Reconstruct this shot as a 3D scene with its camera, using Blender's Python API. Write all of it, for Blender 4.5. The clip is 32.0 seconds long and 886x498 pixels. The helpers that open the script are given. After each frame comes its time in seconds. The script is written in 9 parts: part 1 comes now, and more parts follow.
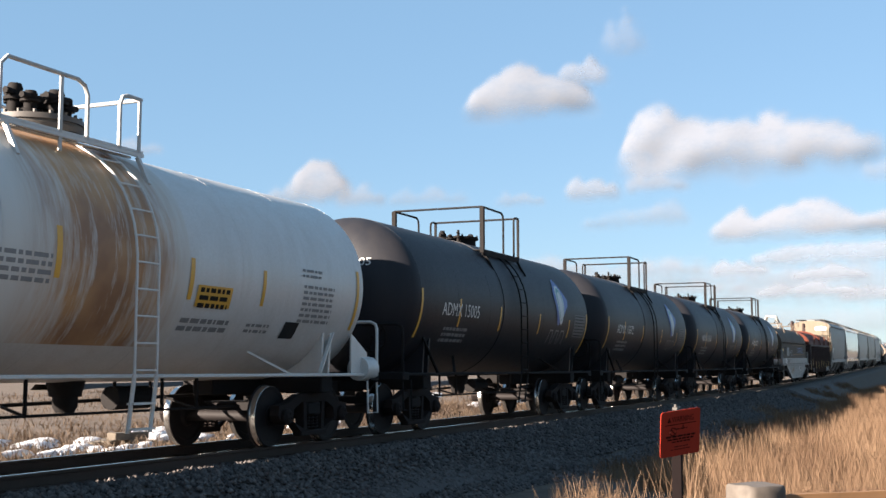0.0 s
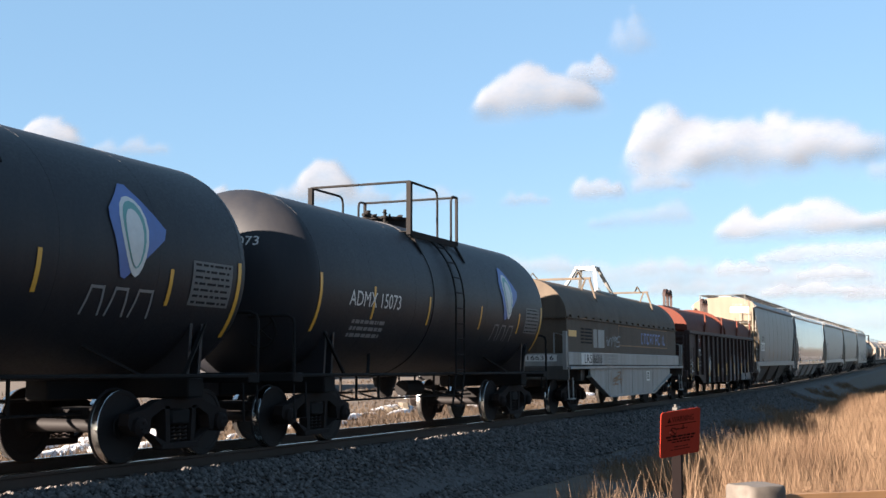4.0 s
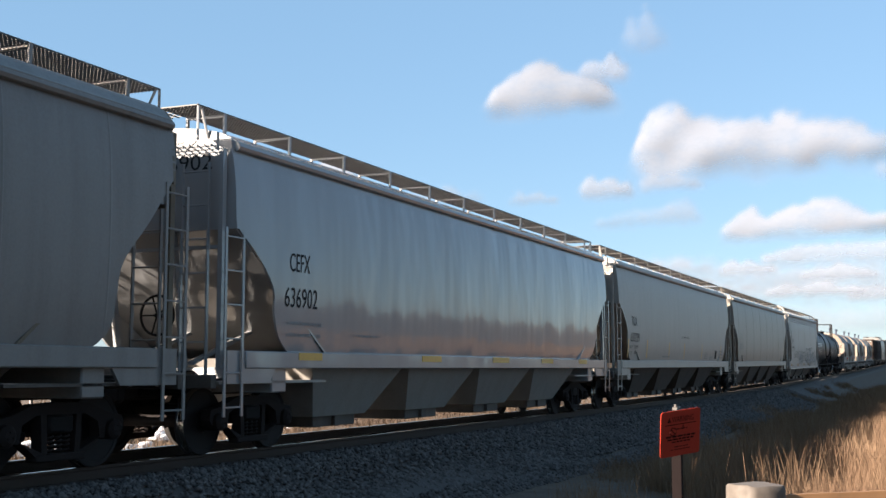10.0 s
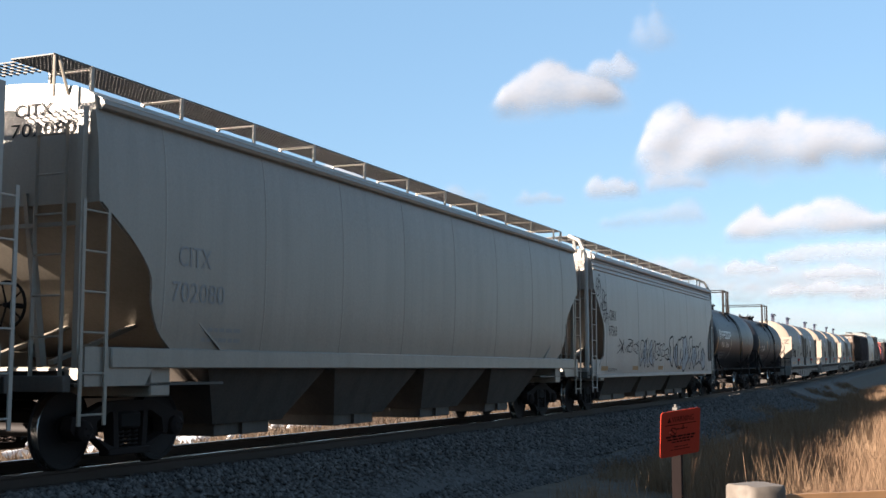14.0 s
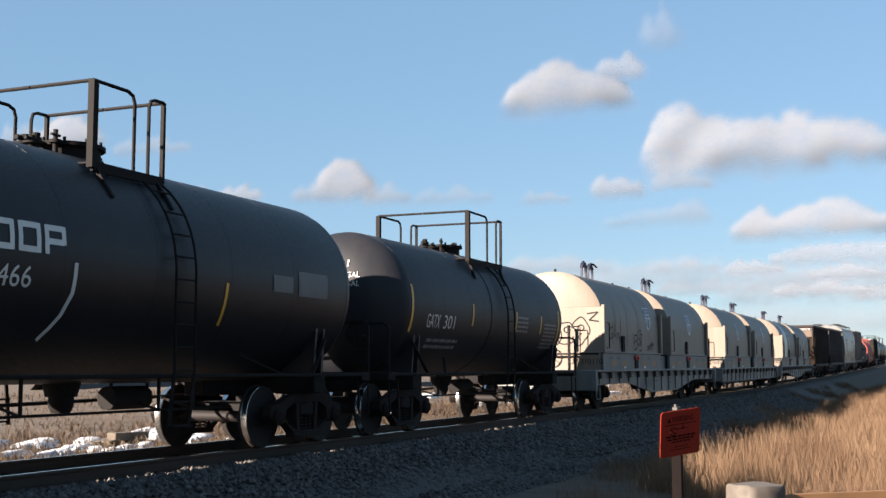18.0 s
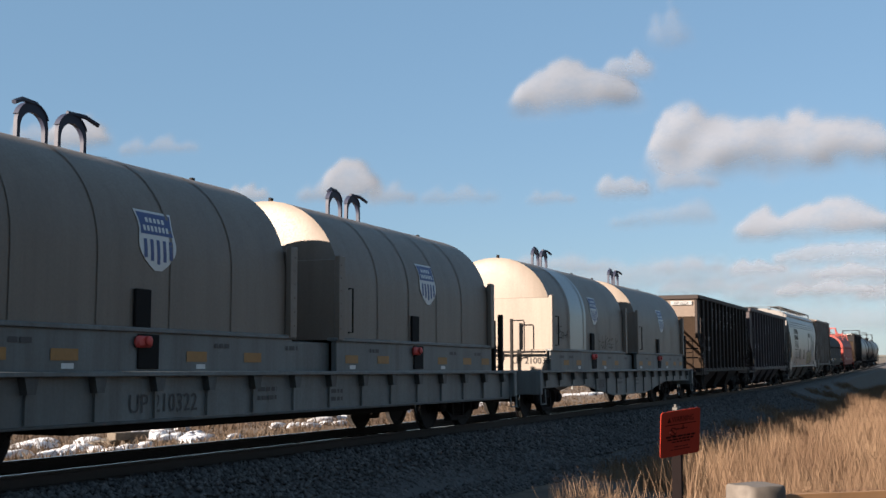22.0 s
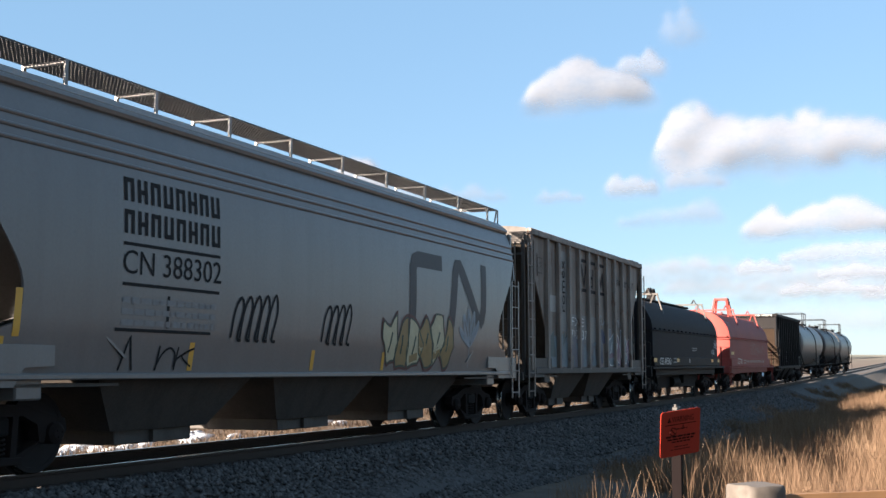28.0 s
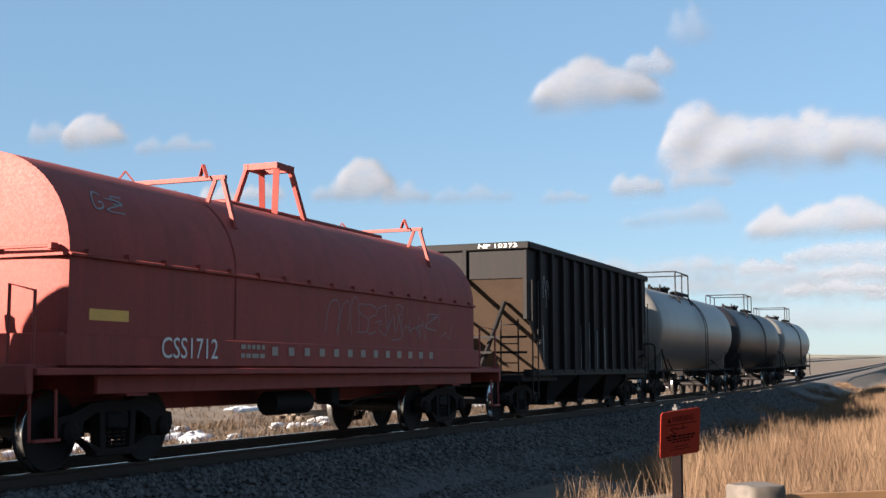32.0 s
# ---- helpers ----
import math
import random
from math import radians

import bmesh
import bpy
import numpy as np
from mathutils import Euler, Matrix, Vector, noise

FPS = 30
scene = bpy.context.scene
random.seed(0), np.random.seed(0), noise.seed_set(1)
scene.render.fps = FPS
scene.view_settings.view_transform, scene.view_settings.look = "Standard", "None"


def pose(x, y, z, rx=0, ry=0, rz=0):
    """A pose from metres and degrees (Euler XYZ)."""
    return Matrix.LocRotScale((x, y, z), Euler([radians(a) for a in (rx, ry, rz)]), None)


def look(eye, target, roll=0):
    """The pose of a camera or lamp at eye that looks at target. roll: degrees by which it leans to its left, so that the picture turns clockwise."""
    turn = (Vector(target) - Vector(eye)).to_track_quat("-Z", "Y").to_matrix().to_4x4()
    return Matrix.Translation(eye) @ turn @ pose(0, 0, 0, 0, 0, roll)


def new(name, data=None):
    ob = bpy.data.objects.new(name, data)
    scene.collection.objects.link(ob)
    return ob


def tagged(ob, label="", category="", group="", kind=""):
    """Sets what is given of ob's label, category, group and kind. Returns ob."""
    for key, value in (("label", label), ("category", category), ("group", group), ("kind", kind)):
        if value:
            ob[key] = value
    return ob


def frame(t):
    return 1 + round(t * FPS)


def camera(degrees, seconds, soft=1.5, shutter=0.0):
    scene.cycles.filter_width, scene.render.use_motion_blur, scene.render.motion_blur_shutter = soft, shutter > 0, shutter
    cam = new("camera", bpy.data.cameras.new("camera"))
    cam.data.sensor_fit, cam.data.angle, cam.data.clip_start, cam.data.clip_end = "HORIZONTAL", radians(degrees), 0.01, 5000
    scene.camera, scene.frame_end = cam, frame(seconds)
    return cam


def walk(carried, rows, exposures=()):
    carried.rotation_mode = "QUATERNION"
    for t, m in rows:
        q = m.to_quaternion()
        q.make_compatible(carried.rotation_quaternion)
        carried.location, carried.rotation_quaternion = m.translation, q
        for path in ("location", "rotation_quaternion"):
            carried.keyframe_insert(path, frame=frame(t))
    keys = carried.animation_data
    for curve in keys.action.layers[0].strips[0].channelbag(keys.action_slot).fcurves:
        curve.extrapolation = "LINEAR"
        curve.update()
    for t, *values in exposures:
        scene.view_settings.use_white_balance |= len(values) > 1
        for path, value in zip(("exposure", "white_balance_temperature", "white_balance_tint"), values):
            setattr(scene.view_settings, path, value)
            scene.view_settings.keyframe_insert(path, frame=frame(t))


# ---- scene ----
cam = camera(41.05, 32.0, soft=1.5)
EYE = (0.0, -10.35, 1.135)
CAM_POSE = pose(*EYE, 90 + 5.96, 0.0, -66.787)
walk(cam, [(0.0, CAM_POSE), (32.0, CAM_POSE)],
     exposures=[(t, 2.72 + e, 6340, 14) for t, e in ((0, 0.08), (1.0, 0.22), (3.5, 0.28), (6.0, 0.05), (8.5, 0.27), (10.5, 0.12), (13.5, 0.2), (16.0, 0.2), (17.6, 0.0), (19.0, -0.2), (20.5, -0.24), (21.5, -0.42),
                                                   (22.4, -0.25), (24.0, 0.0), (26.5, 0.35), (28.0, 0.25), (29.0, 0.25), (30.5, 0.05), (32.0, -0.05))])

# ---- world and sun ----
SUN_EL, SUN_AZ = 20.0, 33.0   # height, and angle between the track and the light
SUN_DIR = Vector((-math.cos(radians(SUN_EL)) * math.cos(radians(SUN_AZ)),
                  math.cos(radians(SUN_EL)) * math.sin(radians(SUN_AZ)), math.sin(radians(SUN_EL))))
world = bpy.data.worlds.new("world")
scene.world = world
world.use_nodes = True
wn = world.node_tree.nodes
sky = wn.new("ShaderNodeTexSky")
sky.sky_type = "NISHITA"
sky.sun_disc = False
sky.sun_elevation = radians(SUN_EL)
sky.sun_rotation = math.atan2(SUN_DIR.x, SUN_DIR.y)
sky.air_density, sky.dust_density, sky.ozone_density = 1.0, 0.25, 1.8
wn["Background"].inputs["Strength"].default_value = 0.0262
haze = wn.new("ShaderNodeMix")   # thin high haze evens out the clear sky
haze.data_type = "RGBA"
haze.inputs[0].default_value = 0.60
haze.inputs[7].default_value = (1.68, 3.08, 4.40, 1)
world.node_tree.links.new(sky.outputs[0], haze.inputs[6])
world.node_tree.links.new(haze.outputs[2], wn["Background"].inputs["Color"])
sun_data = bpy.data.lights.new("sun", "SUN")
sun_data.energy, sun_data.angle, sun_data.color = 4.9, radians(0.6), (1.0, 0.85, 0.68)
sun = new("sun", sun_data)
sun.matrix_world = look(SUN_DIR * 100, (0, 0, 0))

# ---- the line of the track ----


def grade(x):
    u = max(x, 0.0) / 100
    return 0.727 * u * u if u < 0.95 else 0.656 + (u - 0.95) * 1.38


def bend(x):
    u = max(x, 0.0) / 100
    return 0.415 * u * u if u < 2.5 else 2.594 + (u - 2.5) * 2.07


SPEED = [(0, 10.65), (4, 10.64), (6, 10.63), (8, 10.79), (10, 10.75), (12, 10.66), (14, 10.83), (16, 10.82), (20, 10.87),
         (22, 10.92), (26, 10.88), (28, 10.89), (30, 10.75), (32, 10.61)]
_tt = np.linspace(0, 32, 3201)
_vv = np.interp(_tt, [a for a, b in SPEED], [b for a, b in SPEED])
_ss = np.concatenate([[0], np.cumsum((_vv[1:] + _vv[:-1]) * 0.005)])


def rolled(t):
    return float(np.interp(t, _tt, _ss))


# ---- meshes ----
class Shape:
    def __init__(self):
        self.v, self.f = [], []

    def add(self, vs, fs):
        n = len(self.v)
        self.v.extend(tuple(p) for p in vs)
        self.f.extend(tuple(i + n for i in f) for f in fs)
        return self

    def box(self, x0, x1, y0, y1, z0, z1, c=0.0, m=None):
        if c <= 0:
            vs = [(x, y, z) for x in (x0, x1) for y in (y0, y1) for z in (z0, z1)]
            fs = [(0, 1, 3, 2), (4, 6, 7, 5), (0, 4, 5, 1), (2, 3, 7, 6), (0, 2, 6, 4), (1, 5, 7, 3)]
        else:
            vs, idx = [], {}
            for i in (0, 1):
                for j in (0, 1):
                    for k in (0, 1):
                        P = [(x0, x1)[i], (y0, y1)[j], (z0, z1)[k]]
                        d = [c if e == 0 else -c for e in (i, j, k)]
                        for a in range(3):
                            q = [P[b] + (d[b] if b != a else 0) for b in range(3)]
                            idx[i, j, k, a] = len(vs)
                            vs.append(q)
            g = lambda i, j, k, a: idx[i, j, k, a]
            fs = []
            for e in (0, 1):
                fs.append([g(e, 0, 0, 0), g(e, 1, 0, 0), g(e, 1, 1, 0), g(e, 0, 1, 0)])
                fs.append([g(0, e, 0, 1), g(1, e, 0, 1), g(1, e, 1, 1), g(0, e, 1, 1)])
                fs.append([g(0, 0, e, 2), g(1, 0, e, 2), g(1, 1, e, 2), g(0, 1, e, 2)])
                for h in (0, 1):
                    fs.append([g(0, e, h, 1), g(1, e, h, 1), g(1, e, h, 2), g(0, e, h, 2)])
                    fs.append([g(e, 0, h, 0), g(e, 1, h, 0), g(e, 1, h, 2), g(e, 0, h, 2)])
                    fs.append([g(e, h, 0, 0), g(e, h, 1, 0), g(e, h, 1, 1), g(e, h, 0, 1)])
                    for k in (0, 1):
                        fs.append([g(e, h, k, 0), g(e, h, k, 1), g(e, h, k, 2)])
        if m is not None:
            vs = [m @ Vector(p) for p in vs]
        return self.add(vs, fs)

    def beam(self, p, q, w, h=None, c=0.0):
        p, q = Vector(p), Vector(q)
        h = w if h is None else h
        d = q - p
        L = d.length
        x = d.normalized()
        up = Vector((0, 0, 1)) if abs(x.z) < 0.95 else Vector((0, 1, 0))
        y = up.cross(x).normalized()
        z = x.cross(y)
        m = Matrix((x, y, z)).transposed().to_4x4()
        m.translation = p
        return self.box(0, L, -w / 2, w / 2, -h / 2, h / 2, c, m)

    def tube(self, pts, r, n=8, closed=False, caps=True):
        P = [Vector(p) for p in pts]
        N = len(P)
        vs, prev = [], None
        for i in range(N):
            if closed:
                d = (P[(i + 1) % N] - P[i - 1]).normalized()
            else:
                d = (P[min(i + 1, N - 1)] - P[max(i - 1, 0)]).normalized()
            if prev is None:
                a = Vector((0, 0, 1)) if abs(d.z) < 0.9 else Vector((1, 0, 0))
                prev = (a - d * a.dot(d)).normalized()
            else:
                prev = (prev - d * prev.dot(d)).normalized()
            b = d.cross(prev)
            rr = r[i] if isinstance(r, (list, tuple)) else r
            vs += [P[i] + rr * (math.cos(2 * math.pi * k / n) * prev + math.sin(2 * math.pi * k / n) * b) for k in range(n)]
        fs = []
        for i in range(N if closed else N - 1):
            j = (i + 1) % N
            for k in range(n):
                l = (k + 1) % n
                fs.append((i * n + k, i * n + l, j * n + l, j * n + k))
        if caps and not closed:
            fs += [tuple(range(n)), tuple(range((N - 1) * n, N * n))]
        return self.add(vs, fs)

    def cyl(self, p, q, r, n=12):
        return self.tube([p, q], r, n)

    def prism_y(self, poly, y0, y1):
        n = len(poly)
        vs = [(x, y0, z) for x, z in poly] + [(x, y1, z) for x, z in poly]
        return self.add(vs, [tuple(range(n)), tuple(range(2 * n - 1, n - 1, -1))] + [(i, (i + 1) % n, n + (i + 1) % n, n + i) for i in range(n)])

    def prism_x(self, poly, x0, x1):
        n = len(poly)
        vs = [(x0, y, z) for y, z in poly] + [(x1, y, z) for y, z in poly]
        return self.add(vs, [tuple(range(n)), tuple(range(2 * n - 1, n - 1, -1))] + [(i, (i + 1) % n, n + (i + 1) % n, n + i) for i in range(n)])

    def grid(self, fn, us, vs):
        a, b = len(us), len(vs)
        return self.add([fn(u, v) for u in us for v in vs],
                        [(i * b + j, i * b + j + 1, (i + 1) * b + j + 1, (i + 1) * b + j) for i in range(a - 1) for j in range(b - 1)])

    def lathe_x(self, prof, zc, n=48, yc=0.0):
        k = len(prof)
        vs = [(x, yc + r * math.sin(2 * math.pi * j / n), zc + r * math.cos(2 * math.pi * j / n)) for x, r in prof for j in range(n)]
        fs = [(i * n + j, i * n + (j + 1) % n, (i + 1) * n + (j + 1) % n, (i + 1) * n + j) for i in range(k - 1) for j in range(n)]
        fs += [tuple(range(n)), tuple(range((k - 1) * n, k * n))]
        return self.add(vs, fs)

    def lathe_y(self, prof, x, z, n=24):
        k = len(prof)
        vs = [(x + r * math.sin(2 * math.pi * j / n), y, z + r * math.cos(2 * math.pi * j / n)) for y, r in prof for j in range(n)]
        fs = [(i * n + j, i * n + (j + 1) % n, (i + 1) * n + (j + 1) % n, (i + 1) * n + j) for i in range(k - 1) for j in range(n)]
        fs += [tuple(range(n)), tuple(range((k - 1) * n, k * n))]
        return self.add(vs, fs)

    def lathe_z(self, prof, x, y, n=20):
        k = len(prof)
        vs = [(x + r * math.sin(2 * math.pi * j / n), y + r * math.cos(2 * math.pi * j / n), z) for z, r in prof for j in range(n)]
        fs = [(i * n + j, i * n + (j + 1) % n, (i + 1) * n + (j + 1) % n, (i + 1) * n + j) for i in range(k - 1) for j in range(n)]
        fs += [tuple(range(n)), tuple(range((k - 1) * n, k * n))]
        return self.add(vs, fs)


def lin(a, b, n):
    return [a + (b - a) * i / (n - 1) for i in range(n)]


def mesh_of(name, s, material, fix=True):
    me = bpy.data.meshes.new(name)
    me.from_pydata(s.v, [], s.f)
    if fix and len(s.f) < 30000:
        bm = bmesh.new()
        bm.from_mesh(me)
        bmesh.ops.recalc_face_normals(bm, faces=bm.faces)
        bm.to_mesh(me)
        bm.free()
    me.shade_smooth()
    me.set_sharp_from_angle(angle=radians(38))
    me.materials.append(material)
    return me


def part(name, s, material, parent=None, label=""):
    ob = new(name, mesh_of(name, s, material) if isinstance(s, Shape) else s)
    ob.parent = parent
    return tagged(ob, label)


def arrays(name, v, f, material):
    """A mesh from numpy arrays of equal polygons."""
    me = bpy.data.meshes.new(name)
    k = f.shape[1]
    me.vertices.add(len(v))
    me.vertices.foreach_set("co", np.ascontiguousarray(v, dtype=np.float32).ravel())
    me.loops.add(f.size)
    me.loops.foreach_set("vertex_index", np.ascontiguousarray(f, dtype=np.int32).ravel())
    me.polygons.add(len(f))
    me.polygons.foreach_set("loop_start", np.arange(0, f.size, k, dtype=np.int32))
    me.update(calc_edges=True)
    me.materials.append(material)
    return me


# ---- lettering, drawn once ----
LETTERS = {}


def letters(text):
    if text not in LETTERS:
        cu = bpy.data.curves.new("lettering", "FONT")
        cu.body, cu.resolution_u = text, 3
        ob = new("lettering", cu)
        me = bpy.data.meshes.new_from_object(ob.evaluated_get(bpy.context.evaluated_depsgraph_get()))
        bm = bmesh.new()
        bm.from_mesh(me)
        bmesh.ops.triangulate(bm, faces=bm.faces)
        v = np.array([q.co[:2] for q in bm.verts])
        v = (v - v.min(0)) / (v.max(0) - v.min(0))
        bm.clear()
        bm.from_mesh(me)
        lo, hi = min(q.co.y for q in bm.verts), max(q.co.y for q in bm.verts)
        xlo, xhi = min(q.co.x for q in bm.verts), max(q.co.x for q in bm.verts)
        for k in range(1, 5):
            bmesh.ops.bisect_plane(bm, geom=bm.verts[:] + bm.edges[:] + bm.faces[:], plane_co=(0, lo + (hi - lo) * k / 5, 0), plane_no=(0, 1, 0))
        bm.verts.index_update()
        vs = [((q.co.x - xlo) / (xhi - xlo), (q.co.y - lo) / (hi - lo)) for q in bm.verts]
        fs = [tuple(q.index for q in f.verts) for f in bm.faces]
        bm.free()
        bpy.data.objects.remove(ob)
        bpy.data.meshes.remove(me)
        LETTERS[text] = (vs, fs)
    return LETTERS[text]


for _w in ("ADMX 15005", "ADMX 15073", "ADMX 15672", "15672", "ADMX 15516", "15005", "5516", "15073", "LRS", "166316", "SP", "329722", "SP 329722", "CEFX", "350860",
           "636902", "TILX", "650229", "CITX", "702080", "GBRX", "97569", "PROX 15466", "GATX", "301", "UP 210110", "UP 210322", "UP 210033",
           "340", "UP 44766", "NP 10373", "CN 388302", "FXE", "717137", "CSS 495362", "CSS1712", "UP 8274", "WP 10234", "Unir", "Ser", "vir", "UP 210038", "DO NOT HAMMER ON CAR",
           "LD LMT", "LT WT", "216200", "63800", "CAPY 13806 US GAL", "CAPY 11496 IMP GAL", "52262 L", "ACF CENTER FLOW", "WARNING",
           "P", "A", "C", "I", "F", "N", "U", "O", "romex"):
    letters(_w)


def write(parent, text, x, z, w, h, surf, material, label="painted reporting mark", off=0.006, name="lettering"):
    """Text on the near side, its lower left corner at x, z; surf gives the half width at a height."""
    vs, fs = letters(text)
    s = Shape()
    s.add([(x + u * w, -surf(z + v * h) - off, z + v * h) for u, v in vs], fs)
    return part(name, mesh_of(name, s, material, fix=False), None, parent, label)


def write_end(parent, text, x, y0, z, w, h, material, label="painted reporting mark"):
    """Text on an end that faces backwards along x; y falls to the right."""
    vs, fs = letters(text)
    s = Shape()
    s.add([(x, y0 - u * w, z + v * h) for u, v in vs], fs)
    return part("lettering", mesh_of("lettering", s, material, fix=False), None, parent, label)


def write_head(parent, text, y0, z, w, h, half_cyl, head, R, zc, material):
    """Text that follows the domed end of a tank facing backwards along x."""
    vs, fs = letters(text)
    s = Shape()
    vv = []
    for u, v in vs:
        y, zz = y0 - u * w, z + v * h
        q = max(0.0, 1 - (y * y + (zz - zc) ** 2) / (R * R))
        vv.append((-half_cyl - head * math.sqrt(q) - 0.012, y, zz))
    s.add(vv, fs)
    return part("lettering", mesh_of("lettering", s, material, fix=False), None, parent, "white number on the tank end")


def patch(s, x0, x1, z0, z1, surf, off=0.006, n=7):
    zs = lin(z0, z1, n)
    return s.grid(lambda x, z: (x, -surf(z) - off, z), [x0, x1], zs)


def bars(s, x, z, w, rows, surf, h=0.05, gap=0.09, seed=1, off=0.006):
    """Small writing that cannot be read: broken bars, row under row."""
    rnd = random.Random(seed)
    for k in range(rows):
        u = x
        while u < x + w:
            b = rnd.uniform(0.05, 0.22)
            patch(s, u, min(u + b, x + w), z - k * gap - h, z - k * gap, surf, off, 2)
            u += b + 0.035
    return s


def ribbon(s, pts, w, surf, off=0.007):
    """A sprayed stroke through points (x, z)."""
    P = [Vector(pts[0])]
    for q in pts[1:]:
        a, b = P[-1].copy(), Vector(q)
        m = max(1, int((b - a).length / 0.14))
        P += [a.lerp(b, k / m) for k in range(1, m + 1)]
    vs, fs = [], []
    for i, p in enumerate(P):
        d = (P[min(i + 1, len(P) - 1)] - P[max(i - 1, 0)])
        d = d.normalized() if d.length > 1e-6 else Vector((1, 0))
        n = Vector((-d.y, d.x)) * w / 2
        for q in (p + n, p - n):
            vs.append((q.x, -surf(q.y) - off, q.y))
    for i in range(len(P) - 1):
        fs.append((2 * i, 2 * i + 1, 2 * i + 3, 2 * i + 2))
    return s.add(vs, fs)


def scrawl(s, x0, x1, z0, z1, count, w, surf, seed, off=0.007):
    """Looping sprayed strokes within a frame."""
    rnd = random.Random(seed)
    step = (x1 - x0) / count
    for i in range(count):
        cx, cz = x0 + step * (i + 0.5), (z0 + z1) / 2
        ax, az = step * rnd.uniform(0.35, 0.6), (z1 - z0) / 2 * rnd.uniform(0.6, 0.98)
        ph, k, turn = rnd.uniform(0, 6.3), rnd.choice((1, 1.5, 2)), rnd.uniform(0.7, 1.5)
        pts = []
        for j in range(26):
            a = ph + turn * 2 * math.pi * j / 25
            pts.append((cx + ax * math.sin(a) * (0.8 + 0.2 * math.sin(3 * a)), cz + az * math.cos(k * a + ph)))
        ribbon(s, pts, w, surf, off)
    return s


GLYPHS = (((0, 1), (0.08, 0.0), (0.45, 0.35), (0.9, 0.02)), ((0.05, 0.95), (0.9, 0.85), (0.1, 0.12), (1.0, 0.0)), ((0, 0), (0.2, 0.85), (0.5, 1.0), (0.78, 0.7), (0.9, 0.0)),
          ((0.9, 0.85), (0.35, 1.0), (0.05, 0.55), (0.2, 0.05), (0.85, 0.15), (0.8, 0.5), (0.45, 0.45)), ((0.1, 1), (0.2, 0.0), (0.15, 0.5), (0.9, 1.0), (0.3, 0.5), (0.95, 0.0)),
          ((0.85, 0.95), (0.2, 0.9), (0.15, 0.6), (0.8, 0.45), (0.7, 0.05), (0.0, 0.1)), ((0.0, 0.9), (0.3, 0.0), (0.5, 0.7), (0.7, 0.0), (1.0, 1.1)), ((0.4, 1.0), (0.45, -0.15)))


def soft(pts, n=5):
    """A rounded line through points."""
    out = []
    for i in range(len(pts) - 1):
        p0, p1, p2, p3 = pts[max(i - 1, 0)], pts[i], pts[i + 1], pts[min(i + 2, len(pts) - 1)]
        for k in range(n):
            t = k / n
            out.append(tuple(0.5 * (2 * b + (c - a) * t + (2 * a - 5 * b + 4 * c - d) * t * t + (3 * b - a - 3 * c + d) * t ** 3) for a, b, c, d in zip(p0, p1, p2, p3)))
    return out + [pts[-1]]


def tag(s, x0, x1, z0, z1, count, w, surf, seed, off=0.007, lean=0.15, rise=0.0):
    """A quick sprayed signature: leaning strokes that spell nothing."""
    rnd = random.Random(seed)
    step = (x1 - x0) / count
    for i in range(count):
        g = rnd.choice(GLYPHS)
        if rnd.random() < 0.4:
            g = tuple((1 - a, b) for a, b in g)
        h = (z1 - z0) * rnd.uniform(0.4, 1.0)
        zb = z0 + (z1 - z0 - h) * rnd.random() + rise * i
        ww = step * rnd.uniform(1.1, 2.0)
        pts = [(x0 + step * i + (a + lean * b) * ww, zb + b * h) for a, b in ((a + rnd.uniform(-0.1, 0.1), b + rnd.uniform(-0.1, 0.1)) for a, b in g)]
        ribbon(s, soft(pts), w * rnd.uniform(0.8, 1.2), surf, off + 0.0002 * i)
        if rnd.random() < 0.35:
            ribbon(s, [(x0 + step * i, zb + 0.45 * h), (x0 + step * (i + 0.8), zb + 0.55 * h)], w * 0.9, surf, off)
    return s


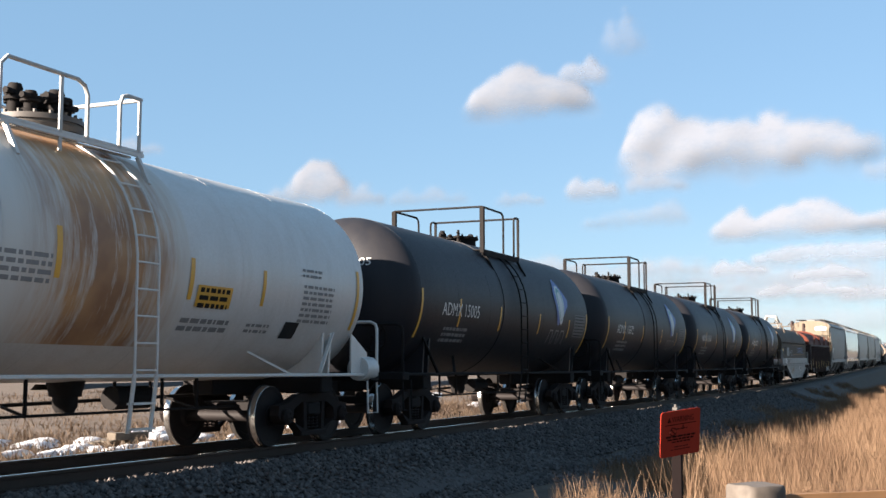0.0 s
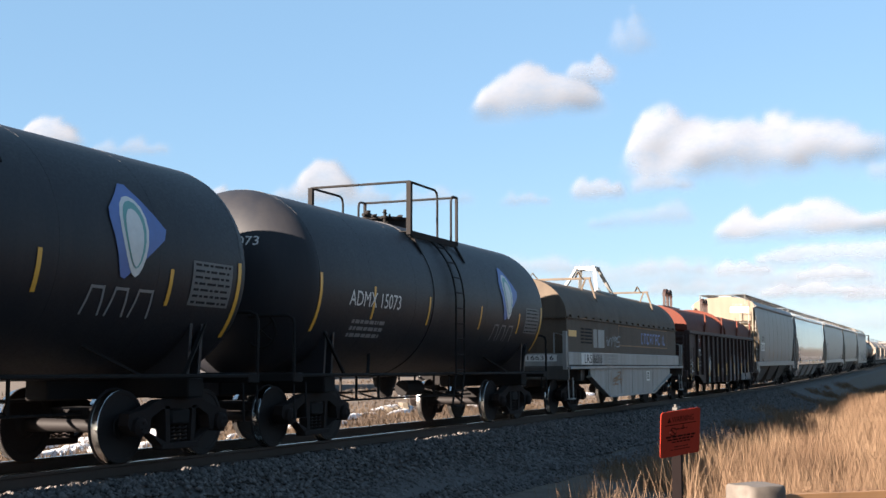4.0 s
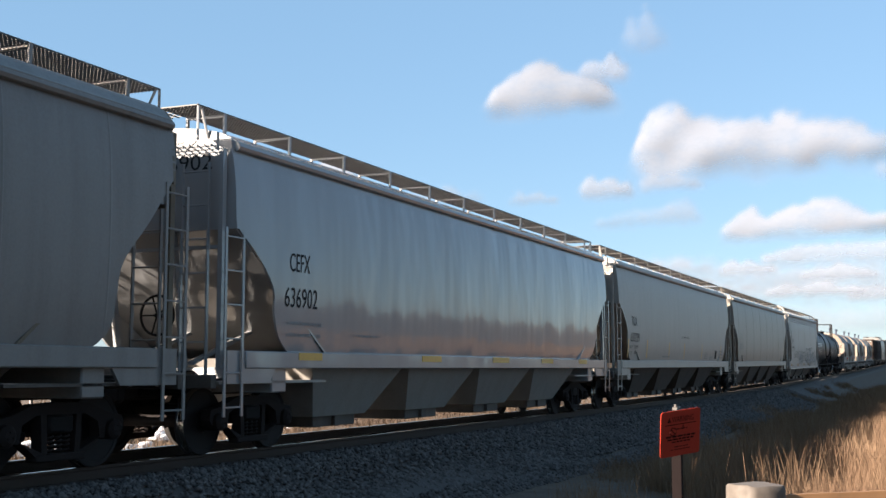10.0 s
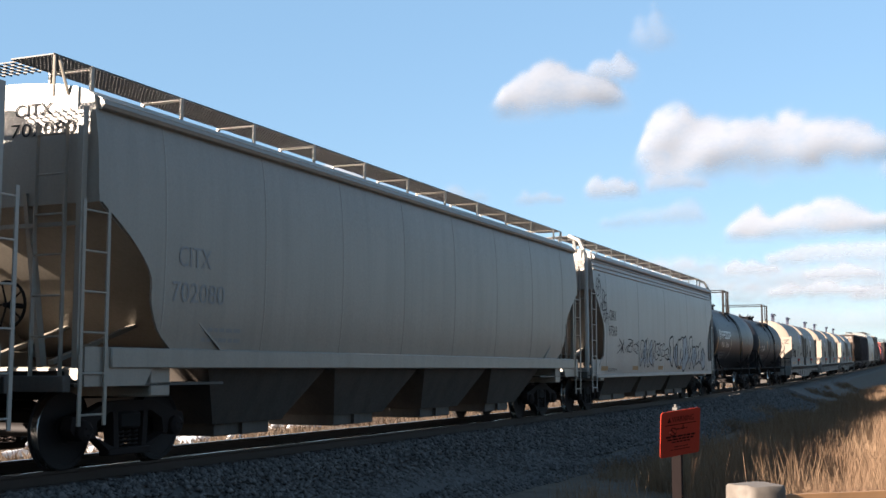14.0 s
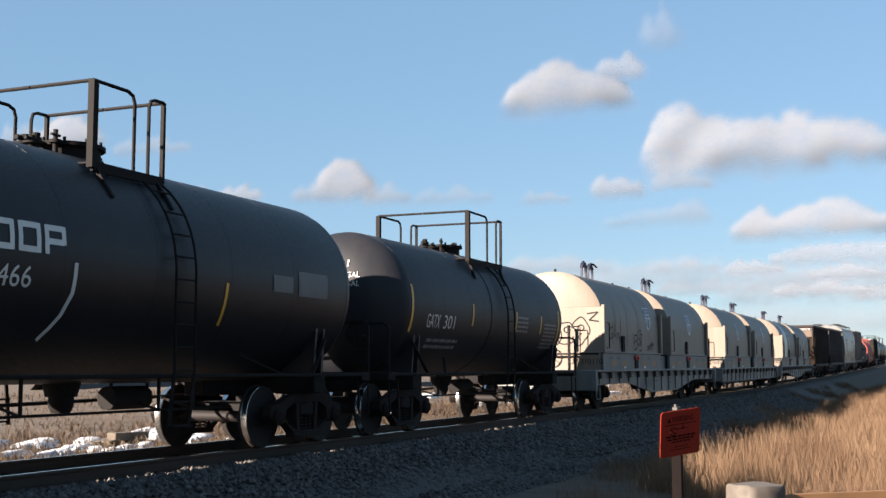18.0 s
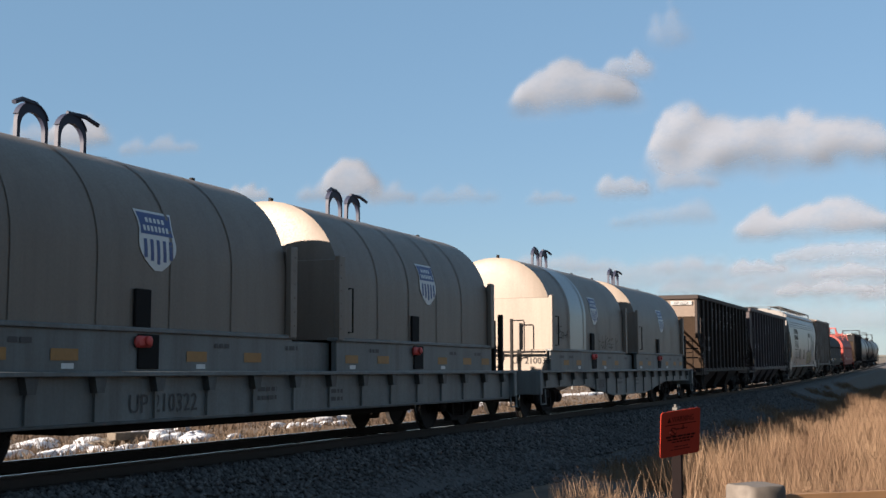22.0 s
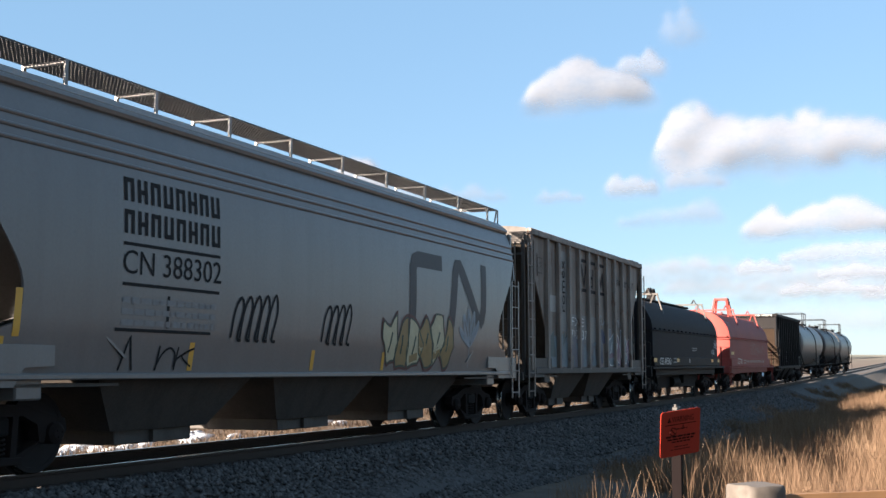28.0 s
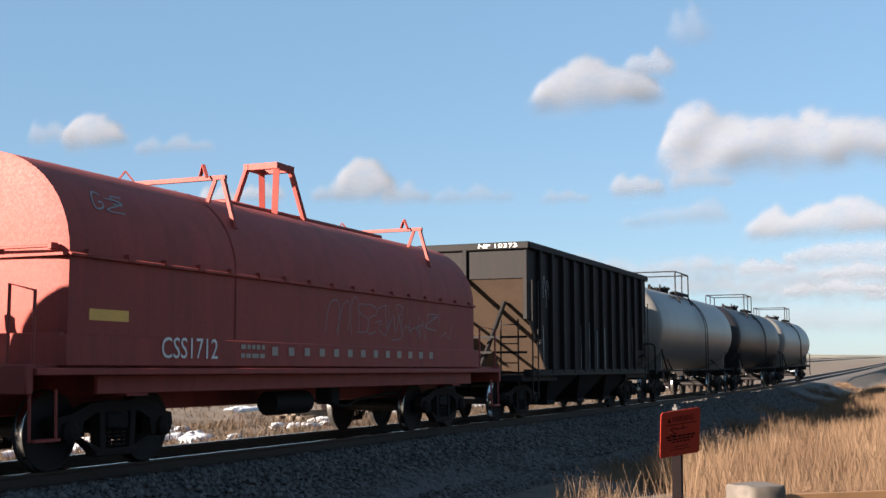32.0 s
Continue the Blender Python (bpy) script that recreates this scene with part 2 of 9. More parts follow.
def piece(parent, x0, x1, z0, z1, count, surf, seed, fills, line, halo=None, w=0.03, off=0.006, label="large sprayed letters"):
    """Fat sprayed letters with an outline, each leaning on the next."""
    rnd = random.Random(seed)
    step = (x1 - x0) / count
    body = [Shape() for _ in fills]
    edge, glow, core = Shape(), Shape(), Shape()
    for i in range(count):
        cx, cz = x0 + step * (i + 0.5), (z0 + z1) / 2 + rnd.uniform(-0.05, 0.05) * (z1 - z0)
        hw, hh = step * rnd.uniform(0.5, 0.66), (z1 - z0) / 2 * rnd.uniform(0.8, 1.0)
        shear = rnd.uniform(-0.25, 0.35)
        m = rnd.choice((6, 7, 8))
        knots = []
        for j in range(m):
            a = 2 * math.pi * (j + rnd.uniform(-0.25, 0.25)) / m
            r = rnd.choice((0.55, 0.8, 1.0, 1.12, 1.15))
            sq = 1 / max(abs(math.cos(a)), abs(math.sin(a))) ** 0.6
            knots.append((math.cos(a) * r * sq, math.sin(a) * r * sq))
        ring = []
        for j in range(m):
            p, q = knots[j], knots[(j + 1) % m]
            for k in range(5):
                t = k / 5
                b = 0.10 * math.sin(math.pi * t) * (1 if j % 2 else -0.6)
                x, z = p[0] + (q[0] - p[0]) * t, p[1] + (q[1] - p[1]) * t
                ring.append((x * (1 + b), z * (1 + b)))

        def put(sh, f, o):
            n = len(ring)
            rings = [[(cx + (x * f * g + shear * z * f * g) * hw, min(max(cz + z * f * g * hh, z0 - 0.06), z1 + 0.06)) for x, z in ring] for g in (1.0, 0.66, 0.33)]
            vs = [(x, -surf(z) - o, z) for rr in rings for x, z in rr] + [(cx, -surf(cz) - o, cz)]
            fs = [(k * n + j, k * n + (j + 1) % n, (k + 1) * n + (j + 1) % n, (k + 1) * n + j) for k in (0, 1) for j in range(n)] + [(2 * n + j, 2 * n + (j + 1) % n, 3 * n) for j in range(n)]
            sh.add(vs, fs)
            return rings[0]

        lift = 0.0007 * (i % 2)
        if halo:
            put(glow, 1.16, off - 0.0015 + lift * 0.3)
        out = put(body[i % len(fills)], 1.0, off + lift)
        ribbon(edge, out + out[:1], w, surf, off + 0.002 + lift)
        ribbon(edge, [(cx - 0.2 * hw, cz - 0.4 * hh), (cx + rnd.uniform(-0.1, 0.3) * hw, cz + 0.35 * hh)], w * 1.6, surf, off + 0.002 + lift)
        if len(fills) > 1 and rnd.random() < 0.8:
            ribbon(core, [(cx - 0.5 * hw, cz - 0.6 * hh), (cx + 0.5 * hw, cz - 0.45 * hh)], 0.3 * hh, surf, off + 0.0012 + lift)
    if halo:
        part("graffiti", mesh_of("graffiti", glow, halo, fix=False), None, parent, "sprayed shade behind large letters")
    for sh, m in zip(body, fills):
        if sh.v:
            part("graffiti", mesh_of("graffiti", sh, m, fix=False), None, parent, label)
    if core.v:
        part("graffiti", mesh_of("graffiti", core, fills[-1], fix=False), None, parent, "sprayed fading inside large letters")
    part("graffiti", mesh_of("graffiti", edge, line, fix=False), None, parent, "sprayed letter outlines")


def shards(parent, x0, x1, z0, z1, count, surf, seed, fills, line, w=0.022, off=0.008):
    """Wild-style lettering: angular overlapping strokes in several colours, ragged along the top, with thin pale edges."""
    rnd = random.Random(seed)
    body = [Shape() for _ in fills]
    edge = Shape()
    step = (x1 - x0) / count

    def quad(sh, pts, o):
        (ax, az), (bx, bz), (cx, cz), (dx, dz) = pts
        s0, n = len(sh.v), 5
        for i in range(n):
            t = i / (n - 1)
            for p, q in (((ax, az), (dx, dz)), ((bx, bz), (cx, cz))):
                x, z = p[0] + (q[0] - p[0]) * t, p[1] + (q[1] - p[1]) * t
                sh.v.append((x, -surf(z) - o, z))
        sh.f.extend((s0 + 2 * i, s0 + 2 * i + 1, s0 + 2 * i + 3, s0 + 2 * i + 2) for i in range(n - 1))

    for i in range(count):
        c = x0 + step * (i + 0.5)
        top = z1 - (z1 - z0) * rnd.choice((0.0, 0.08, 0.2, 0.32))
        for k in range(5):
            lean = rnd.uniform(-0.5, 0.5) * step
            xa = c + rnd.uniform(-0.7, 0.5) * step
            ww = step * rnd.uniform(0.35, 0.85)
            zb = z0 + (z1 - z0) * (0 if k < 3 else rnd.uniform(0.1, 0.6))
            zt = zb + (top - zb) * rnd.uniform(0.55, 1.0)
            pts = ((xa, zb), (xa + ww, zb + rnd.uniform(-0.04, 0.1)), (xa + lean + ww * rnd.uniform(0.1, 0.9), zt), (xa + lean, zt - rnd.uniform(0, 0.35) * (zt - zb)))
            pts = tuple((min(max(x, x0), x1), max(z, z0)) for x, z in pts)
            high = (zt - z0) / (z1 - z0)
            n = len(fills)
            pick = min(n - 1, max(0, int(high * n - rnd.random() * 1.5 + 0.4)))
            o = off + 0.0006 * ((5 * i + k) % 11)
            quad(body[pick], pts, o)
            if rnd.random() < 0.75:
                ribbon(edge, pts[1:] + pts[:1], w * rnd.uniform(0.7, 1.3), surf, o + 0.0004)
    for sh, m in zip(body, fills):
        if sh.v:
            part("graffiti", mesh_of("graffiti", sh, m, fix=False), None, parent, "jagged sprayed letters")
    part("graffiti", mesh_of("graffiti", edge, line, fix=False), None, parent, "pale sprayed letter edges")


# ---- materials ----
def surface(name):
    m = bpy.data.materials.new(name)
    m.use_nodes = True
    nt = m.node_tree
    return m, nt, nt.nodes["Principled BSDF"]


def node(nt, kind, **kw):
    n = nt.nodes.new(kind)
    for k, v in kw.items():
        n.inputs[k.replace("_", " ")].default_value = v
    return n


def noise_at(nt, coord, scale, detail=4.0, stretch=(1, 1, 1), rough=0.55):
    mp = node(nt, "ShaderNodeMapping", Scale=stretch)
    nt.links.new(coord, mp.inputs["Vector"])
    n = node(nt, "ShaderNodeTexNoise", Scale=scale, Detail=detail, Roughness=rough)
    nt.links.new(mp.outputs[0], n.inputs["Vector"])
    return n.outputs["Fac"]


def ramp(nt, fac, lo, hi, a=0.0, b=1.0):
    n = node(nt, "ShaderNodeMapRange", From_Min=lo, From_Max=hi, To_Min=a, To_Max=b)
    nt.links.new(fac, n.inputs["Value"])
    return n.outputs[0]


def blend(nt, fac, c1, c2):
    n = nt.nodes.new("ShaderNodeMix")
    n.data_type = "RGBA"
    for c, k in ((c1, 6), (c2, 7)):
        if isinstance(c, tuple):
            n.inputs[k].default_value = (*c, 1)
        else:
            nt.links.new(c, n.inputs[k])
    if isinstance(fac, float):
        n.inputs[0].default_value = fac
    else:
        nt.links.new(fac, n.inputs[0])
    return n.outputs[2]


def bumped(nt, bsdf, height, strength=0.2, distance=0.01):
    b = node(nt, "ShaderNodeBump", Strength=strength, Distance=distance)
    nt.links.new(height, b.inputs["Height"])
    nt.links.new(b.outputs[0], bsdf.inputs["Normal"])


def paint(name, col, worn, rough=0.45, streaks=0.5, rust=0.0, rust_col=(0.12, 0.045, 0.02), metal=0.0, dents=0.0, grit=0.15, rough_var=0.06, spec=0.5):
    """Weathered paint: broad fading, streaks that run down, fine grit, and rust where it has broken through."""
    m, nt, b = surface(name)
    co = nt.nodes.new("ShaderNodeTexCoord").outputs["Object"]
    broad = noise_at(nt, co, 0.7, 3)
    run = noise_at(nt, co, 3.2, 5, (1, 1, 0.07), 0.65)
    fine = noise_at(nt, co, 28, 5)
    c = blend(nt, ramp(nt, run, 0.42, 0.72, 0, streaks), col, worn)
    c = blend(nt, ramp(nt, broad, 0.4, 0.75, 0, 0.5 * streaks), c, worn)
    if rust:
        spot = noise_at(nt, co, 5.0, 8, (1, 1, 0.45), 0.7)
        c = blend(nt, ramp(nt, spot, 0.72 - rust * 0.28, 0.78 - rust * 0.22, 0, 0.9), c, rust_col)
    c = blend(nt, ramp(nt, fine, 0.35, 0.75, 0, grit), c, tuple(0.55 * x for x in worn))
    nt.links.new(c, b.inputs["Base Color"])
    b.inputs["Metallic"].default_value = metal
    b.inputs["Specular IOR Level"].default_value = spec
    nt.links.new(ramp(nt, fine, 0.3, 0.7, max(0.03, rough - rough_var), rough + rough_var), b.inputs["Roughness"])
    if dents:
        h = noise_at(nt, co, 1.1, 2, (1, 1, 0.35))
        bumped(nt, b, h, 1.0, dents)
    else:
        bumped(nt, b, fine, 0.02, 0.002)
    return m


def plain(name, col, rough=0.6, metal=0.0, vary=0.25, scale=14.0, spec=0.5):
    m, nt, b = surface(name)
    b.inputs["Specular IOR Level"].default_value = spec
    co = nt.nodes.new("ShaderNodeTexCoord").outputs["Object"]
    f = noise_at(nt, co, scale, 5)
    g = noise_at(nt, co, scale * 0.12, 3)
    c = blend(nt, ramp(nt, f, 0.3, 0.7, 0, vary), col, tuple(0.45 * x for x in col))
    c = blend(nt, ramp(nt, g, 0.35, 0.7, 0, vary), c, tuple(0.6 * x for x in col))
    nt.links.new(c, b.inputs["Base Color"])
    b.inputs["Roughness"].default_value, b.inputs["Metallic"].default_value = rough, metal
    bumped(nt, b, f, 0.15, 0.004)
    return m


WHITE_TANK = paint("white_tank_paint", (0.47, 0.465, 0.45), (0.34, 0.31, 0.275), 0.4, 0.4)
BLACK_TANK = paint("black_tank_paint", (0.009, 0.010, 0.014), (0.020, 0.019, 0.020), 0.52, 0.5, spec=0.22)
BLACK_GLOSS = paint("black_gloss_paint", (0.008, 0.009, 0.012), (0.017, 0.016, 0.017), 0.45, 0.4, spec=0.22)
GREY_TANK = paint("grey_tank_paint", (0.125, 0.122, 0.115), (0.085, 0.08, 0.072), 0.42, 0.5, spec=0.4)
HOOD_BLACK = paint("black_hood_paint", (0.007, 0.007, 0.010), (0.012, 0.011, 0.012), 0.7, 0.5, spec=0.12)
HOPPER_GREY = paint("hopper_grey_paint", (0.135, 0.13, 0.124), (0.088, 0.082, 0.074), 0.5, 0.6, 0.0)
HOPPER_WHITE = paint("hopper_white_paint", (0.228, 0.212, 0.190), (0.158, 0.144, 0.124), 0.45, 0.4)
HOPPER_SHINY = paint("hopper_shiny_paint", (0.20, 0.205, 0.21), (0.16, 0.16, 0.158), 0.10, 0.2, dents=0.05, grit=0.05, rough_var=0.04)
HOPPER_BUFF = paint("hopper_buff_paint", (0.185, 0.165, 0.138), (0.125, 0.11, 0.09), 0.45, 0.5)
END_CREAM = paint("cream_end_paint", (0.120, 0.100, 0.074), (0.088, 0.066, 0.044), 0.6, 0.5, 0.05, spec=0.25)
HOPPER_PALE = paint("hopper_pale_paint", (0.217, 0.205, 0.188), (0.143, 0.13, 0.116), 0.45, 0.45)
LAKER_GREY = paint("faded_grey_paint", (0.21, 0.214, 0.208), (0.12, 0.112, 0.10), 0.55, 0.8, 0.16)
HOOD_TAN = paint("faded_tan_hood_paint", (0.076, 0.058, 0.042), (0.046, 0.034, 0.024), 0.7, 0.8, 0.08, spec=0.2)
RED_HOOD = paint("faded_red_hood_paint", (0.078, 0.018, 0.010), (0.048, 0.015, 0.010), 0.7, 0.75, 0.0, spec=0.14)
BROWN_GON = paint("brown_gondola_paint", (0.028, 0.014, 0.012), (0.018, 0.011, 0.009), 0.65, 0.6, 0.15, spec=0.25)
COIL_CREAM = paint("cream_hood_paint", (0.146, 0.120, 0.097), (0.090, 0.071, 0.056), 0.5, 0.5, 0.0, spec=0.3)
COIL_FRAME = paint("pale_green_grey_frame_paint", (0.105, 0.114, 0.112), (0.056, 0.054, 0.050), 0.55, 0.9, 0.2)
# darker copy of the frame paint: shade under the deck edge, with grime
COIL_SHADE = paint("shaded_grimy_frame_paint", (0.060, 0.062, 0.060), (0.026, 0.022, 0.019), 0.6, 0.9, 0.3)
BARE_PANEL = paint("bare_metal_panel", (0.20, 0.21, 0.21), (0.15, 0.155, 0.15), 0.35, 0.4, metal=0.5)
COAL_BROWN = paint("dark_brown_hopper_paint", (0.044, 0.035, 0.038), (0.028, 0.022, 0.023), 0.6, 0.6, 0.15, spec=0.2)
COAL_RUST = paint("rusty_dark_hopper_paint", (0.021, 0.015, 0.013), (0.013, 0.009, 0.008), 0.65, 0.7, 0.25, (0.040, 0.020, 0.011), spec=0.15)
COAL_BLACK = paint("black_hopper_paint", (0.008, 0.008, 0.009), (0.014, 0.011, 0.010), 0.65, 0.6, 0.1, spec=0.1)
END_TAN = paint("rusty_tan_end_paint", (0.078, 0.051, 0.034), (0.042, 0.028, 0.019), 0.65, 0.5, 0.1)
OLD_GREY = paint("peeling_grey_paint", (0.215, 0.178, 0.148), (0.055, 0.036, 0.025), 0.65, 1.0, 0.60, (0.09, 0.048, 0.030))
CN_GREY = paint("silver_grey_paint", (0.125, 0.12, 0.116), (0.085, 0.08, 0.076), 0.36, 0.4)
RED_COIL = paint("bright_red_hood_paint", (0.225, 0.042, 0.034), (0.145, 0.031, 0.026), 0.62, 0.8, spec=0.18)
STEEL_DARK = plain("dark_running_steel", (0.008, 0.007, 0.007), 0.8, 0.0, spec=0.15)
STEEL_BROWN = plain("rusty_truck_steel", (0.015, 0.011, 0.010), 0.85, 0.0, spec=0.15)
WHEEL_STEEL = plain("wheel_steel", (0.010, 0.008, 0.008), 0.7, 0.0, spec=0.2)
TREAD = plain("polished_tread_steel", (0.55, 0.54, 0.52), 0.22, 1.0, 0.1)
RAIL_STEEL = plain("rusty_rail_steel", (0.038, 0.025, 0.019), 0.75, 0.0, spec=0.2)
GRATING = plain("galvanised_grating", (0.046, 0.042, 0.038), 0.6, 0.2)
# brown grime, darkened further for the shade below the car bodies
BAY_SHADE_DIRT = paint("grimy_shaded_underside_paint", (0.048, 0.039, 0.032), (0.018, 0.014, 0.011), 0.65, 0.8, 0.1)
WHITE_PAINT = plain("white_lettering", (0.50, 0.50, 0.48), 0.5, 0, 0.2)
GREY_PAINT = plain("grey_lettering", (0.17, 0.17, 0.17), 0.6, 0, 0.3)
DIM_PAINT = plain("dim_grey_print", (0.10, 0.10, 0.10), 0.6, 0, 0.3)
BLACK_PAINT = plain("black_lettering", (0.018, 0.018, 0.019), 0.7, 0, 0.2, spec=0.1)
YELLOW = plain("yellow_reflector", (0.55, 0.29, 0.03), 0.45, 0, 0.2)
BLUE_PAINT = plain("blue_marking", (0.06, 0.11, 0.30), 0.5, 0, 0.2)
TEAL_PAINT = plain("teal_marking", (0.10, 0.26, 0.24), 0.5, 0, 0.2)
PINK_PAINT = plain("pink_spray", (0.15, 0.085, 0.12), 0.6, 0, 0.3)
LILAC_PAINT = plain("pale_spray", (0.22, 0.24, 0.26), 0.6, 0, 0.3)
CREAM_SPRAY = plain("cream_spray", (0.42, 0.37, 0.23), 0.6, 0, 0.3)
FADED_NUMBER = plain("faded_red_brown_number", (0.085, 0.035, 0.022), 0.75, 0, 0.4, spec=0.1)
RUST_RUN = plain("dark_rust_run", (0.070, 0.044, 0.033), 0.8, 0, 0.6, 8, spec=0.1)
FAINT_NUMBER = plain("faint_number", (0.092, 0.062, 0.050), 0.75, 0, 0.4, spec=0.1)
FAINT_SPRAY = plain("faint_grey_spray", (0.050, 0.041, 0.036), 0.75, 0, 0.4, spec=0.1)
RED_PATCH = plain("dull_red_patch", (0.15, 0.034, 0.028), 0.7, 0, 0.3, spec=0.12)
RUST_STAIN = plain("rust_stain", (0.23, 0.12, 0.05), 0.7, 0, 0.5)
RAIL_WHITE = plain("white_rail_paint", (0.34, 0.335, 0.32), 0.45, 0, 0.2)
LOOP_BLUE = plain("dark_blue_lifting_steel", (0.012, 0.015, 0.032), 0.6, 0, 0.3, spec=0.3)
EMBLEM_BLUE = plain("deep_blue_emblem", (0.022, 0.045, 0.15), 0.5, 0, 0.2)
OCHRE = plain("faded_orange_block", (0.27, 0.13, 0.03), 0.6, 0, 0.3)
LOGO_DARK = plain("faded_dark_emblem", (0.030, 0.027, 0.028), 0.6, 0, 0.3)
SPRAY_GREEN = plain("dark_green_spray", (0.035, 0.06, 0.04), 0.6, 0, 0.4, 6)
SPRAY_NAVY = plain("deep_blue_spray", (0.025, 0.035, 0.075), 0.6, 0, 0.4, 6)
SPRAY_BUFF = plain("ochre_spray", (0.26, 0.17, 0.06), 0.6, 0, 0.4, 6)
SPRAY_RED = plain("maroon_spray", (0.09, 0.025, 0.02), 0.6, 0, 0.4, 6)
TEAL_DIM = plain("dull_teal_spray", (0.06, 0.085, 0.082), 0.6, 0, 0.4, 6)
SPRAY_SKY = plain("pale_blue_spray", (0.12, 0.16, 0.18), 0.6, 0, 0.4, 6)
SPRAY_RUST = plain("rust_brown_spray", (0.085, 0.040, 0.016), 0.6, 0, 0.4, 6)
LILAC_DIM = plain("dull_lilac_spray", (0.115, 0.115, 0.135), 0.6, 0, 0.4, 6)
TEAL_DEEP = plain("deep_teal_spray", (0.038, 0.062, 0.062), 0.6, 0, 0.4, 6)
LILAC_DEEP = plain("deep_lilac_spray", (0.068, 0.062, 0.078), 0.6, 0, 0.4, 6)
SPRAY_SLATE = plain("slate_blue_spray", (0.055, 0.068, 0.080), 0.6, 0, 0.4, 6)
RED_PAINT = plain("red_marking", (0.45, 0.05, 0.04), 0.5, 0, 0.2)

# ---- ground materials ----
def ground_material():
    m, nt, b = surface("dry_prairie_ground")
    co = nt.nodes.new("ShaderNodeTexCoord").outputs["Object"]
    broad, mid, fine = noise_at(nt, co, 0.06, 5), noise_at(nt, co, 1.2, 6), noise_at(nt, co, 22, 6)
    c = blend(nt, ramp(nt, mid, 0.35, 0.65), (0.034, 0.024, 0.016), (0.072, 0.051, 0.034))
    c = blend(nt, ramp(nt, broad, 0.4, 0.65, 0, 0.7), c, (0.055, 0.039, 0.026))
    c = blend(nt, ramp(nt, fine, 0.3, 0.7, 0, 0.6), c, (0.05, 0.034, 0.022))
    sep = nt.nodes.new("ShaderNodeSeparateXYZ")
    nt.links.new(co, sep.inputs[0])
    far = ramp(nt, sep.outputs["Z"], 3.0, 16.0)
    patches = noise_at(nt, co, 0.012, 4, (0.4, 1.6, 1))
    c = blend(nt, far, c, blend(nt, ramp(nt, patches, 0.45, 0.6), (0.055, 0.06, 0.045), (0.16, 0.13, 0.09)))
    nt.links.new(c, b.inputs["Base Color"])
    b.inputs["Roughness"].default_value = 0.95
    bumped(nt, b, mid, 0.9, 0.14)
    return m


def gravel_material(name, lo, hi):
    m, nt, b = surface(name)
    co = nt.nodes.new("ShaderNodeTexCoord").outputs["Object"]
    geo = nt.nodes.new("ShaderNodeNewGeometry").outputs["Random Per Island"]
    fine = noise_at(nt, co, 30, 6)
    c = blend(nt, geo, lo, hi)
    c = blend(nt, ramp(nt, fine, 0.3, 0.7, 0, 0.5), c, tuple(0.5 * x for x in lo))
    nt.links.new(c, b.inputs["Base Color"])
    b.inputs["Roughness"].default_value = 0.9
    bumped(nt, b, fine, 0.5, 0.01)
    return m


def blade_material(name, a, bb, d):
    m, nt, b = surface(name)
    geo = nt.nodes.new("ShaderNodeNewGeometry").outputs["Random Per Island"]
    co = nt.nodes.new("ShaderNodeTexCoord").outputs["Object"]
    patch_n = noise_at(nt, co, 0.45, 5)
    c = blend(nt, geo, a, bb)
    c = blend(nt, ramp(nt, patch_n, 0.38, 0.62, 0, 0.9), c, d)
    nt.links.new(c, b.inputs["Base Color"])
    b.inputs["Roughness"].default_value = 0.8
    tr = nt.nodes.new("ShaderNodeBsdfTranslucent")
    nt.links.new(c, tr.inputs["Color"])
    mix = nt.nodes.new("ShaderNodeMixShader")
    mix.inputs[0].default_value = 0.35
    nt.links.new(b.outputs[0], mix.inputs[1])
    nt.links.new(tr.outputs[0], mix.inputs[2])
    nt.links.new(mix.outputs[0], nt.nodes["Material Output"].inputs["Surface"])
    return m


GROUND = ground_material()
BALLAST = gravel_material("ballast_bed", (0.034, 0.029, 0.026), (0.054, 0.046, 0.042))
STONES = gravel_material("ballast_stone", (0.028, 0.024, 0.023), (0.118, 0.103, 0.095))
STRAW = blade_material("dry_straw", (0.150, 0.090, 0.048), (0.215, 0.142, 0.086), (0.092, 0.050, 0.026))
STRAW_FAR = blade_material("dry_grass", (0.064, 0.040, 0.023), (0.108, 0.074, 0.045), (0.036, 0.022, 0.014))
SNOW = plain("old_snow", (0.60, 0.61, 0.63), 0.7, 0, 0.25, 5)
SIGN_RED = plain("orange_red_sign_paint", (0.185, 0.017, 0.008), 0.7, 0, 0.2, spec=0.12)
SIGN_INK = plain("dark_sign_ink", (0.022, 0.005, 0.004), 0.8, 0, 0.2, spec=0.05)
POST_DARK = plain("dark_post_steel", (0.007, 0.005, 0.005), 0.9, 0.0, spec=0.05)
OLD_WOOD = paint("weathered_wood", (0.085, 0.072, 0.060), (0.038, 0.030, 0.024), 0.8, 0.9, 0.0, grit=0.5)
PALE_WOOD = paint("bleached_timber", (0.115, 0.095, 0.07), (0.06, 0.047, 0.035), 0.85, 0.8, 0.0, grit=0.4)
TIE_WOOD = paint("creosoted_wood", (0.03, 0.024, 0.020), (0.05, 0.042, 0.034), 0.9, 0.5)


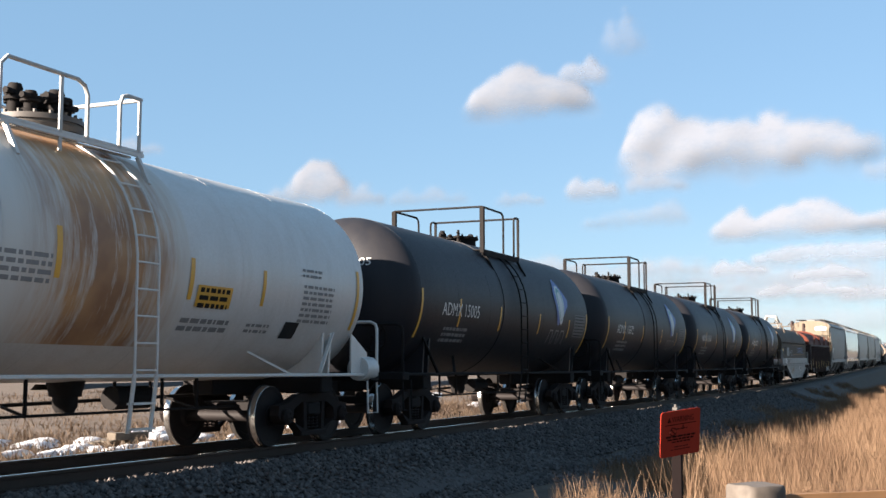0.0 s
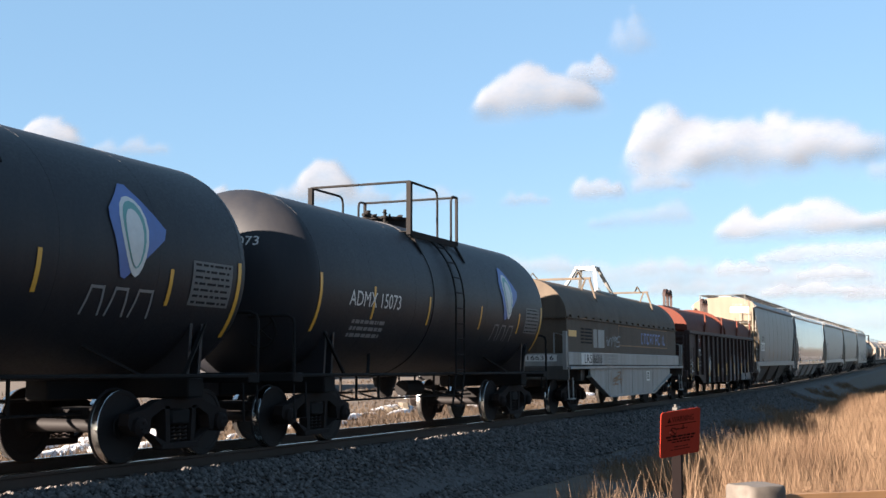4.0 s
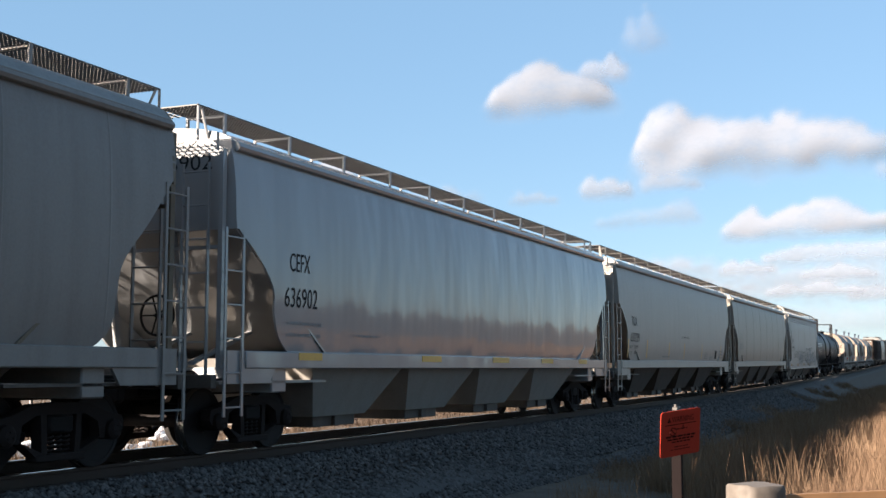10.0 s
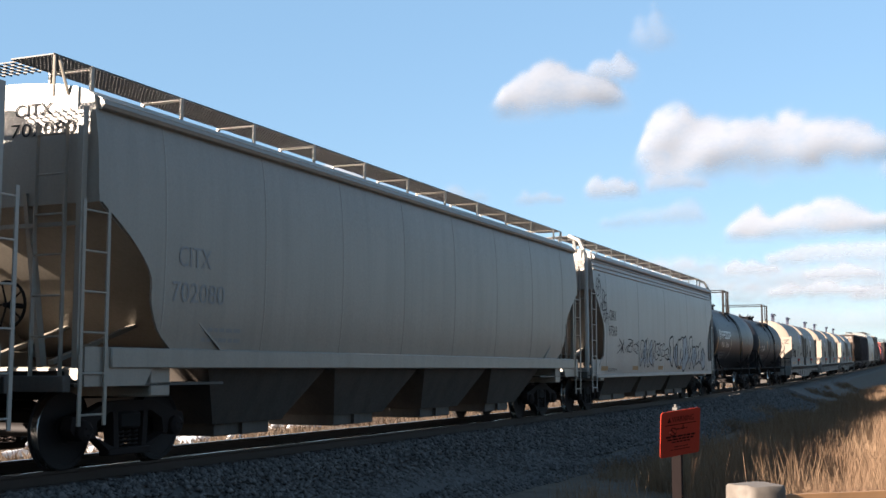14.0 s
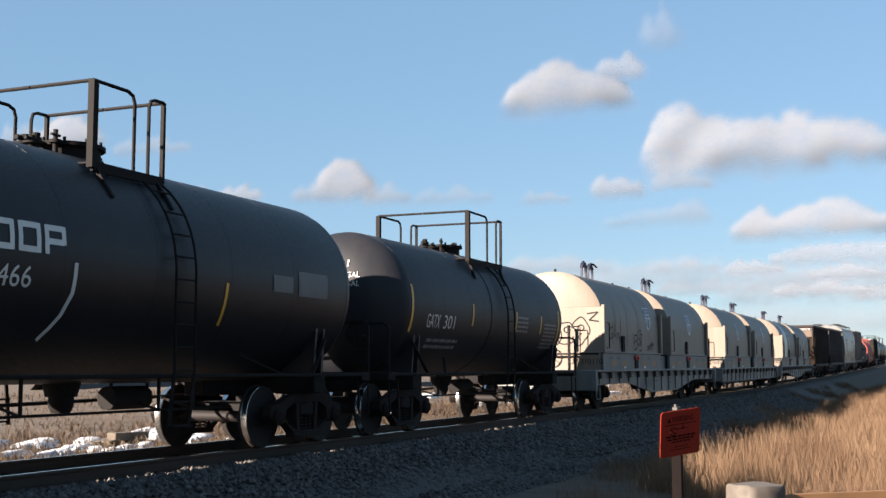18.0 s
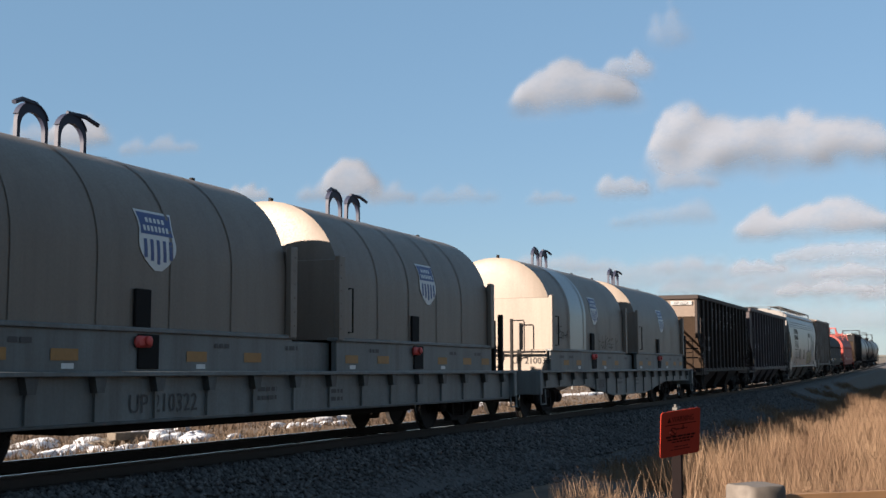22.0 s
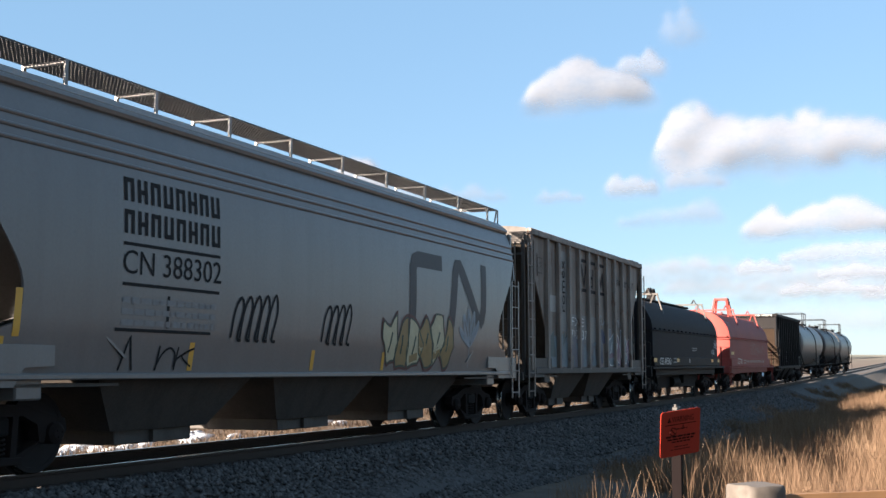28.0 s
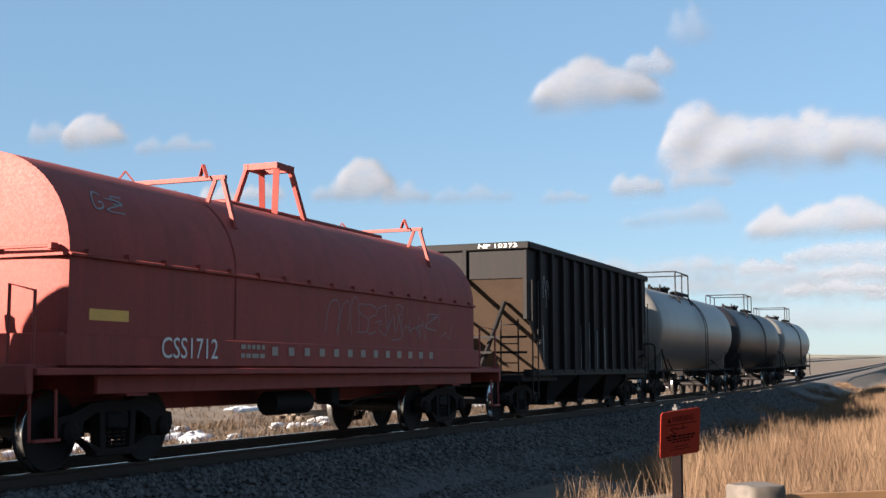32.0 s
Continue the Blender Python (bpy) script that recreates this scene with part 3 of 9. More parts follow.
def lie(x, y):
    """The height of the ground."""
    yl = y - bend(x)
    a = abs(yl)
    # the ditch on the near side keeps lower than the climbing track
    z = grade(x) * ((1 - 0.55 * min(max((a - 1.75) / 3.2, 0), 1) * min(max((40 - a) / 25, 0), 1)) if yl < 0 else 1)
    if x < 0:
        z += 0.0138 * max(0.0, -x - 60)
    z += 0.0120 * max(0.0, abs(y) - 70)
    if a < 1.75:
        return z - 0.24
    if yl < 0:
        z += float(np.interp(a, [1.75, 2.1, 3.6, 4.9, 6.4, 8.0, 10.2, 14, 60], [-0.24, -0.30, -0.80, -0.84, -0.72, -0.66, -0.66, -0.6, -0.4]))
        if a > 3.3:
            z += 0.07 * noise.noise((x * 0.5, y * 0.5, 0)) + 0.05 * math.sin(x * 0.21 + y * 0.4)
    else:
        k = min((a - 1.75) / 1.7, 1.0)
        z += -0.24 - 0.32 * k
        if a > 3.4:
            w = min((a - 3.4) / 3, 1)
            z += w * (0.16 * noise.noise((x * 0.22, y * 0.3, 3)) + 0.06 * noise.noise((x * 0.9, y * 0.9, 5)) + 0.012 * (a - 3.4) * (a < 28) + 0.3 * (a >= 28))
    return z


def spread(a, b, step, grow, end):
    r = []
    x = a
    while x < b:
        r.append(x)
        x += step
    while x < end:
        r.append(x)
        step *= grow
        x += step
    return r + [end]


_xs = sorted({-q for q in spread(2, 20, 1.0, 1.3, 1500)[1:]} | set(spread(-2, 70, 0.5, 1.12, 4500)))
_yn = sorted({-q for q in spread(1.75, 12, 0.3, 1.25, 2500)} | set(spread(1.75, 30, 0.35, 1.22, 3500)) | {-0.9, 0.0, 0.9})
_v = np.array([(x, y + bend(x), lie(x, y + bend(x))) for x in _xs for y in _yn])
_n = len(_yn)
_i = np.arange(len(_xs) - 1)[:, None] * _n + np.arange(_n - 1)[None, :]
_f = np.stack([_i, _i + _n, _i + _n + 1, _i + 1], -1).reshape(-1, 4)
ground = tagged(new("ground", arrays("ground", _v, _f, GROUND)), "dry tan prairie ground with patches of old snow", "ground", kind="structure")
for _p in ground.data.polygons:
    _p.use_smooth = True

# ballast bed, a low bank along the track
_bx = spread(-30, 120, 1.0, 1.1, 900)
_by = [(-4.1, -0.08), (-3.6, 0.02), (-2.6, 0.05), (-1.85, 0.07), (-1.45, 0.085), (-0.75, 0.06), (0, 0.07), (0.75, 0.06), (1.45, 0.085), (1.85, 0.07), (2.6, 0.05), (3.5, -0.06)]
s = Shape()
s.grid(lambda x, q: (x, q[0] * (1 - 0.42 * min(1.0, max(0.0, (x - 60) / 60))) + bend(x), lie(x, q[0] * (1 - 0.42 * min(1.0, max(0.0, (x - 60) / 60))) + bend(x)) + q[1]), _bx, _by)
tagged(part("ballast", s, BALLAST), "dark grey crushed stone ballast bank", "ballast", kind="structure")


def stones():
    rng = np.random.default_rng(4)
    n = 34000
    x = 8 + 62 * rng.random(n) ** 1.5
    y = -1.05 - 2.9 * rng.random(n) ** 0.9
    n2 = 5000
    x = np.concatenate([x, 8 + 50 * rng.random(n2)])
    y = np.concatenate([y, 1.1 + 2.3 * rng.random(n2)])
    n += n2
    z = np.array([lie(a, b + bend(a)) for a, b in zip(x, y)])
    yb = np.array([bend(a) for a in x])
    r = (0.018 + 0.030 * rng.random(n) ** 1.6) * (1 + x / 90)
    base = np.array([(1, 0, 0), (-1, 0, 0), (0, 1, 0), (0, -1, 0), (0, 0, 1), (0, 0, -1), (0.6, 0.6, 0.5), (-0.6, 0.5, 0.6)])
    base = base[:6]
    tri = np.array([(0, 2, 4), (2, 1, 4), (1, 3, 4), (3, 0, 4), (2, 0, 5), (1, 2, 5), (3, 1, 5), (0, 3, 5)])
    p = base[None] * (r[:, None, None] * (0.6 + 0.8 * rng.random((n, 6, 1)))) + 0.35 * r[:, None, None] * (rng.random((n, 6, 3)) - 0.5)
    a = rng.random(n) * 6.28
    ca, sa = np.cos(a)[:, None], np.sin(a)[:, None]
    px, py = p[..., 0] * ca - p[..., 1] * sa, p[..., 0] * sa + p[..., 1] * ca
    top = np.interp(np.abs(y), [0, 1.45, 1.85, 2.6, 3.6, 4.1], [0.07, 0.085, 0.07, 0.05, 0.02, -0.02])
    v = np.stack([px + x[:, None], py + (y + yb)[:, None], p[..., 2] * 0.8 + (z + top + 0.25 * r)[:, None]], -1).reshape(-1, 3)
    f = (tri[None] + 6 * np.arange(n)[:, None, None]).reshape(-1, 3)
    return tagged(new("ballast_stones", arrays("ballast_stones", v, f, STONES)), "loose grey crushed ballast stones beside the rails", "gravel", kind="stuff")


stones()


def blades(name, xy, h, w, lean, material, label, seed, seg=3):
    rng = np.random.default_rng(seed)
    n = len(xy)
    z = np.array([lie(a, b) for a, b in xy]) - 0.02
    a = rng.random(n) * 6.283
    L = lean * (0.3 + rng.random(n))
    dx, dy = np.cos(a) * L - 0.12 * h, np.sin(a) * L
    face = rng.random(n) * 6.283
    wx, wy = np.cos(face) * w / 2, np.sin(face) * w / 2
    rows = []
    for k in range(seg + 1):
        t = k / seg
        cx, cy, cz = xy[:, 0] + dx * t * t, xy[:, 1] + dy * t * t, z + h * (t - 0.12 * t * t)
        ww = 1 - 0.85 * t
        rows.append(np.stack([cx - wx * ww, cy - wy * ww, cz], -1))
        rows.append(np.stack([cx + wx * ww, cy + wy * ww, cz], -1))
    v = np.stack(rows, 1).reshape(-1, 3)
    m = 2 * (seg + 1)
    q = np.array([(2 * k, 2 * k + 1, 2 * k + 3, 2 * k + 2) for k in range(seg)])
    f = (q[None] + m * np.arange(n)[:, None, None]).reshape(-1, 4)
    return tagged(new(name, arrays(name, v, f, material)), label, "grass", kind="stuff")


def rough_at(x, y):
    return noise.noise((x * 0.3, y * 0.6, 4))


def near_grass():
    rng = np.random.default_rng(11)
    pts, hs = [], []
    tufts = []
    while len(tufts) < 6300:
        x = 11 + 92 * rng.random() ** 1.75
        out = min(1.6, max(0.0, (x - 30) / 24))
        y = -3.7 + out - 12 * rng.random() ** 1.25
        rough = noise.noise((x * 0.16, y * 0.45, 8))
        if y < -6.0 and x < 11.5 + (-6.0 - y) * 0.7:
            continue
        tall = y < -5.5 + 0.5 * out + 0.9 * rough
        if rough < (-0.28 if tall else 0.02) or noise.noise((x * 0.55, y * 1.2, 3)) < -0.22:
            continue
        # the bank is barer close by, under the ballast
        if x < 22 and y > -6.45 + (x - 12.6) * 0.24:
            continue
        tufts.append((x, y, tall))
    for x, y, tall in tufts:
        k = rng.integers(24, 46) if tall else rng.integers(8, 20)
        r = 0.10 + 0.15 * rng.random()
        hh = 0.42 + 0.42 * rng.random() ** 1.5 + 0.22 * max(-0.5, rough_at(x, y)) if tall else 0.16 + 0.26 * rng.random() ** 1.6
        for _ in range(k):
            pts.append((x + rng.normal() * r * (1 + x / 60), y + rng.normal() * r))
            hs.append(hh * (0.45 + 0.65 * rng.random()))
    xy, h = np.array(pts), np.array(hs)
    w = (0.0035 + 0.0045 * rng.random(len(h))) * (1 + xy[:, 0] / 20)
    blades("dry_grass", xy, h, w, 0.20, STRAW, "tall dry golden prairie grass beside the track", 12)
    # tall single stems round the sign
    st = []
    for cx, cy, n in ((9.9, -7.55, 30), (10.3, -7.5, 26), (10.9, -7.65, 16), (11.5, -7.7, 14), (12.4, -7.8, 18), (13.2, -7.75, 26), (14.2, -7.6, 26), (15.0, -7.3, 30), (12.8, -7.7, 20), (16.2, -7.9, 30), (13.6, -8.3, 22), (17.0, -7.4, 40), (15.4, -8.5, 30), (18.2, -6.9, 40), (19.5, -7.3, 40)):
        for _ in range(n):
            st.append((cx + rng.normal() * 0.35, cy + rng.normal() * 0.14))
    xy = np.array(st)
    blades("grass_stems", xy, 0.78 + 0.38 * rng.random(len(xy)), 0.008 + 0.006 * rng.random(len(xy)), 0.24, STRAW, "tall dry seed stems standing round the sign", 13, 5)


def far_grass():
    rng = np.random.default_rng(21)
    n = 52000
    x = 4 + 90 * rng.random(n) ** 1.4
    y = 3.3 + 34 * rng.random(n) ** 1.8
    keep = np.array([noise.noise((a * 0.35, b * 0.35, 2)) > -0.25 for a, b in zip(x, y)])
    xy = np.stack([x, y], -1)[keep]
    h = 0.08 + 0.26 * rng.random(len(xy)) ** 2
    # thicker beside the track
    m = 30000
    x2, y2 = 8 + 42 * rng.random(m) ** 1.2, 3.2 + 7.5 * rng.random(m) ** 1.3
    tuft = np.array([noise.noise((a * 0.9, b * 0.9, 5)) > -0.05 for a, b in zip(x2, y2)])
    xy2 = np.stack([x2, y2], -1)[tuft]
    xy = np.concatenate([xy, xy2])
    h = np.concatenate([h, 0.10 + 0.28 * rng.random(len(xy2)) ** 1.6])
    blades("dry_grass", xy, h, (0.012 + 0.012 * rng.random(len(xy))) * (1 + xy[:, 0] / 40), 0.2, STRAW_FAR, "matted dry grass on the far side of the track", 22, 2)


near_grass()
far_grass()


def snow_patch(x, y, rx, ry, seed):
    s = Shape()
    n, rings = 26, 5
    vs, fs = [(x, y, lie(x, y) + 0.13)], []
    for k in range(1, rings + 1):
        for j in range(n):
            a = 2 * math.pi * j / n
            r = (k / rings) * (1 + 0.55 * noise.noise((math.cos(a) * 1.3, math.sin(a) * 1.3, seed)) + 0.35 * noise.noise((math.cos(a) * 4, math.sin(a) * 4, seed + 9)))
            px, py = x + rx * r * math.cos(a), y + ry * r * math.sin(a)
            vs.append((px, py, lie(px, py) + 0.13 * (1 - (k / rings) ** 3) - (0.03 if k == rings else 0) + 0.03 * noise.noise((px * 3, py * 3, seed))))
    fs += [(0, 1 + j, 1 + (j + 1) % n) for j in range(n)]
    for k in range(rings - 1):
        fs += [(1 + k * n + j, 1 + (k + 1) * n + j, 1 + (k + 1) * n + (j + 1) % n, 1 + k * n + (j + 1) % n) for j in range(n)]
    s.add(vs, fs)
    return tagged(part("snow_patch", s, SNOW), "patch of old white snow lying in dry grass", "snow", "snow patches")


for k, q in enumerate(((17.6, 6.9, 1.0, 0.8), (21.5, 8.9, 1.6, 0.7), (22.6, 7.4, 1.7, 0.55), (24.3, 7.2, 1.4, 0.5), (26.0, 8.8, 1.2, 0.4), (35.5, 8.6, 2.6, 0.6), (31.5, 7.0, 1.8, 0.5), (42, 9.5, 4, 0.7), (52, 8.6, 5, 0.7),
                       (66, 9.0, 7, 0.8), (13.5, 6.2, 1.1, 0.6), (19.2, 6.2, 1.5, 0.5), (21.3, 6.0, 1.3, 0.45), (24.5, 6.3, 1.4, 0.4), (17.0, 6.3, 1.2, 0.45), (28.5, 6.8, 1.3, 0.4), (40, 14, 3, 0.7), (90, 9, 9, 0.9), (120, 10, 12, 1.2), (60, 16, 5, 0.9), (34.5, -8.4, 0.5, 0.10), (64, -6.2, 1.2, 0.2), (96, -8, 6, 0.6), (130, -7, 9, 0.7), (170, 12, 16, 1.6), (230, 22, 26, 3), (260, -12, 24, 2))):
    if q[0] > 60 or q[1] < 0:
        snow_patch(*q, k)
        continue
    rnd = random.Random(k)
    for j in range(5):   # melting into separate lumps
        snow_patch(q[0] + rnd.uniform(-0.8, 0.8) * q[2], q[1] + rnd.uniform(-0.9, 0.9) * q[3] * 1.4, q[2] * rnd.uniform(0.2, 0.45), q[3] * rnd.uniform(0.22, 0.5), 10 * k + j)

def timber_pile(x, y, turn, seed, count):
    root = tagged(new("timber_pile"), "heap of old pale timbers lying in dry grass beside the track", "timber pile", "timber piles")
    root.matrix_world = pose(x, y, lie(x, y), 0, 0, turn)
    rnd = random.Random(seed)
    for k in range(count):
        layer, col = divmod(k, 3)
        L = rnd.uniform(1.0, 1.9)
        s = Shape().box(-L / 2, L / 2, -0.11, 0.11, 0, 0.17, 0.015)
        ob = part("timber", s, PALE_WOOD, root)
        ob.matrix_local = pose(rnd.uniform(-0.3, 0.3), (col - 1) * 0.30 + rnd.uniform(-0.05, 0.05), layer * 0.165 - 0.02, 0, rnd.uniform(-2, 2), rnd.uniform(-9, 9))
    return root


for _q in ((22.2, 7.2, 20, 1, 4), (33.5, 8.9, -15, 2, 5), (41.5, 9.4, 30, 3, 4)):
    timber_pile(*_q)

# rails and ties
RAIL_PROFILE = [(-0.070, -0.18), (0.070, -0.18), (0.070, -0.168), (0.012, -0.150), (0.010, -0.045), (0.036, -0.036), (0.037, -0.006), (0.030, 0.0), (-0.030, 0.0), (-0.037, -0.006), (-0.036, -0.036), (-0.010, -0.045), (-0.012, -0.150), (-0.070, -0.168)]
for side in (-1, 1):
    s = Shape()
    _px = spread(-60, 130, 2.0, 1.15, 1200)
    s.grid(lambda x, q: (x, side * 0.7525 + q[0] + bend(x), grade(x) + q[1]), _px, RAIL_PROFILE + RAIL_PROFILE[:1])
    rail = tagged(part("rail", s, RAIL_STEEL), "rusty steel running rail", "rail", kind="structure")
    s = Shape()
    s.grid(lambda x, y: (x, side * 0.7525 + y + bend(x), grade(x) + 0.0015), _px, [-0.026, 0.026])
    part("railhead", s, TREAD, rail, "bright worn running surface")
tie_mesh = mesh_of("tie", Shape().box(-0.11, 0.11, -1.3, 1.3, -0.30, -0.165, 0.012), TIE_WOOD)
plate_mesh = mesh_of("tie_plate", Shape().box(-0.10, 0.10, -0.16, 0.16, -0.166, -0.150, 0.004), RAIL_STEEL)
track = tagged(new("track"), "creosoted wooden ties under the rails", "track", kind="structure")
for k in range(150):
    x = 4 + 0.52 * k
    tie = part("tie", tie_mesh, None, track)
    tie.location = (x, bend(x), grade(x))
    if k < 60:
        for sd in (-1, 1):
            part("tie_plate", plate_mesh, None, tie).location = (0, sd * 0.7525, 0)

# a second track in the distance, seen past the end of the train
for off in (26.0, 44.0):
    s = Shape()
    s.grid(lambda x, q: (x, off + 0.02 * (x - 100) + q[0], lie(x, off + 0.02 * (x - 100)) + q[1]), spread(60, 500, 12, 1.2, 1500), [(-1.2, -0.1), (-0.7, 0.35), (0.7, 0.35), (1.2, -0.1)])
    tagged(part("embankment", s, BALLAST), "low dark railway embankment far across the plain", "embankment", kind="structure")


# ---- marker sign and fence post ----
def marker_sign():
    root = tagged(new("warning_sign"), "orange-red cable warning sign on a dark steel post", "sign")
    root.location = (8.68, -8.48, 0)
    base = lie(8.68, -8.48)
    s = Shape().box(-0.03, 0.03, -0.035, 0.035, base - 0.2, 0.86, 0.004)
    part("post", s, POST_DARK, root)
    # the face looks back at the road, turned a little
    side, ahead, up = Vector((0.394, -0.919, 0)), Vector((0.919, 0.394, 0)), Vector((0, 0, 1))
    across = (0.87 * side + 0.105 * up + 0.48 * ahead).normalized()
    rise = (0.977 * up - 0.213 * ahead).normalized()
    turn = Matrix((across, -across.cross(rise).normalized(), rise)).transposed().to_4x4()
    m = Matrix.Translation((-0.115, -0.05, 0.706)) @ turn
    s = Shape()
    W, H, r = 0.182, 0.166, 0.02
    pts = []
    for cx, cz, a0 in ((W - r, H - r, 0), (-W + r, H - r, 90), (-W + r, -H + r, 180), (W - r, -H + r, 270)):
        pts += [(cx + r * math.cos(radians(a0 + k * 30)), cz + r * math.sin(radians(a0 + k * 30))) for k in range(4)]
    s.prism_y(pts, -0.003, 0.003)
    s.v = [tuple(m @ Vector(p)) for p in s.v]
    panel = part("panel", s, SIGN_RED, root, "orange-red sheet metal panel")
    vs, fs = letters("WARNING")
    t = Shape()
    t.add([(-0.082 + 0.20 * u, -0.0055, 0.083 + 0.042 * v) for u, v in vs], fs)
    t.add([(-0.125, -0.0055, 0.085), (-0.09, -0.0055, 0.085), (-0.1075, -0.0055, 0.122)], [(0, 1, 2)])
    t.v = [tuple(m @ Vector(p)) for p in t.v]
    part("lettering", t, SIGN_INK, panel, "dark warning lettering")
    t = Shape()
    rnd = random.Random(5)
    t.box(-0.14, 0.14, -0.0055, -0.005, 0.063, 0.069)
    t.box(0.018, 0.026, -0.0055, -0.005, 0.035, 0.058)
    for zz, x0, x1, hh in ((0.028, -0.05, 0.06, 0.008), (-0.028, -0.135, 0.135, 0.014), (-0.048, -0.12, 0.12, 0.012), (-0.066, -0.08, 0.09, 0.01), (-0.10, -0.06, 0.07, 0.006), (-0.12, -0.09, 0.09, 0.006)):
        x = x0
        while x < x1:
            b = rnd.uniform(0.02, 0.05)
            t.box(x, min(x + b, x1), -0.0055, -0.005, zz, zz + hh)
            x += b + 0.008
    ring = [(-0.07 + 0.028 * math.cos(a), 0.028 * math.sin(a) + 0.015) for a in lin(0, 2 * math.pi, 25)]
    for (ax, az), (bx, bz) in zip(ring, ring[1:]):
        t.beam((ax, -0.005, az), (bx, -0.005, bz), 0.001, 0.007)
    t.beam((-0.09, -0.005, 0.035), (-0.05, -0.005, -0.005), 0.001, 0.007)
    t.v = [tuple(m @ Vector(p)) for p in t.v]
    part("small_print", t, SIGN_INK, panel, "dark small print as plain bars")
    s = Shape().box(-0.05, 0.05, -0.02, 0.02, 0.86, 0.885, 0.004).cyl((-0.02, 0, 0.86), (-0.02, 0, 0.905), 0.012)
    part("cap", s, GRATING, root, "pale metal cap on the post")
    return root


marker_sign()


def fence_post():
    root = tagged(new("fence_post"), "weathered grey wooden fence post with a split top", "fence post")
    root.location = (4.05, -9.735, 0)
    s = Shape()
    base = lie(4.05, -9.7) - 0.3
    n = 16
    rings = []
    for z in (base, -0.2, 0.3, 0.745, 0.762, 0.768):
        k = 1.0 if z < 0.75 else (0.985 if z < 0.765 else 0.93)
        rings.append([(0.083 * k * math.copysign(abs(math.cos(a)) ** 0.45, math.cos(a)), 0.075 * k * math.copysign(abs(math.sin(a)) ** 0.45, math.sin(a)),
                       z + (0.012 * noise.noise((3 * math.cos(a), 3 * math.sin(a), 2)) if z > 0.7 else 0)) for a in lin(0, 2 * math.pi, n + 1)[:-1]])
    vs = [p for r in rings for p in r]
    fs = [(i * n + j, i * n + (j + 1) % n, (i + 1) * n + (j + 1) % n, (i + 1) * n + j) for i in range(5) for j in range(n)] + [tuple(range(5 * n, 6 * n))]
    s.add(vs, fs)
    ob = part("timber", s, OLD_WOOD, root)
    ob.rotation_euler = (0, 0, radians(-40))
    s = Shape().beam((0.10, -0.03, 0.70), (0.75, -0.62, 0.69), 0.02, 0.05)
    part("rail_board", s, RUST_STAIN, root, "rusty brown rail running off the post")
    return root


fence_post()

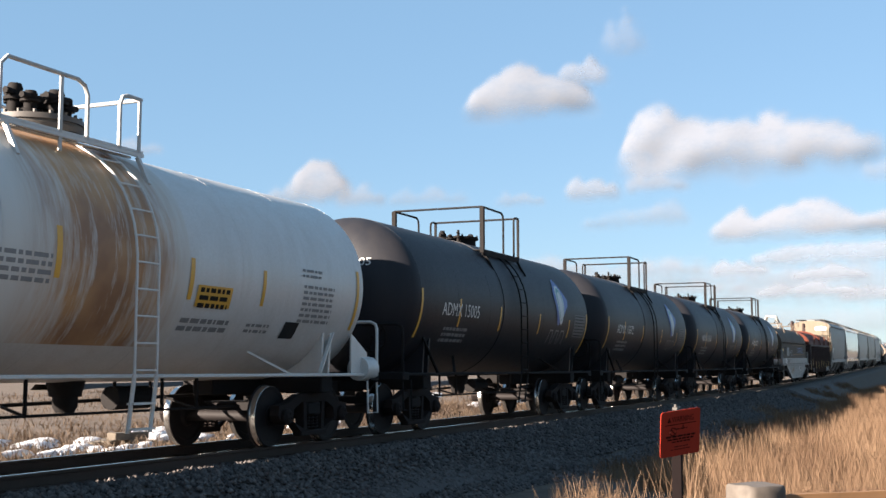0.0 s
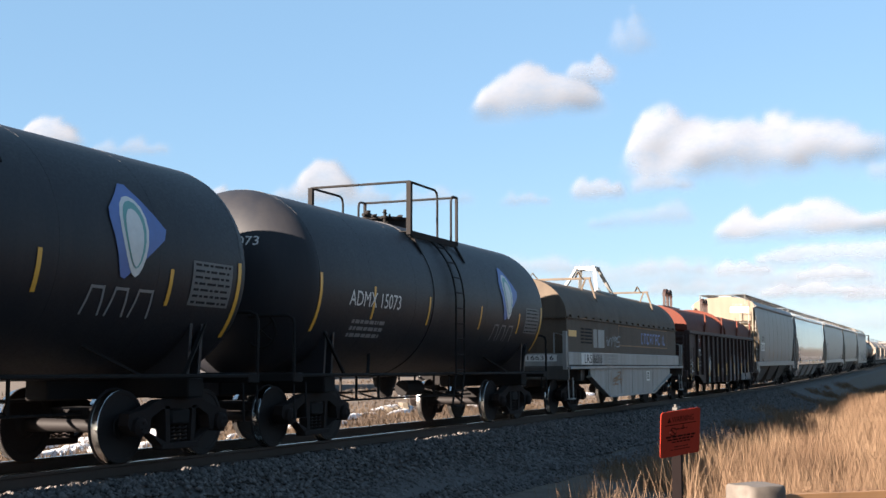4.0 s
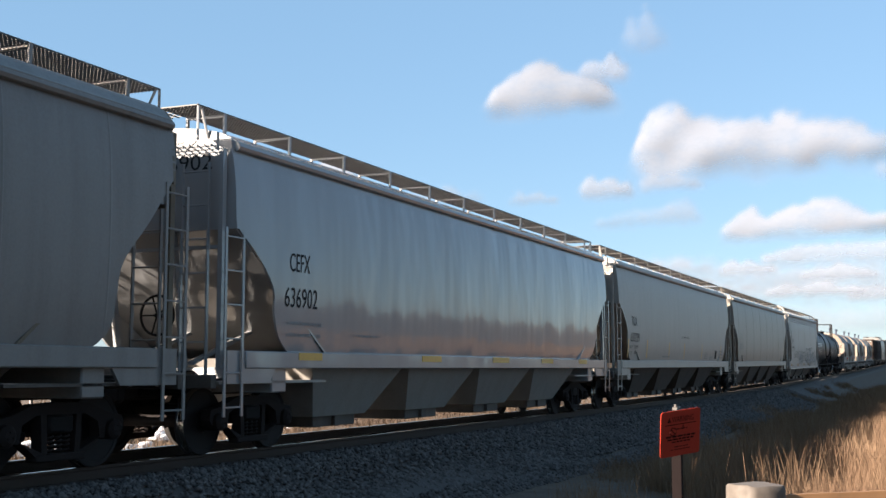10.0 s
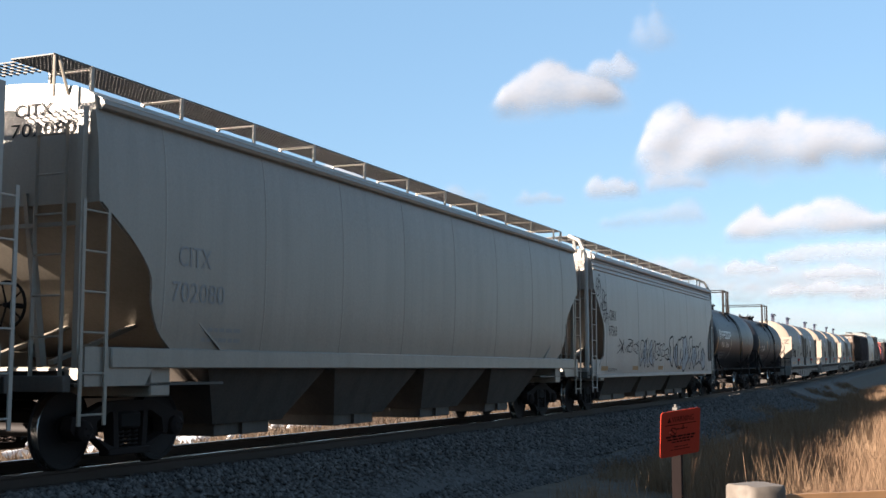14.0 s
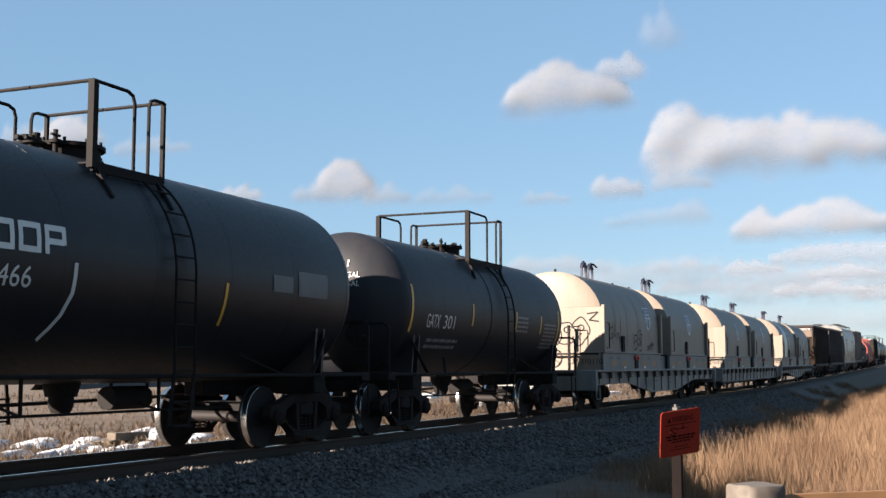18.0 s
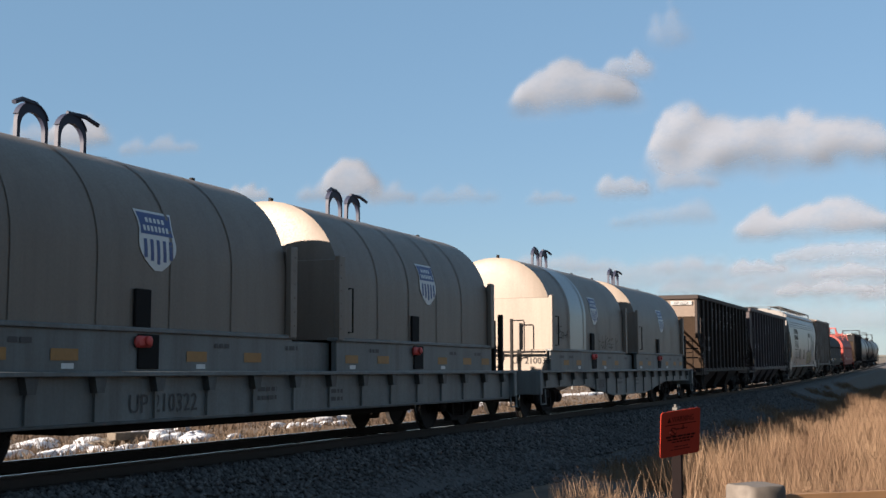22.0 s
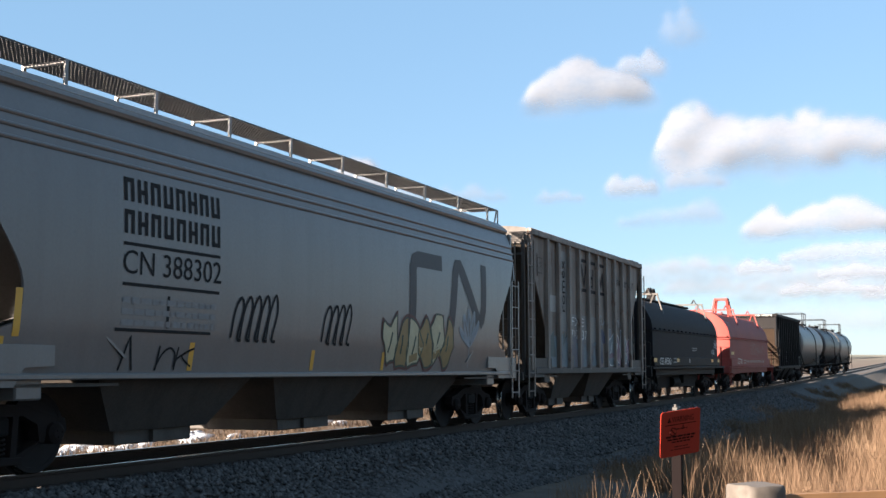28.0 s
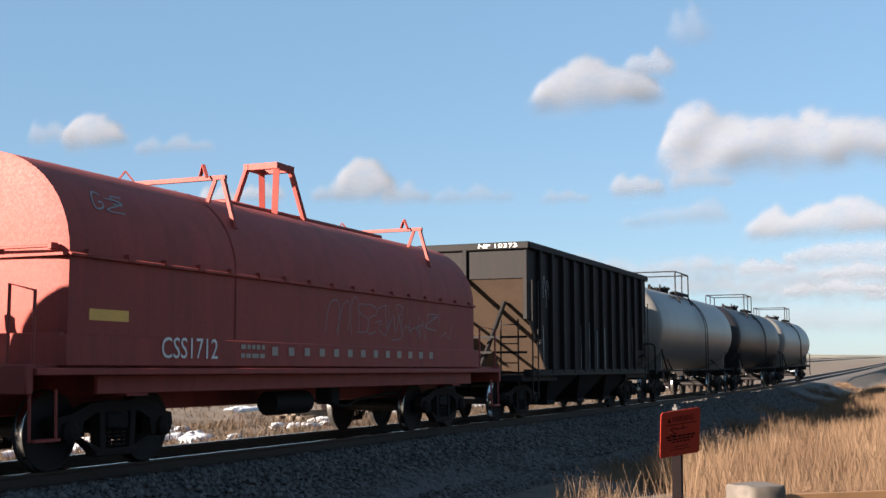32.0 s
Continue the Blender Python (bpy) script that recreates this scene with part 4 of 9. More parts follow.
# ---- running gear, built once and shared ----
def truck_meshes():
    M = {}
    # one side frame, its outer face towards -y, centred on the bolster
    s = Shape()
    y0, y1 = -0.075, 0.075
    for sg in (-1, 1):
        s.prism_y([(sg * 0.0, 0.66), (sg * 0.0, 0.80), (sg * 0.45, 0.78), (sg * 0.80, 0.66), (sg * 1.06, 0.62), (sg * 1.09, 0.48), (sg * 1.02, 0.40), (sg * 0.99, 0.55), (sg * 0.78, 0.55), (sg * 0.74, 0.36), (sg * 0.66, 0.36), (sg * 0.62, 0.56), (sg * 0.40, 0.66)], y0, y1)
        s.prism_y([(sg * 0.66, 0.38), (sg * 0.76, 0.46), (sg * 0.40, 0.20), (sg * 0.34, 0.16), (sg * 0.30, 0.24)], y0, y1)
        s.prism_y([(sg * 0.22, 0.22), (sg * 0.31, 0.22), (sg * 0.34, 0.70), (sg * 0.25, 0.70)], y0, y1)
    s.box(-0.40, 0.40, y0 - 0.01, y1 + 0.01, 0.14, 0.23, 0.015)
    M["sideframe"] = mesh_of("sideframe", s, STEEL_BROWN)
    s = Shape().lathe_y([(-0.16, 0.05), (-0.16, 0.075), (-0.12, 0.125), (0.10, 0.125), (0.10, 0.09)], 0, 0.457, 16)
    M["bearing"] = mesh_of("bearing_cap", s, STEEL_BROWN)
    s = Shape()
    for x in (0.0,):
        pts = [(x + 0.055 * math.cos(a), 0.055 * math.sin(a), 0.23 + 0.22 * a / (2 * math.pi * 4.5)) for a in lin(0, 2 * math.pi * 4.5, 46)]
        s.tube(pts, 0.014, 5)
    M["spring"] = mesh_of("spring", s, STEEL_BROWN)
    s = Shape().box(-0.21, 0.21, -1.08, 1.08, 0.45, 0.66, 0.03).lathe_z([(0.64, 0.2), (0.74, 0.2)], 0, 0, 16)
    for sg in (-1, 1):
        s.beam((sg * 0.36, -0.85, 0.42), (sg * 0.36, 0.85, 0.42), 0.06, 0.10)
        for k in (-1, 1):
            s.box(sg * 0.36 - 0.03, sg * 0.46, k * 0.75 - 0.05, k * 0.75 + 0.05, 0.32, 0.56)
    M["bolster"] = mesh_of("bolster", s, STEEL_DARK)
    # wheel set on its axle, round the origin
    s = Shape().lathe_y([(-1.12, 0.055), (-1.12, 0.07), (-0.80, 0.075), (-0.70, 0.09), (0, 0.08), (0.70, 0.09), (0.80, 0.075), (1.12, 0.07), (1.12, 0.055)], 0, 0, 14)
    for k in (-1, 1):
        prof = [(0.66, 0.10), (0.66, 0.14), (0.705, 0.18), (0.715, 0.37), (0.69, 0.39), (0.688, 0.455), (0.69, 0.478), (0.705, 0.482), (0.722, 0.462)]
        prof2 = [(0.815, 0.452), (0.822, 0.445), (0.822, 0.395), (0.80, 0.385), (0.765, 0.36), (0.755, 0.19), (0.83, 0.15), (0.835, 0.10)]
        s.lathe_y([(k * a, b) for a, b in prof], 0, 0, 40)
        s.lathe_y([(k * a, b) for a, b in prof2], 0, 0, 40)
        for j in range(4):
            a = math.pi / 2 * j + 0.3
            s.cyl((0.11 * math.sin(a), k * 1.10, 0), (0.11 * math.sin(a), k * 1.10, 0.001), 0.001, 3)
    M["wheelset"] = mesh_of("wheelset", s, WHEEL_STEEL)
    s = Shape()
    for k in (-1, 1):
        a = [(k * 0.722, 0.463), (k * 0.73, 0.4585), (k * 0.812, 0.4565), (k * 0.816, 0.4515)]
        n = 48
        vs = [(r * math.sin(2 * math.pi * j / n), y, r * math.cos(2 * math.pi * j / n)) for y, r in a for j in range(n)]
        s.add(vs, [(i * n + j, i * n + (j + 1) % n, (i + 1) * n + (j + 1) % n, (i + 1) * n + j) for i in range(3) for j in range(n)])
    M["tread"] = mesh_of("tread", s, TREAD)
    # bolts on the bearing caps show the turning
    s = Shape()
    for k in (-1, 1):
        for j in range(3):
            a = 2 * math.pi * j / 3
            s.cyl((0.045 * math.sin(a), k * 1.12, 0.045 * math.cos(a)), (0.045 * math.sin(a), k * 1.175, 0.045 * math.cos(a)), 0.014, 6)
    M["bolt"] = mesh_of("cap_bolts", s, STEEL_BROWN)
    s = Shape()
    s.box(-0.16, 0.55, -0.13, 0.13, 0.76, 1.0, 0.02).box(0.5, 0.72, -0.16, 0.12, 0.72, 1.04, 0.05).box(0.66, 0.86, -0.14, -0.05, 0.74, 1.02, 0.03)
    M["coupler"] = mesh_of("coupler", s, STEEL_BROWN)
    s = Shape().tube([(0.35, -0.25, 0.72), (0.5, -0.3, 0.55), (0.68, -0.28, 0.42), (0.86, -0.2, 0.5)], 0.028, 7)
    M["hose"] = mesh_of("air_hose", s, STEEL_DARK)
    return M


GEAR = truck_meshes()
WHEELSETS = []
CARS = []


def car_root(name, label, category, centre, group=""):
    root = tagged(new(name), label, category, group)
    CARS.append((root, centre))
    return root


def joined_wheelset():
    me = bpy.data.meshes.new("wheelset")
    vs, fs, mi, off = [], [], [], 0
    for k, key in enumerate(("wheelset", "tread", "bolt")):
        m = GEAR[key]
        vs += [tuple(v.co) for v in m.vertices]
        fs += [tuple(i + off for i in p.vertices) for p in m.polygons]
        mi += [k] * len(m.polygons)
        off = len(vs)
    me.from_pydata(vs, [], fs)
    me.shade_smooth()
    me.set_sharp_from_angle(angle=radians(38))
    for mt in (WHEEL_STEEL, TREAD, STEEL_BROWN):
        me.materials.append(mt)
    me.polygons.foreach_set("material_index", mi)
    return me


WHEEL_MESH = joined_wheelset()


def running_gear(root, half_base, half_len):
    """Two trucks, the couplers and their hoses."""
    for sg in (-1, 1):
        truck = new("truck")
        truck.parent = root
        truck.location = (sg * half_base, 0, 0)
        for k in (-1, 1):
            part("sideframe", GEAR["sideframe"], None, truck).location = (0, k * 1.0, 0)
            for e in (-0.13, 0.0, 0.13):
                part("spring", GEAR["spring"], None, truck).location = (e, k * 1.0, 0)
            for e in (-0.88, 0.88):
                b = part("bearing_cap", GEAR["bearing"], None, truck)
                b.location = (e, k * 1.0, 0)
                if k > 0:
                    b.rotation_euler = (0, 0, math.pi)
        part("bolster", GEAR["bolster"], None, truck)
        for k in (-1, 1):
            w = part("wheelset", WHEEL_MESH, None, truck)
            w.location = (k * 0.88, 0, 0.457)
            WHEELSETS.append(w)
        c = part("coupler", GEAR["coupler"], None, root)
        c.location = (sg * (half_len - 0.78), 0, 0)
        h = part("air_hose", GEAR["hose"], None, root)
        h.location = (sg * (half_len - 0.78), 0, 0)
        if sg < 0:
            c.rotation_euler = h.rotation_euler = (0, 0, math.pi)




def ladder(parent, x, y, z0, z1, w, material, axis="x", rung=0.38, r=0.013, name="ladder"):
    s = Shape()
    d = (w / 2, 0) if axis == "x" else (0, w / 2)
    for k in (-1, 1):
        s.beam((x + k * d[0], y + k * d[1], z0), (x + k * d[0], y + k * d[1], z1), 0.05, 0.02)
    n = max(2, int((z1 - z0) / rung))
    for i in range(n):
        z = z0 + 0.12 + (z1 - z0 - 0.24) * i / (n - 1)
        s.cyl((x - d[0], y - d[1], z), (x + d[0], y + d[1], z), r, 6)
    return part(name, s, material, parent)


def brake_wheel(parent, x, y, z, r=0.28, material=None):
    s = Shape()
    s.tube([(x, y + r * math.cos(a), z + r * math.sin(a)) for a in lin(0, 2 * math.pi, 25)[:-1]], 0.018, 6, closed=True)
    for k in range(5):
        a = 2 * math.pi * k / 5
        s.cyl((x, y, z), (x, y + r * math.cos(a), z + r * math.sin(a)), 0.012, 5)
    s.cyl((x - 0.03, y, z), (x + 0.25, y, z), 0.03, 8)
    return part("brake_wheel", s, material or STEEL_DARK, parent)


def bar_grid(s, x0, x1, y0, y1, z, t, h, step, n_long):
    """A steel grating: long bars and cross bars."""
    for y in lin(y0, y1, n_long):
        s.box(x0, x1, y - t / 2, y + t / 2, z, z + h)
    x = x0
    while x < x1:
        s.box(x - t / 2, x + t / 2, y0, y1, z + h * 0.2, z + h * 0.8)
        x += step
    return s


# ---- tank cars ----
def tank_car(name, label, centre, R, zc, half_cyl, half_base, half_len, material, rail_mat, head=0.72, plat=(-1.3, 0.85), plat_z=None, rail_h=0.80,
             plat_y=1.4, valve=1.0, band=(-1.0, 0.2), ladder_x=0.05, dome_x=None, stripes=(), stripe_mat=None, group="tank cars of the train", box_rails=True, top_z=None):
    root = car_root(name, label, "tank car", centre, group)
    stripe_mat = stripe_mat or YELLOW
    prof = [(-half_cyl - head * math.cos(a), max(R * math.sin(a), 0.02)) for a in lin(0.0, math.pi / 2, 12)]
    prof += [(x, R) for x in lin(-half_cyl, half_cyl, 9)[1:-1]]
    prof += [(half_cyl + head * math.cos(a), max(R * math.sin(a), 0.02)) for a in lin(math.pi / 2, 0.0, 12)]
    shell = part("tank_shell", Shape().lathe_x(prof, zc, 72), material, root)
    surf = lambda z: math.sqrt(max(R * R - (z - zc) ** 2, 0.01))
    # weld seams and the band round the middle
    for x in lin(-half_cyl, half_cyl, 7):
        part("weld_seam", Shape().lathe_x([(x - 0.012, R - 0.01), (x - 0.009, R + 0.0015), (x + 0.009, R + 0.0015), (x + 0.012, R - 0.01)], zc, 64), material, shell)
    if band:
        part("band", Shape().lathe_x([(band[0], R - 0.01), (band[0], R + 0.012), (band[1], R + 0.012), (band[1], R - 0.01)], zc, 64), material, shell)
    # dome, valves and the platform round them
    pz = plat_z if plat_z else zc + R * 0.86
    dome_x = (plat[0] + plat[1]) / 2 if dome_x is None else dome_x
    s = Shape().lathe_z([(zc + R - 0.1, 0.42), (zc + R + 0.10, 0.42), (zc + R + 0.10, 0.48), (zc + R + 0.15, 0.48), (zc + R + 0.15, 0.1)], dome_x, 0, 24)
    for k in range(10):
        a = 2 * math.pi * k / 10
        s.lathe_z([(zc + R + 0.10, 0.022), (zc + R + 0.20, 0.022)], dome_x + 0.44 * math.cos(a), 0.44 * math.sin(a), 6)
    if valve:
        part("manway", s, STEEL_DARK, root)
    for dx, dy, hh, rr in () if not valve else ((-0.55, 0.1, 0.26, 0.10), (-0.2, 0.25, 0.36, 0.09), (0.25, -0.25, 0.30, 0.08), (-0.72, -0.16, 0.20, 0.07), (-0.35, -0.2, 0.34, 0.05), (0.75, 0.1, 0.22, 0.08)):
        z0 = zc + R - 0.06
        dx, dy, hh, rr = dx * valve + dome_x - 0.1, dy * valve, hh * valve, rr * valve
        s = Shape().lathe_z([(z0, rr * 0.7), (z0 + hh * 0.5, rr * 0.7), (z0 + hh * 0.5, rr * 1.5), (z0 + hh * 0.62, rr * 1.5), (z0 + hh * 0.62, rr * 0.6), (z0 + hh, rr * 0.6), (z0 + hh, rr * 0.2)], dx, dy, 10)
        s.cyl((dx - rr * 1.6, dy, z0 + hh * 0.8), (dx + rr * 1.6, dy, z0 + hh * 0.8), rr * 0.35, 6)
        part("valve", s, STEEL_DARK, root)
    x0, x1 = plat
    for k in (-1, 1):
        s = bar_grid(Shape(), x0, x1, *sorted((k * 0.75, k * plat_y)), pz, 0.012, 0.03, 0.10, 7)
        eb = 0.12 if box_rails is not None else 0.045
        s.beam((x0, k * plat_y, pz - 0.03), (x1, k * plat_y, pz - 0.03), 0.04, eb)
        s.beam((x0, k * 0.75, pz - 0.03), (x1, k * 0.75, pz - 0.03), 0.04, 0.6 * eb)
        for x in (x0 + 0.1, x1 - 0.1):
            s.beam((x, k * plat_y, pz - 0.06), (x, k * surf(pz - 0.42) , pz - 0.42), 0.05, 0.05)
        part("platform", s, rail_mat, root)
    r = 0.024
    top = pz + rail_h
    for k in (-1, 1):
        s = Shape()
        y = k * plat_y
        if box_rails is None:
            break
        if box_rails:
            for x, w in ((x0, 0.09), (x1, 0.05)):
                s.beam((x, y, pz - 0.05), (x, y, top), w, w)
            xb = x0 + 0.57 * (x1 - x0)
            s.tube([(x0, y, top), (xb - 0.14, y, top), (xb - 0.04, y, top - 0.04), (xb, y, top - 0.14), (xb, y, pz)], r, 7)
            s.tube([(x1, y, top), (x1 - 0.18, y, top), (x1 - 0.27, y, top - 0.03), (x1 - 0.30, y, top - 0.12), (x1 - 0.30, y, pz)], r, 7)
        else:
            s.tube([(x0, y, pz), (x0, y, top - 0.1), (x0 + 0.03, y, top - 0.03), (x0 + 0.1, y, top), (x1 - 0.1, y, top), (x1 - 0.03, y, top - 0.03), (x1, y, top - 0.1), (x1, y, pz)], r, 7)
            s.tube([((x0 + x1) / 2, y, pz), ((x0 + x1) / 2, y, top)], r, 7)
        part("handrail", s, rail_mat, root)
    for x in (x0, x1):
        for k in (-1, 1):
            if box_rails is not None:
                s = Shape().tube([(x, k * plat_y, top), (x, k * 0.01, top)], r, 7)
                part("handrail", s, rail_mat, root)
    # side ladders follow the shell down to the sill
    for k in (-1, 1):
        s = Shape()
        zs = lin(pz, zc, 8) + [1.05]
        for e in (-0.21, 0.21):
            s.tube([(ladder_x + e, k * (surf(z) + 0.09 if z > zc else R + 0.10), z) for z in zs], 0.018, 6)
        n = 9
        for i in range(n):
            z = 1.15 + (pz - 0.2 - 1.15) * i / (n - 1)
            y = k * (surf(z) + 0.09 if z > zc else R + 0.10)
            s.cyl((ladder_x - 0.21, y, z), (ladder_x + 0.21, y, z), 0.013, 6)
        part("ladder", s, rail_mat, root)
        s = Shape()
        for e in (-0.21, 0.21):
            s.beam((ladder_x + e, k * (R + 0.10), 1.1), (ladder_x + e, k * (R + 0.02), 0.42), 0.06, 0.02)
        for z in (0.45, 0.75):
            s.box(ladder_x - 0.21, ladder_x + 0.21, k * (R + 0.05) - 0.05, k * (R + 0.05) + 0.05, z, z + 0.025)
        part("step", s, rail_mat, root)
    # stub sills, saddles, bottom rail
    for sg in (-1, 1):
        s = Shape()
        s.box(*sorted((sg * (half_base - 1.5), sg * (half_len - 0.45))), -0.18, 0.18, 0.78, 1.12, 0.02)
        s.box(*sorted((sg * (half_len - 0.75), sg * (half_len - 0.45))), -1.42, 1.42, 0.98, 1.12, 0.015)
        s.box(sg * half_base - 0.18, sg * half_base + 0.18, -1.3, 1.3, 0.80, 1.06, 0.02)
        part("stub_sill", s, STEEL_DARK, root)
        s = Shape()
        for x in (sg * half_base - 0.12, sg * half_base + 0.12):
            s.prism_x([(-1.25, 1.02), (1.25, 1.02), (1.30, zc - R * 0.42), (1.05, zc - R * 0.70), (0, zc - R * 0.99), (-1.05, zc - R * 0.70), (-1.30, zc - R * 0.42)], x - 0.03, x + 0.03)
        part("saddle", s, material, root)
        # end railing with rounded corners
        s = Shape()
        xe = sg * (half_len - 0.5)
        for k in (-1, 1):
            part("end_railing", Shape().tube([(xe, k * 1.4, 1.05), (xe, k * 1.4, 1.85), (xe, k * 1.37, 1.93), (xe, k * 1.28, 1.97), (xe, k * 0.6, 1.97)], 0.026, 7), rail_mat, root)
        s.tube([(xe, -1.4, 0.95), (xe, -1.42, 0.45), (xe - sg * 0.35, -1.42, 0.45), (xe - sg * 0.35, -1.4, 0.98)], 0.016, 6)
        part("step", s, rail_mat, root)
        for k in (-1, 1):
            s = Shape().beam((sg * (half_base + 0.2), k * 1.28, zc - R * 0.5), (sg * (half_base - 0.35), k * 1.36, 1.10), 0.05, 0.03)
            part("brace", s, rail_mat, root)
            s = Shape().beam((sg * (half_base - 1.9), k * 1.02, zc - R * 0.72), (sg * (half_base - 1.2), k * 1.36, 1.08), 0.05, 0.03)
            part("brace", s, rail_mat, root)
    for k in (-1, 1):
        s = Shape().tube([(-half_len + 0.5, k * 1.40, 1.08), (half_len - 0.5, k * 1.40, 1.08)], 0.026, 6)
        part("side_rail", s, rail_mat, root)
    # piping, rods and the bottom outlet
    s = Shape()
    s.tube([(-half_base + 1.2, 0.35, 0.78), (-1, 0.35, 0.72), (half_base - 1.2, 0.35, 0.78)], 0.025, 6)
    s.tube([(-half_base + 1.2, -0.45, 0.62), (half_base - 1.2, -0.45, 0.62)], 0.018, 6)
    for x in (-2.1, -1.2, 1.4, 2.2):
        s.beam((x, -0.45, 0.60), (x, -0.45, zc - R + 0.12), 0.035)
        s.beam((x, 0.35, 0.74), (x, 0.35, zc - R + 0.08), 0.035)
        s.beam((x, -0.45, 0.62), (x + 0.25, 0.35, 0.78), 0.03)
    part("brake_rigging", s, STEEL_DARK, root)
    s = Shape().lathe_z([(0.62, 0.12), (0.70, 0.16), (0.82, 0.16), (0.82, 0.2), (1.05, 0.26)], 0, 0, 14)
    part("outlet", s, STEEL_DARK, root)
    part("air_reservoir", Shape().cyl((1.0, 0.1, 0.78), (1.8, 0.1, 0.78), 0.16, 12), STEEL_DARK, root)
    brake_wheel(root, -half_len + 0.62, -0.75, 1.75, 0.26, STEEL_DARK)
    for x, z0, z1, w in stripes:
        part("reflector", patch(Shape(), x, x + w, z0, z1, surf, 0.008, 9), stripe_mat, root, "yellow reflective strip")
    running_gear(root, half_base, half_len)
    return root, surf


def adm_logo(root, surf, x, z):
    """A leaf in a tilted blue square, and a bar of plain letter blocks under it."""
    def q(pts, mat, label, off):
        s = Shape()
        n = len(pts)
        cx, cz = sum(p[0] for p in pts) / n, sum(p[1] for p in pts) / n
        for r0, r1 in ((0, 0.34), (0.34, 0.67), (0.67, 1.0)):
            vs = [(x + cx + (a - cx) * r, 0, z + cz + (b - cz) * r) for r in (r0, r1) for a, b in pts]
            vs = [(a, -surf(c) - off, c) for a, b, c in vs]
            s.add(vs, [(i, (i + 1) % n, n + (i + 1) % n, n + i) for i in range(n)])
        part("emblem", mesh_of("emblem", s, mat, fix=False), None, root, label)
    sq = []
    ring = ((0.10, 0.02), (0.18, 0.0), (0.92, 0.52), (0.98, 0.66), (0.42, 1.16), (0.30, 1.16), (-0.06, 0.82), (-0.08, 0.70))
    for a, b in zip(ring, ring[1:] + ring[:1]):
        sq += [(a[0] + (b[0] - a[0]) * t, a[1] + (b[1] - a[1]) * t) for t in (0, 0.33, 0.67)]
    q(sq, BLUE_PAINT, "blue tilted square emblem", 0.016)
    leaf = [(0.36 + 0.25 * math.sin(t) * (1 - 0.3 * math.cos(t)), 0.52 - 0.49 * math.cos(t)) for t in lin(0, 2 * math.pi, 19)[:-1]]
    q(leaf, WHITE_PAINT, "white leaf shape", 0.020)
    q([(0.36 + (a - 0.36) * 0.8, 0.54 + (b - 0.52) * 0.84) for a, b in leaf], TEAL_PAINT, "green leaf edge", 0.0235)
    q([(0.35 + (a - 0.36) * 0.6, 0.50 + (b - 0.52) * 0.72) for a, b in leaf], WHITE_PAINT, "pale leaf centre", 0.027)
    s = Shape()
    for k, w in enumerate((0.36, 0.36, 0.40)):
        u = x - 0.40 + k * 0.43
        for a, b in (((0, 0), (0.06, 0.34)), ((w - 0.05, 0), (w - 0.09, 0.34))):
            ribbon(s, [(u + a[0], z - 0.44 + a[1]), (u + b[0], z - 0.44 + b[1])], 0.035, surf, 0.014)
        ribbon(s, [(u + 0.06, z - 0.12), (u + w - 0.09, z - 0.12)], 0.035, surf, 0.014)
    part("emblem_bars", s, GREY_PAINT, root, "grey letter strokes")


def black_syrup_tank(centre, mark, tail, logo=True, dusty=False):
    root, surf = tank_car("tank_car", "black tank car with dusty shell and railed top platform", centre, 1.5, 2.52, 5.35, 4.65, 6.46, BLACK_TANK, STEEL_DARK,
                          plat=(-1.15, 1.18), plat_z=3.74, rail_h=0.96, plat_y=1.06,
                          stripes=((-5.36, 1.75, 2.65, 0.08), (-3.5, 2.0, 2.55, 0.07), (-1.2, 1.98, 2.5, 0.07), (1.44, 1.98, 2.45, 0.07), (3.78, 1.95, 2.4, 0.07), (5.28, 1.6, 2.6, 0.08)))
    write(root, mark, -4.35, 2.20, 1.92, 0.25, surf, WHITE_PAINT, "white reporting mark on the tank side", 0.008)
    s = bars(Shape(), -4.1, 1.98, 1.2, 3, surf, 0.06, 0.11, 3, 0.008)
    part("small_print", s, GREY_PAINT, root, "small grey data lines")
    write_head(root, mark, 0.62, 3.05, 1.36, 0.14, 5.35, 0.72, 1.5, 2.52, WHITE_PAINT)
    if logo:
        adm_logo(root, surf, 2.72, 2.22)
    s = Shape()
    patch(s, 4.25, 5.15, 1.98, 2.55, surf, 0.008)
    part("data_plate", s, DIM_PAINT, root, "grey printed data panel")
    bars(s2 := Shape(), 4.3, 2.52, 0.8, 7, surf, 0.03, 0.08, 9, 0.011)
    part("small_print", s2, BLACK_PAINT, root)
    return root


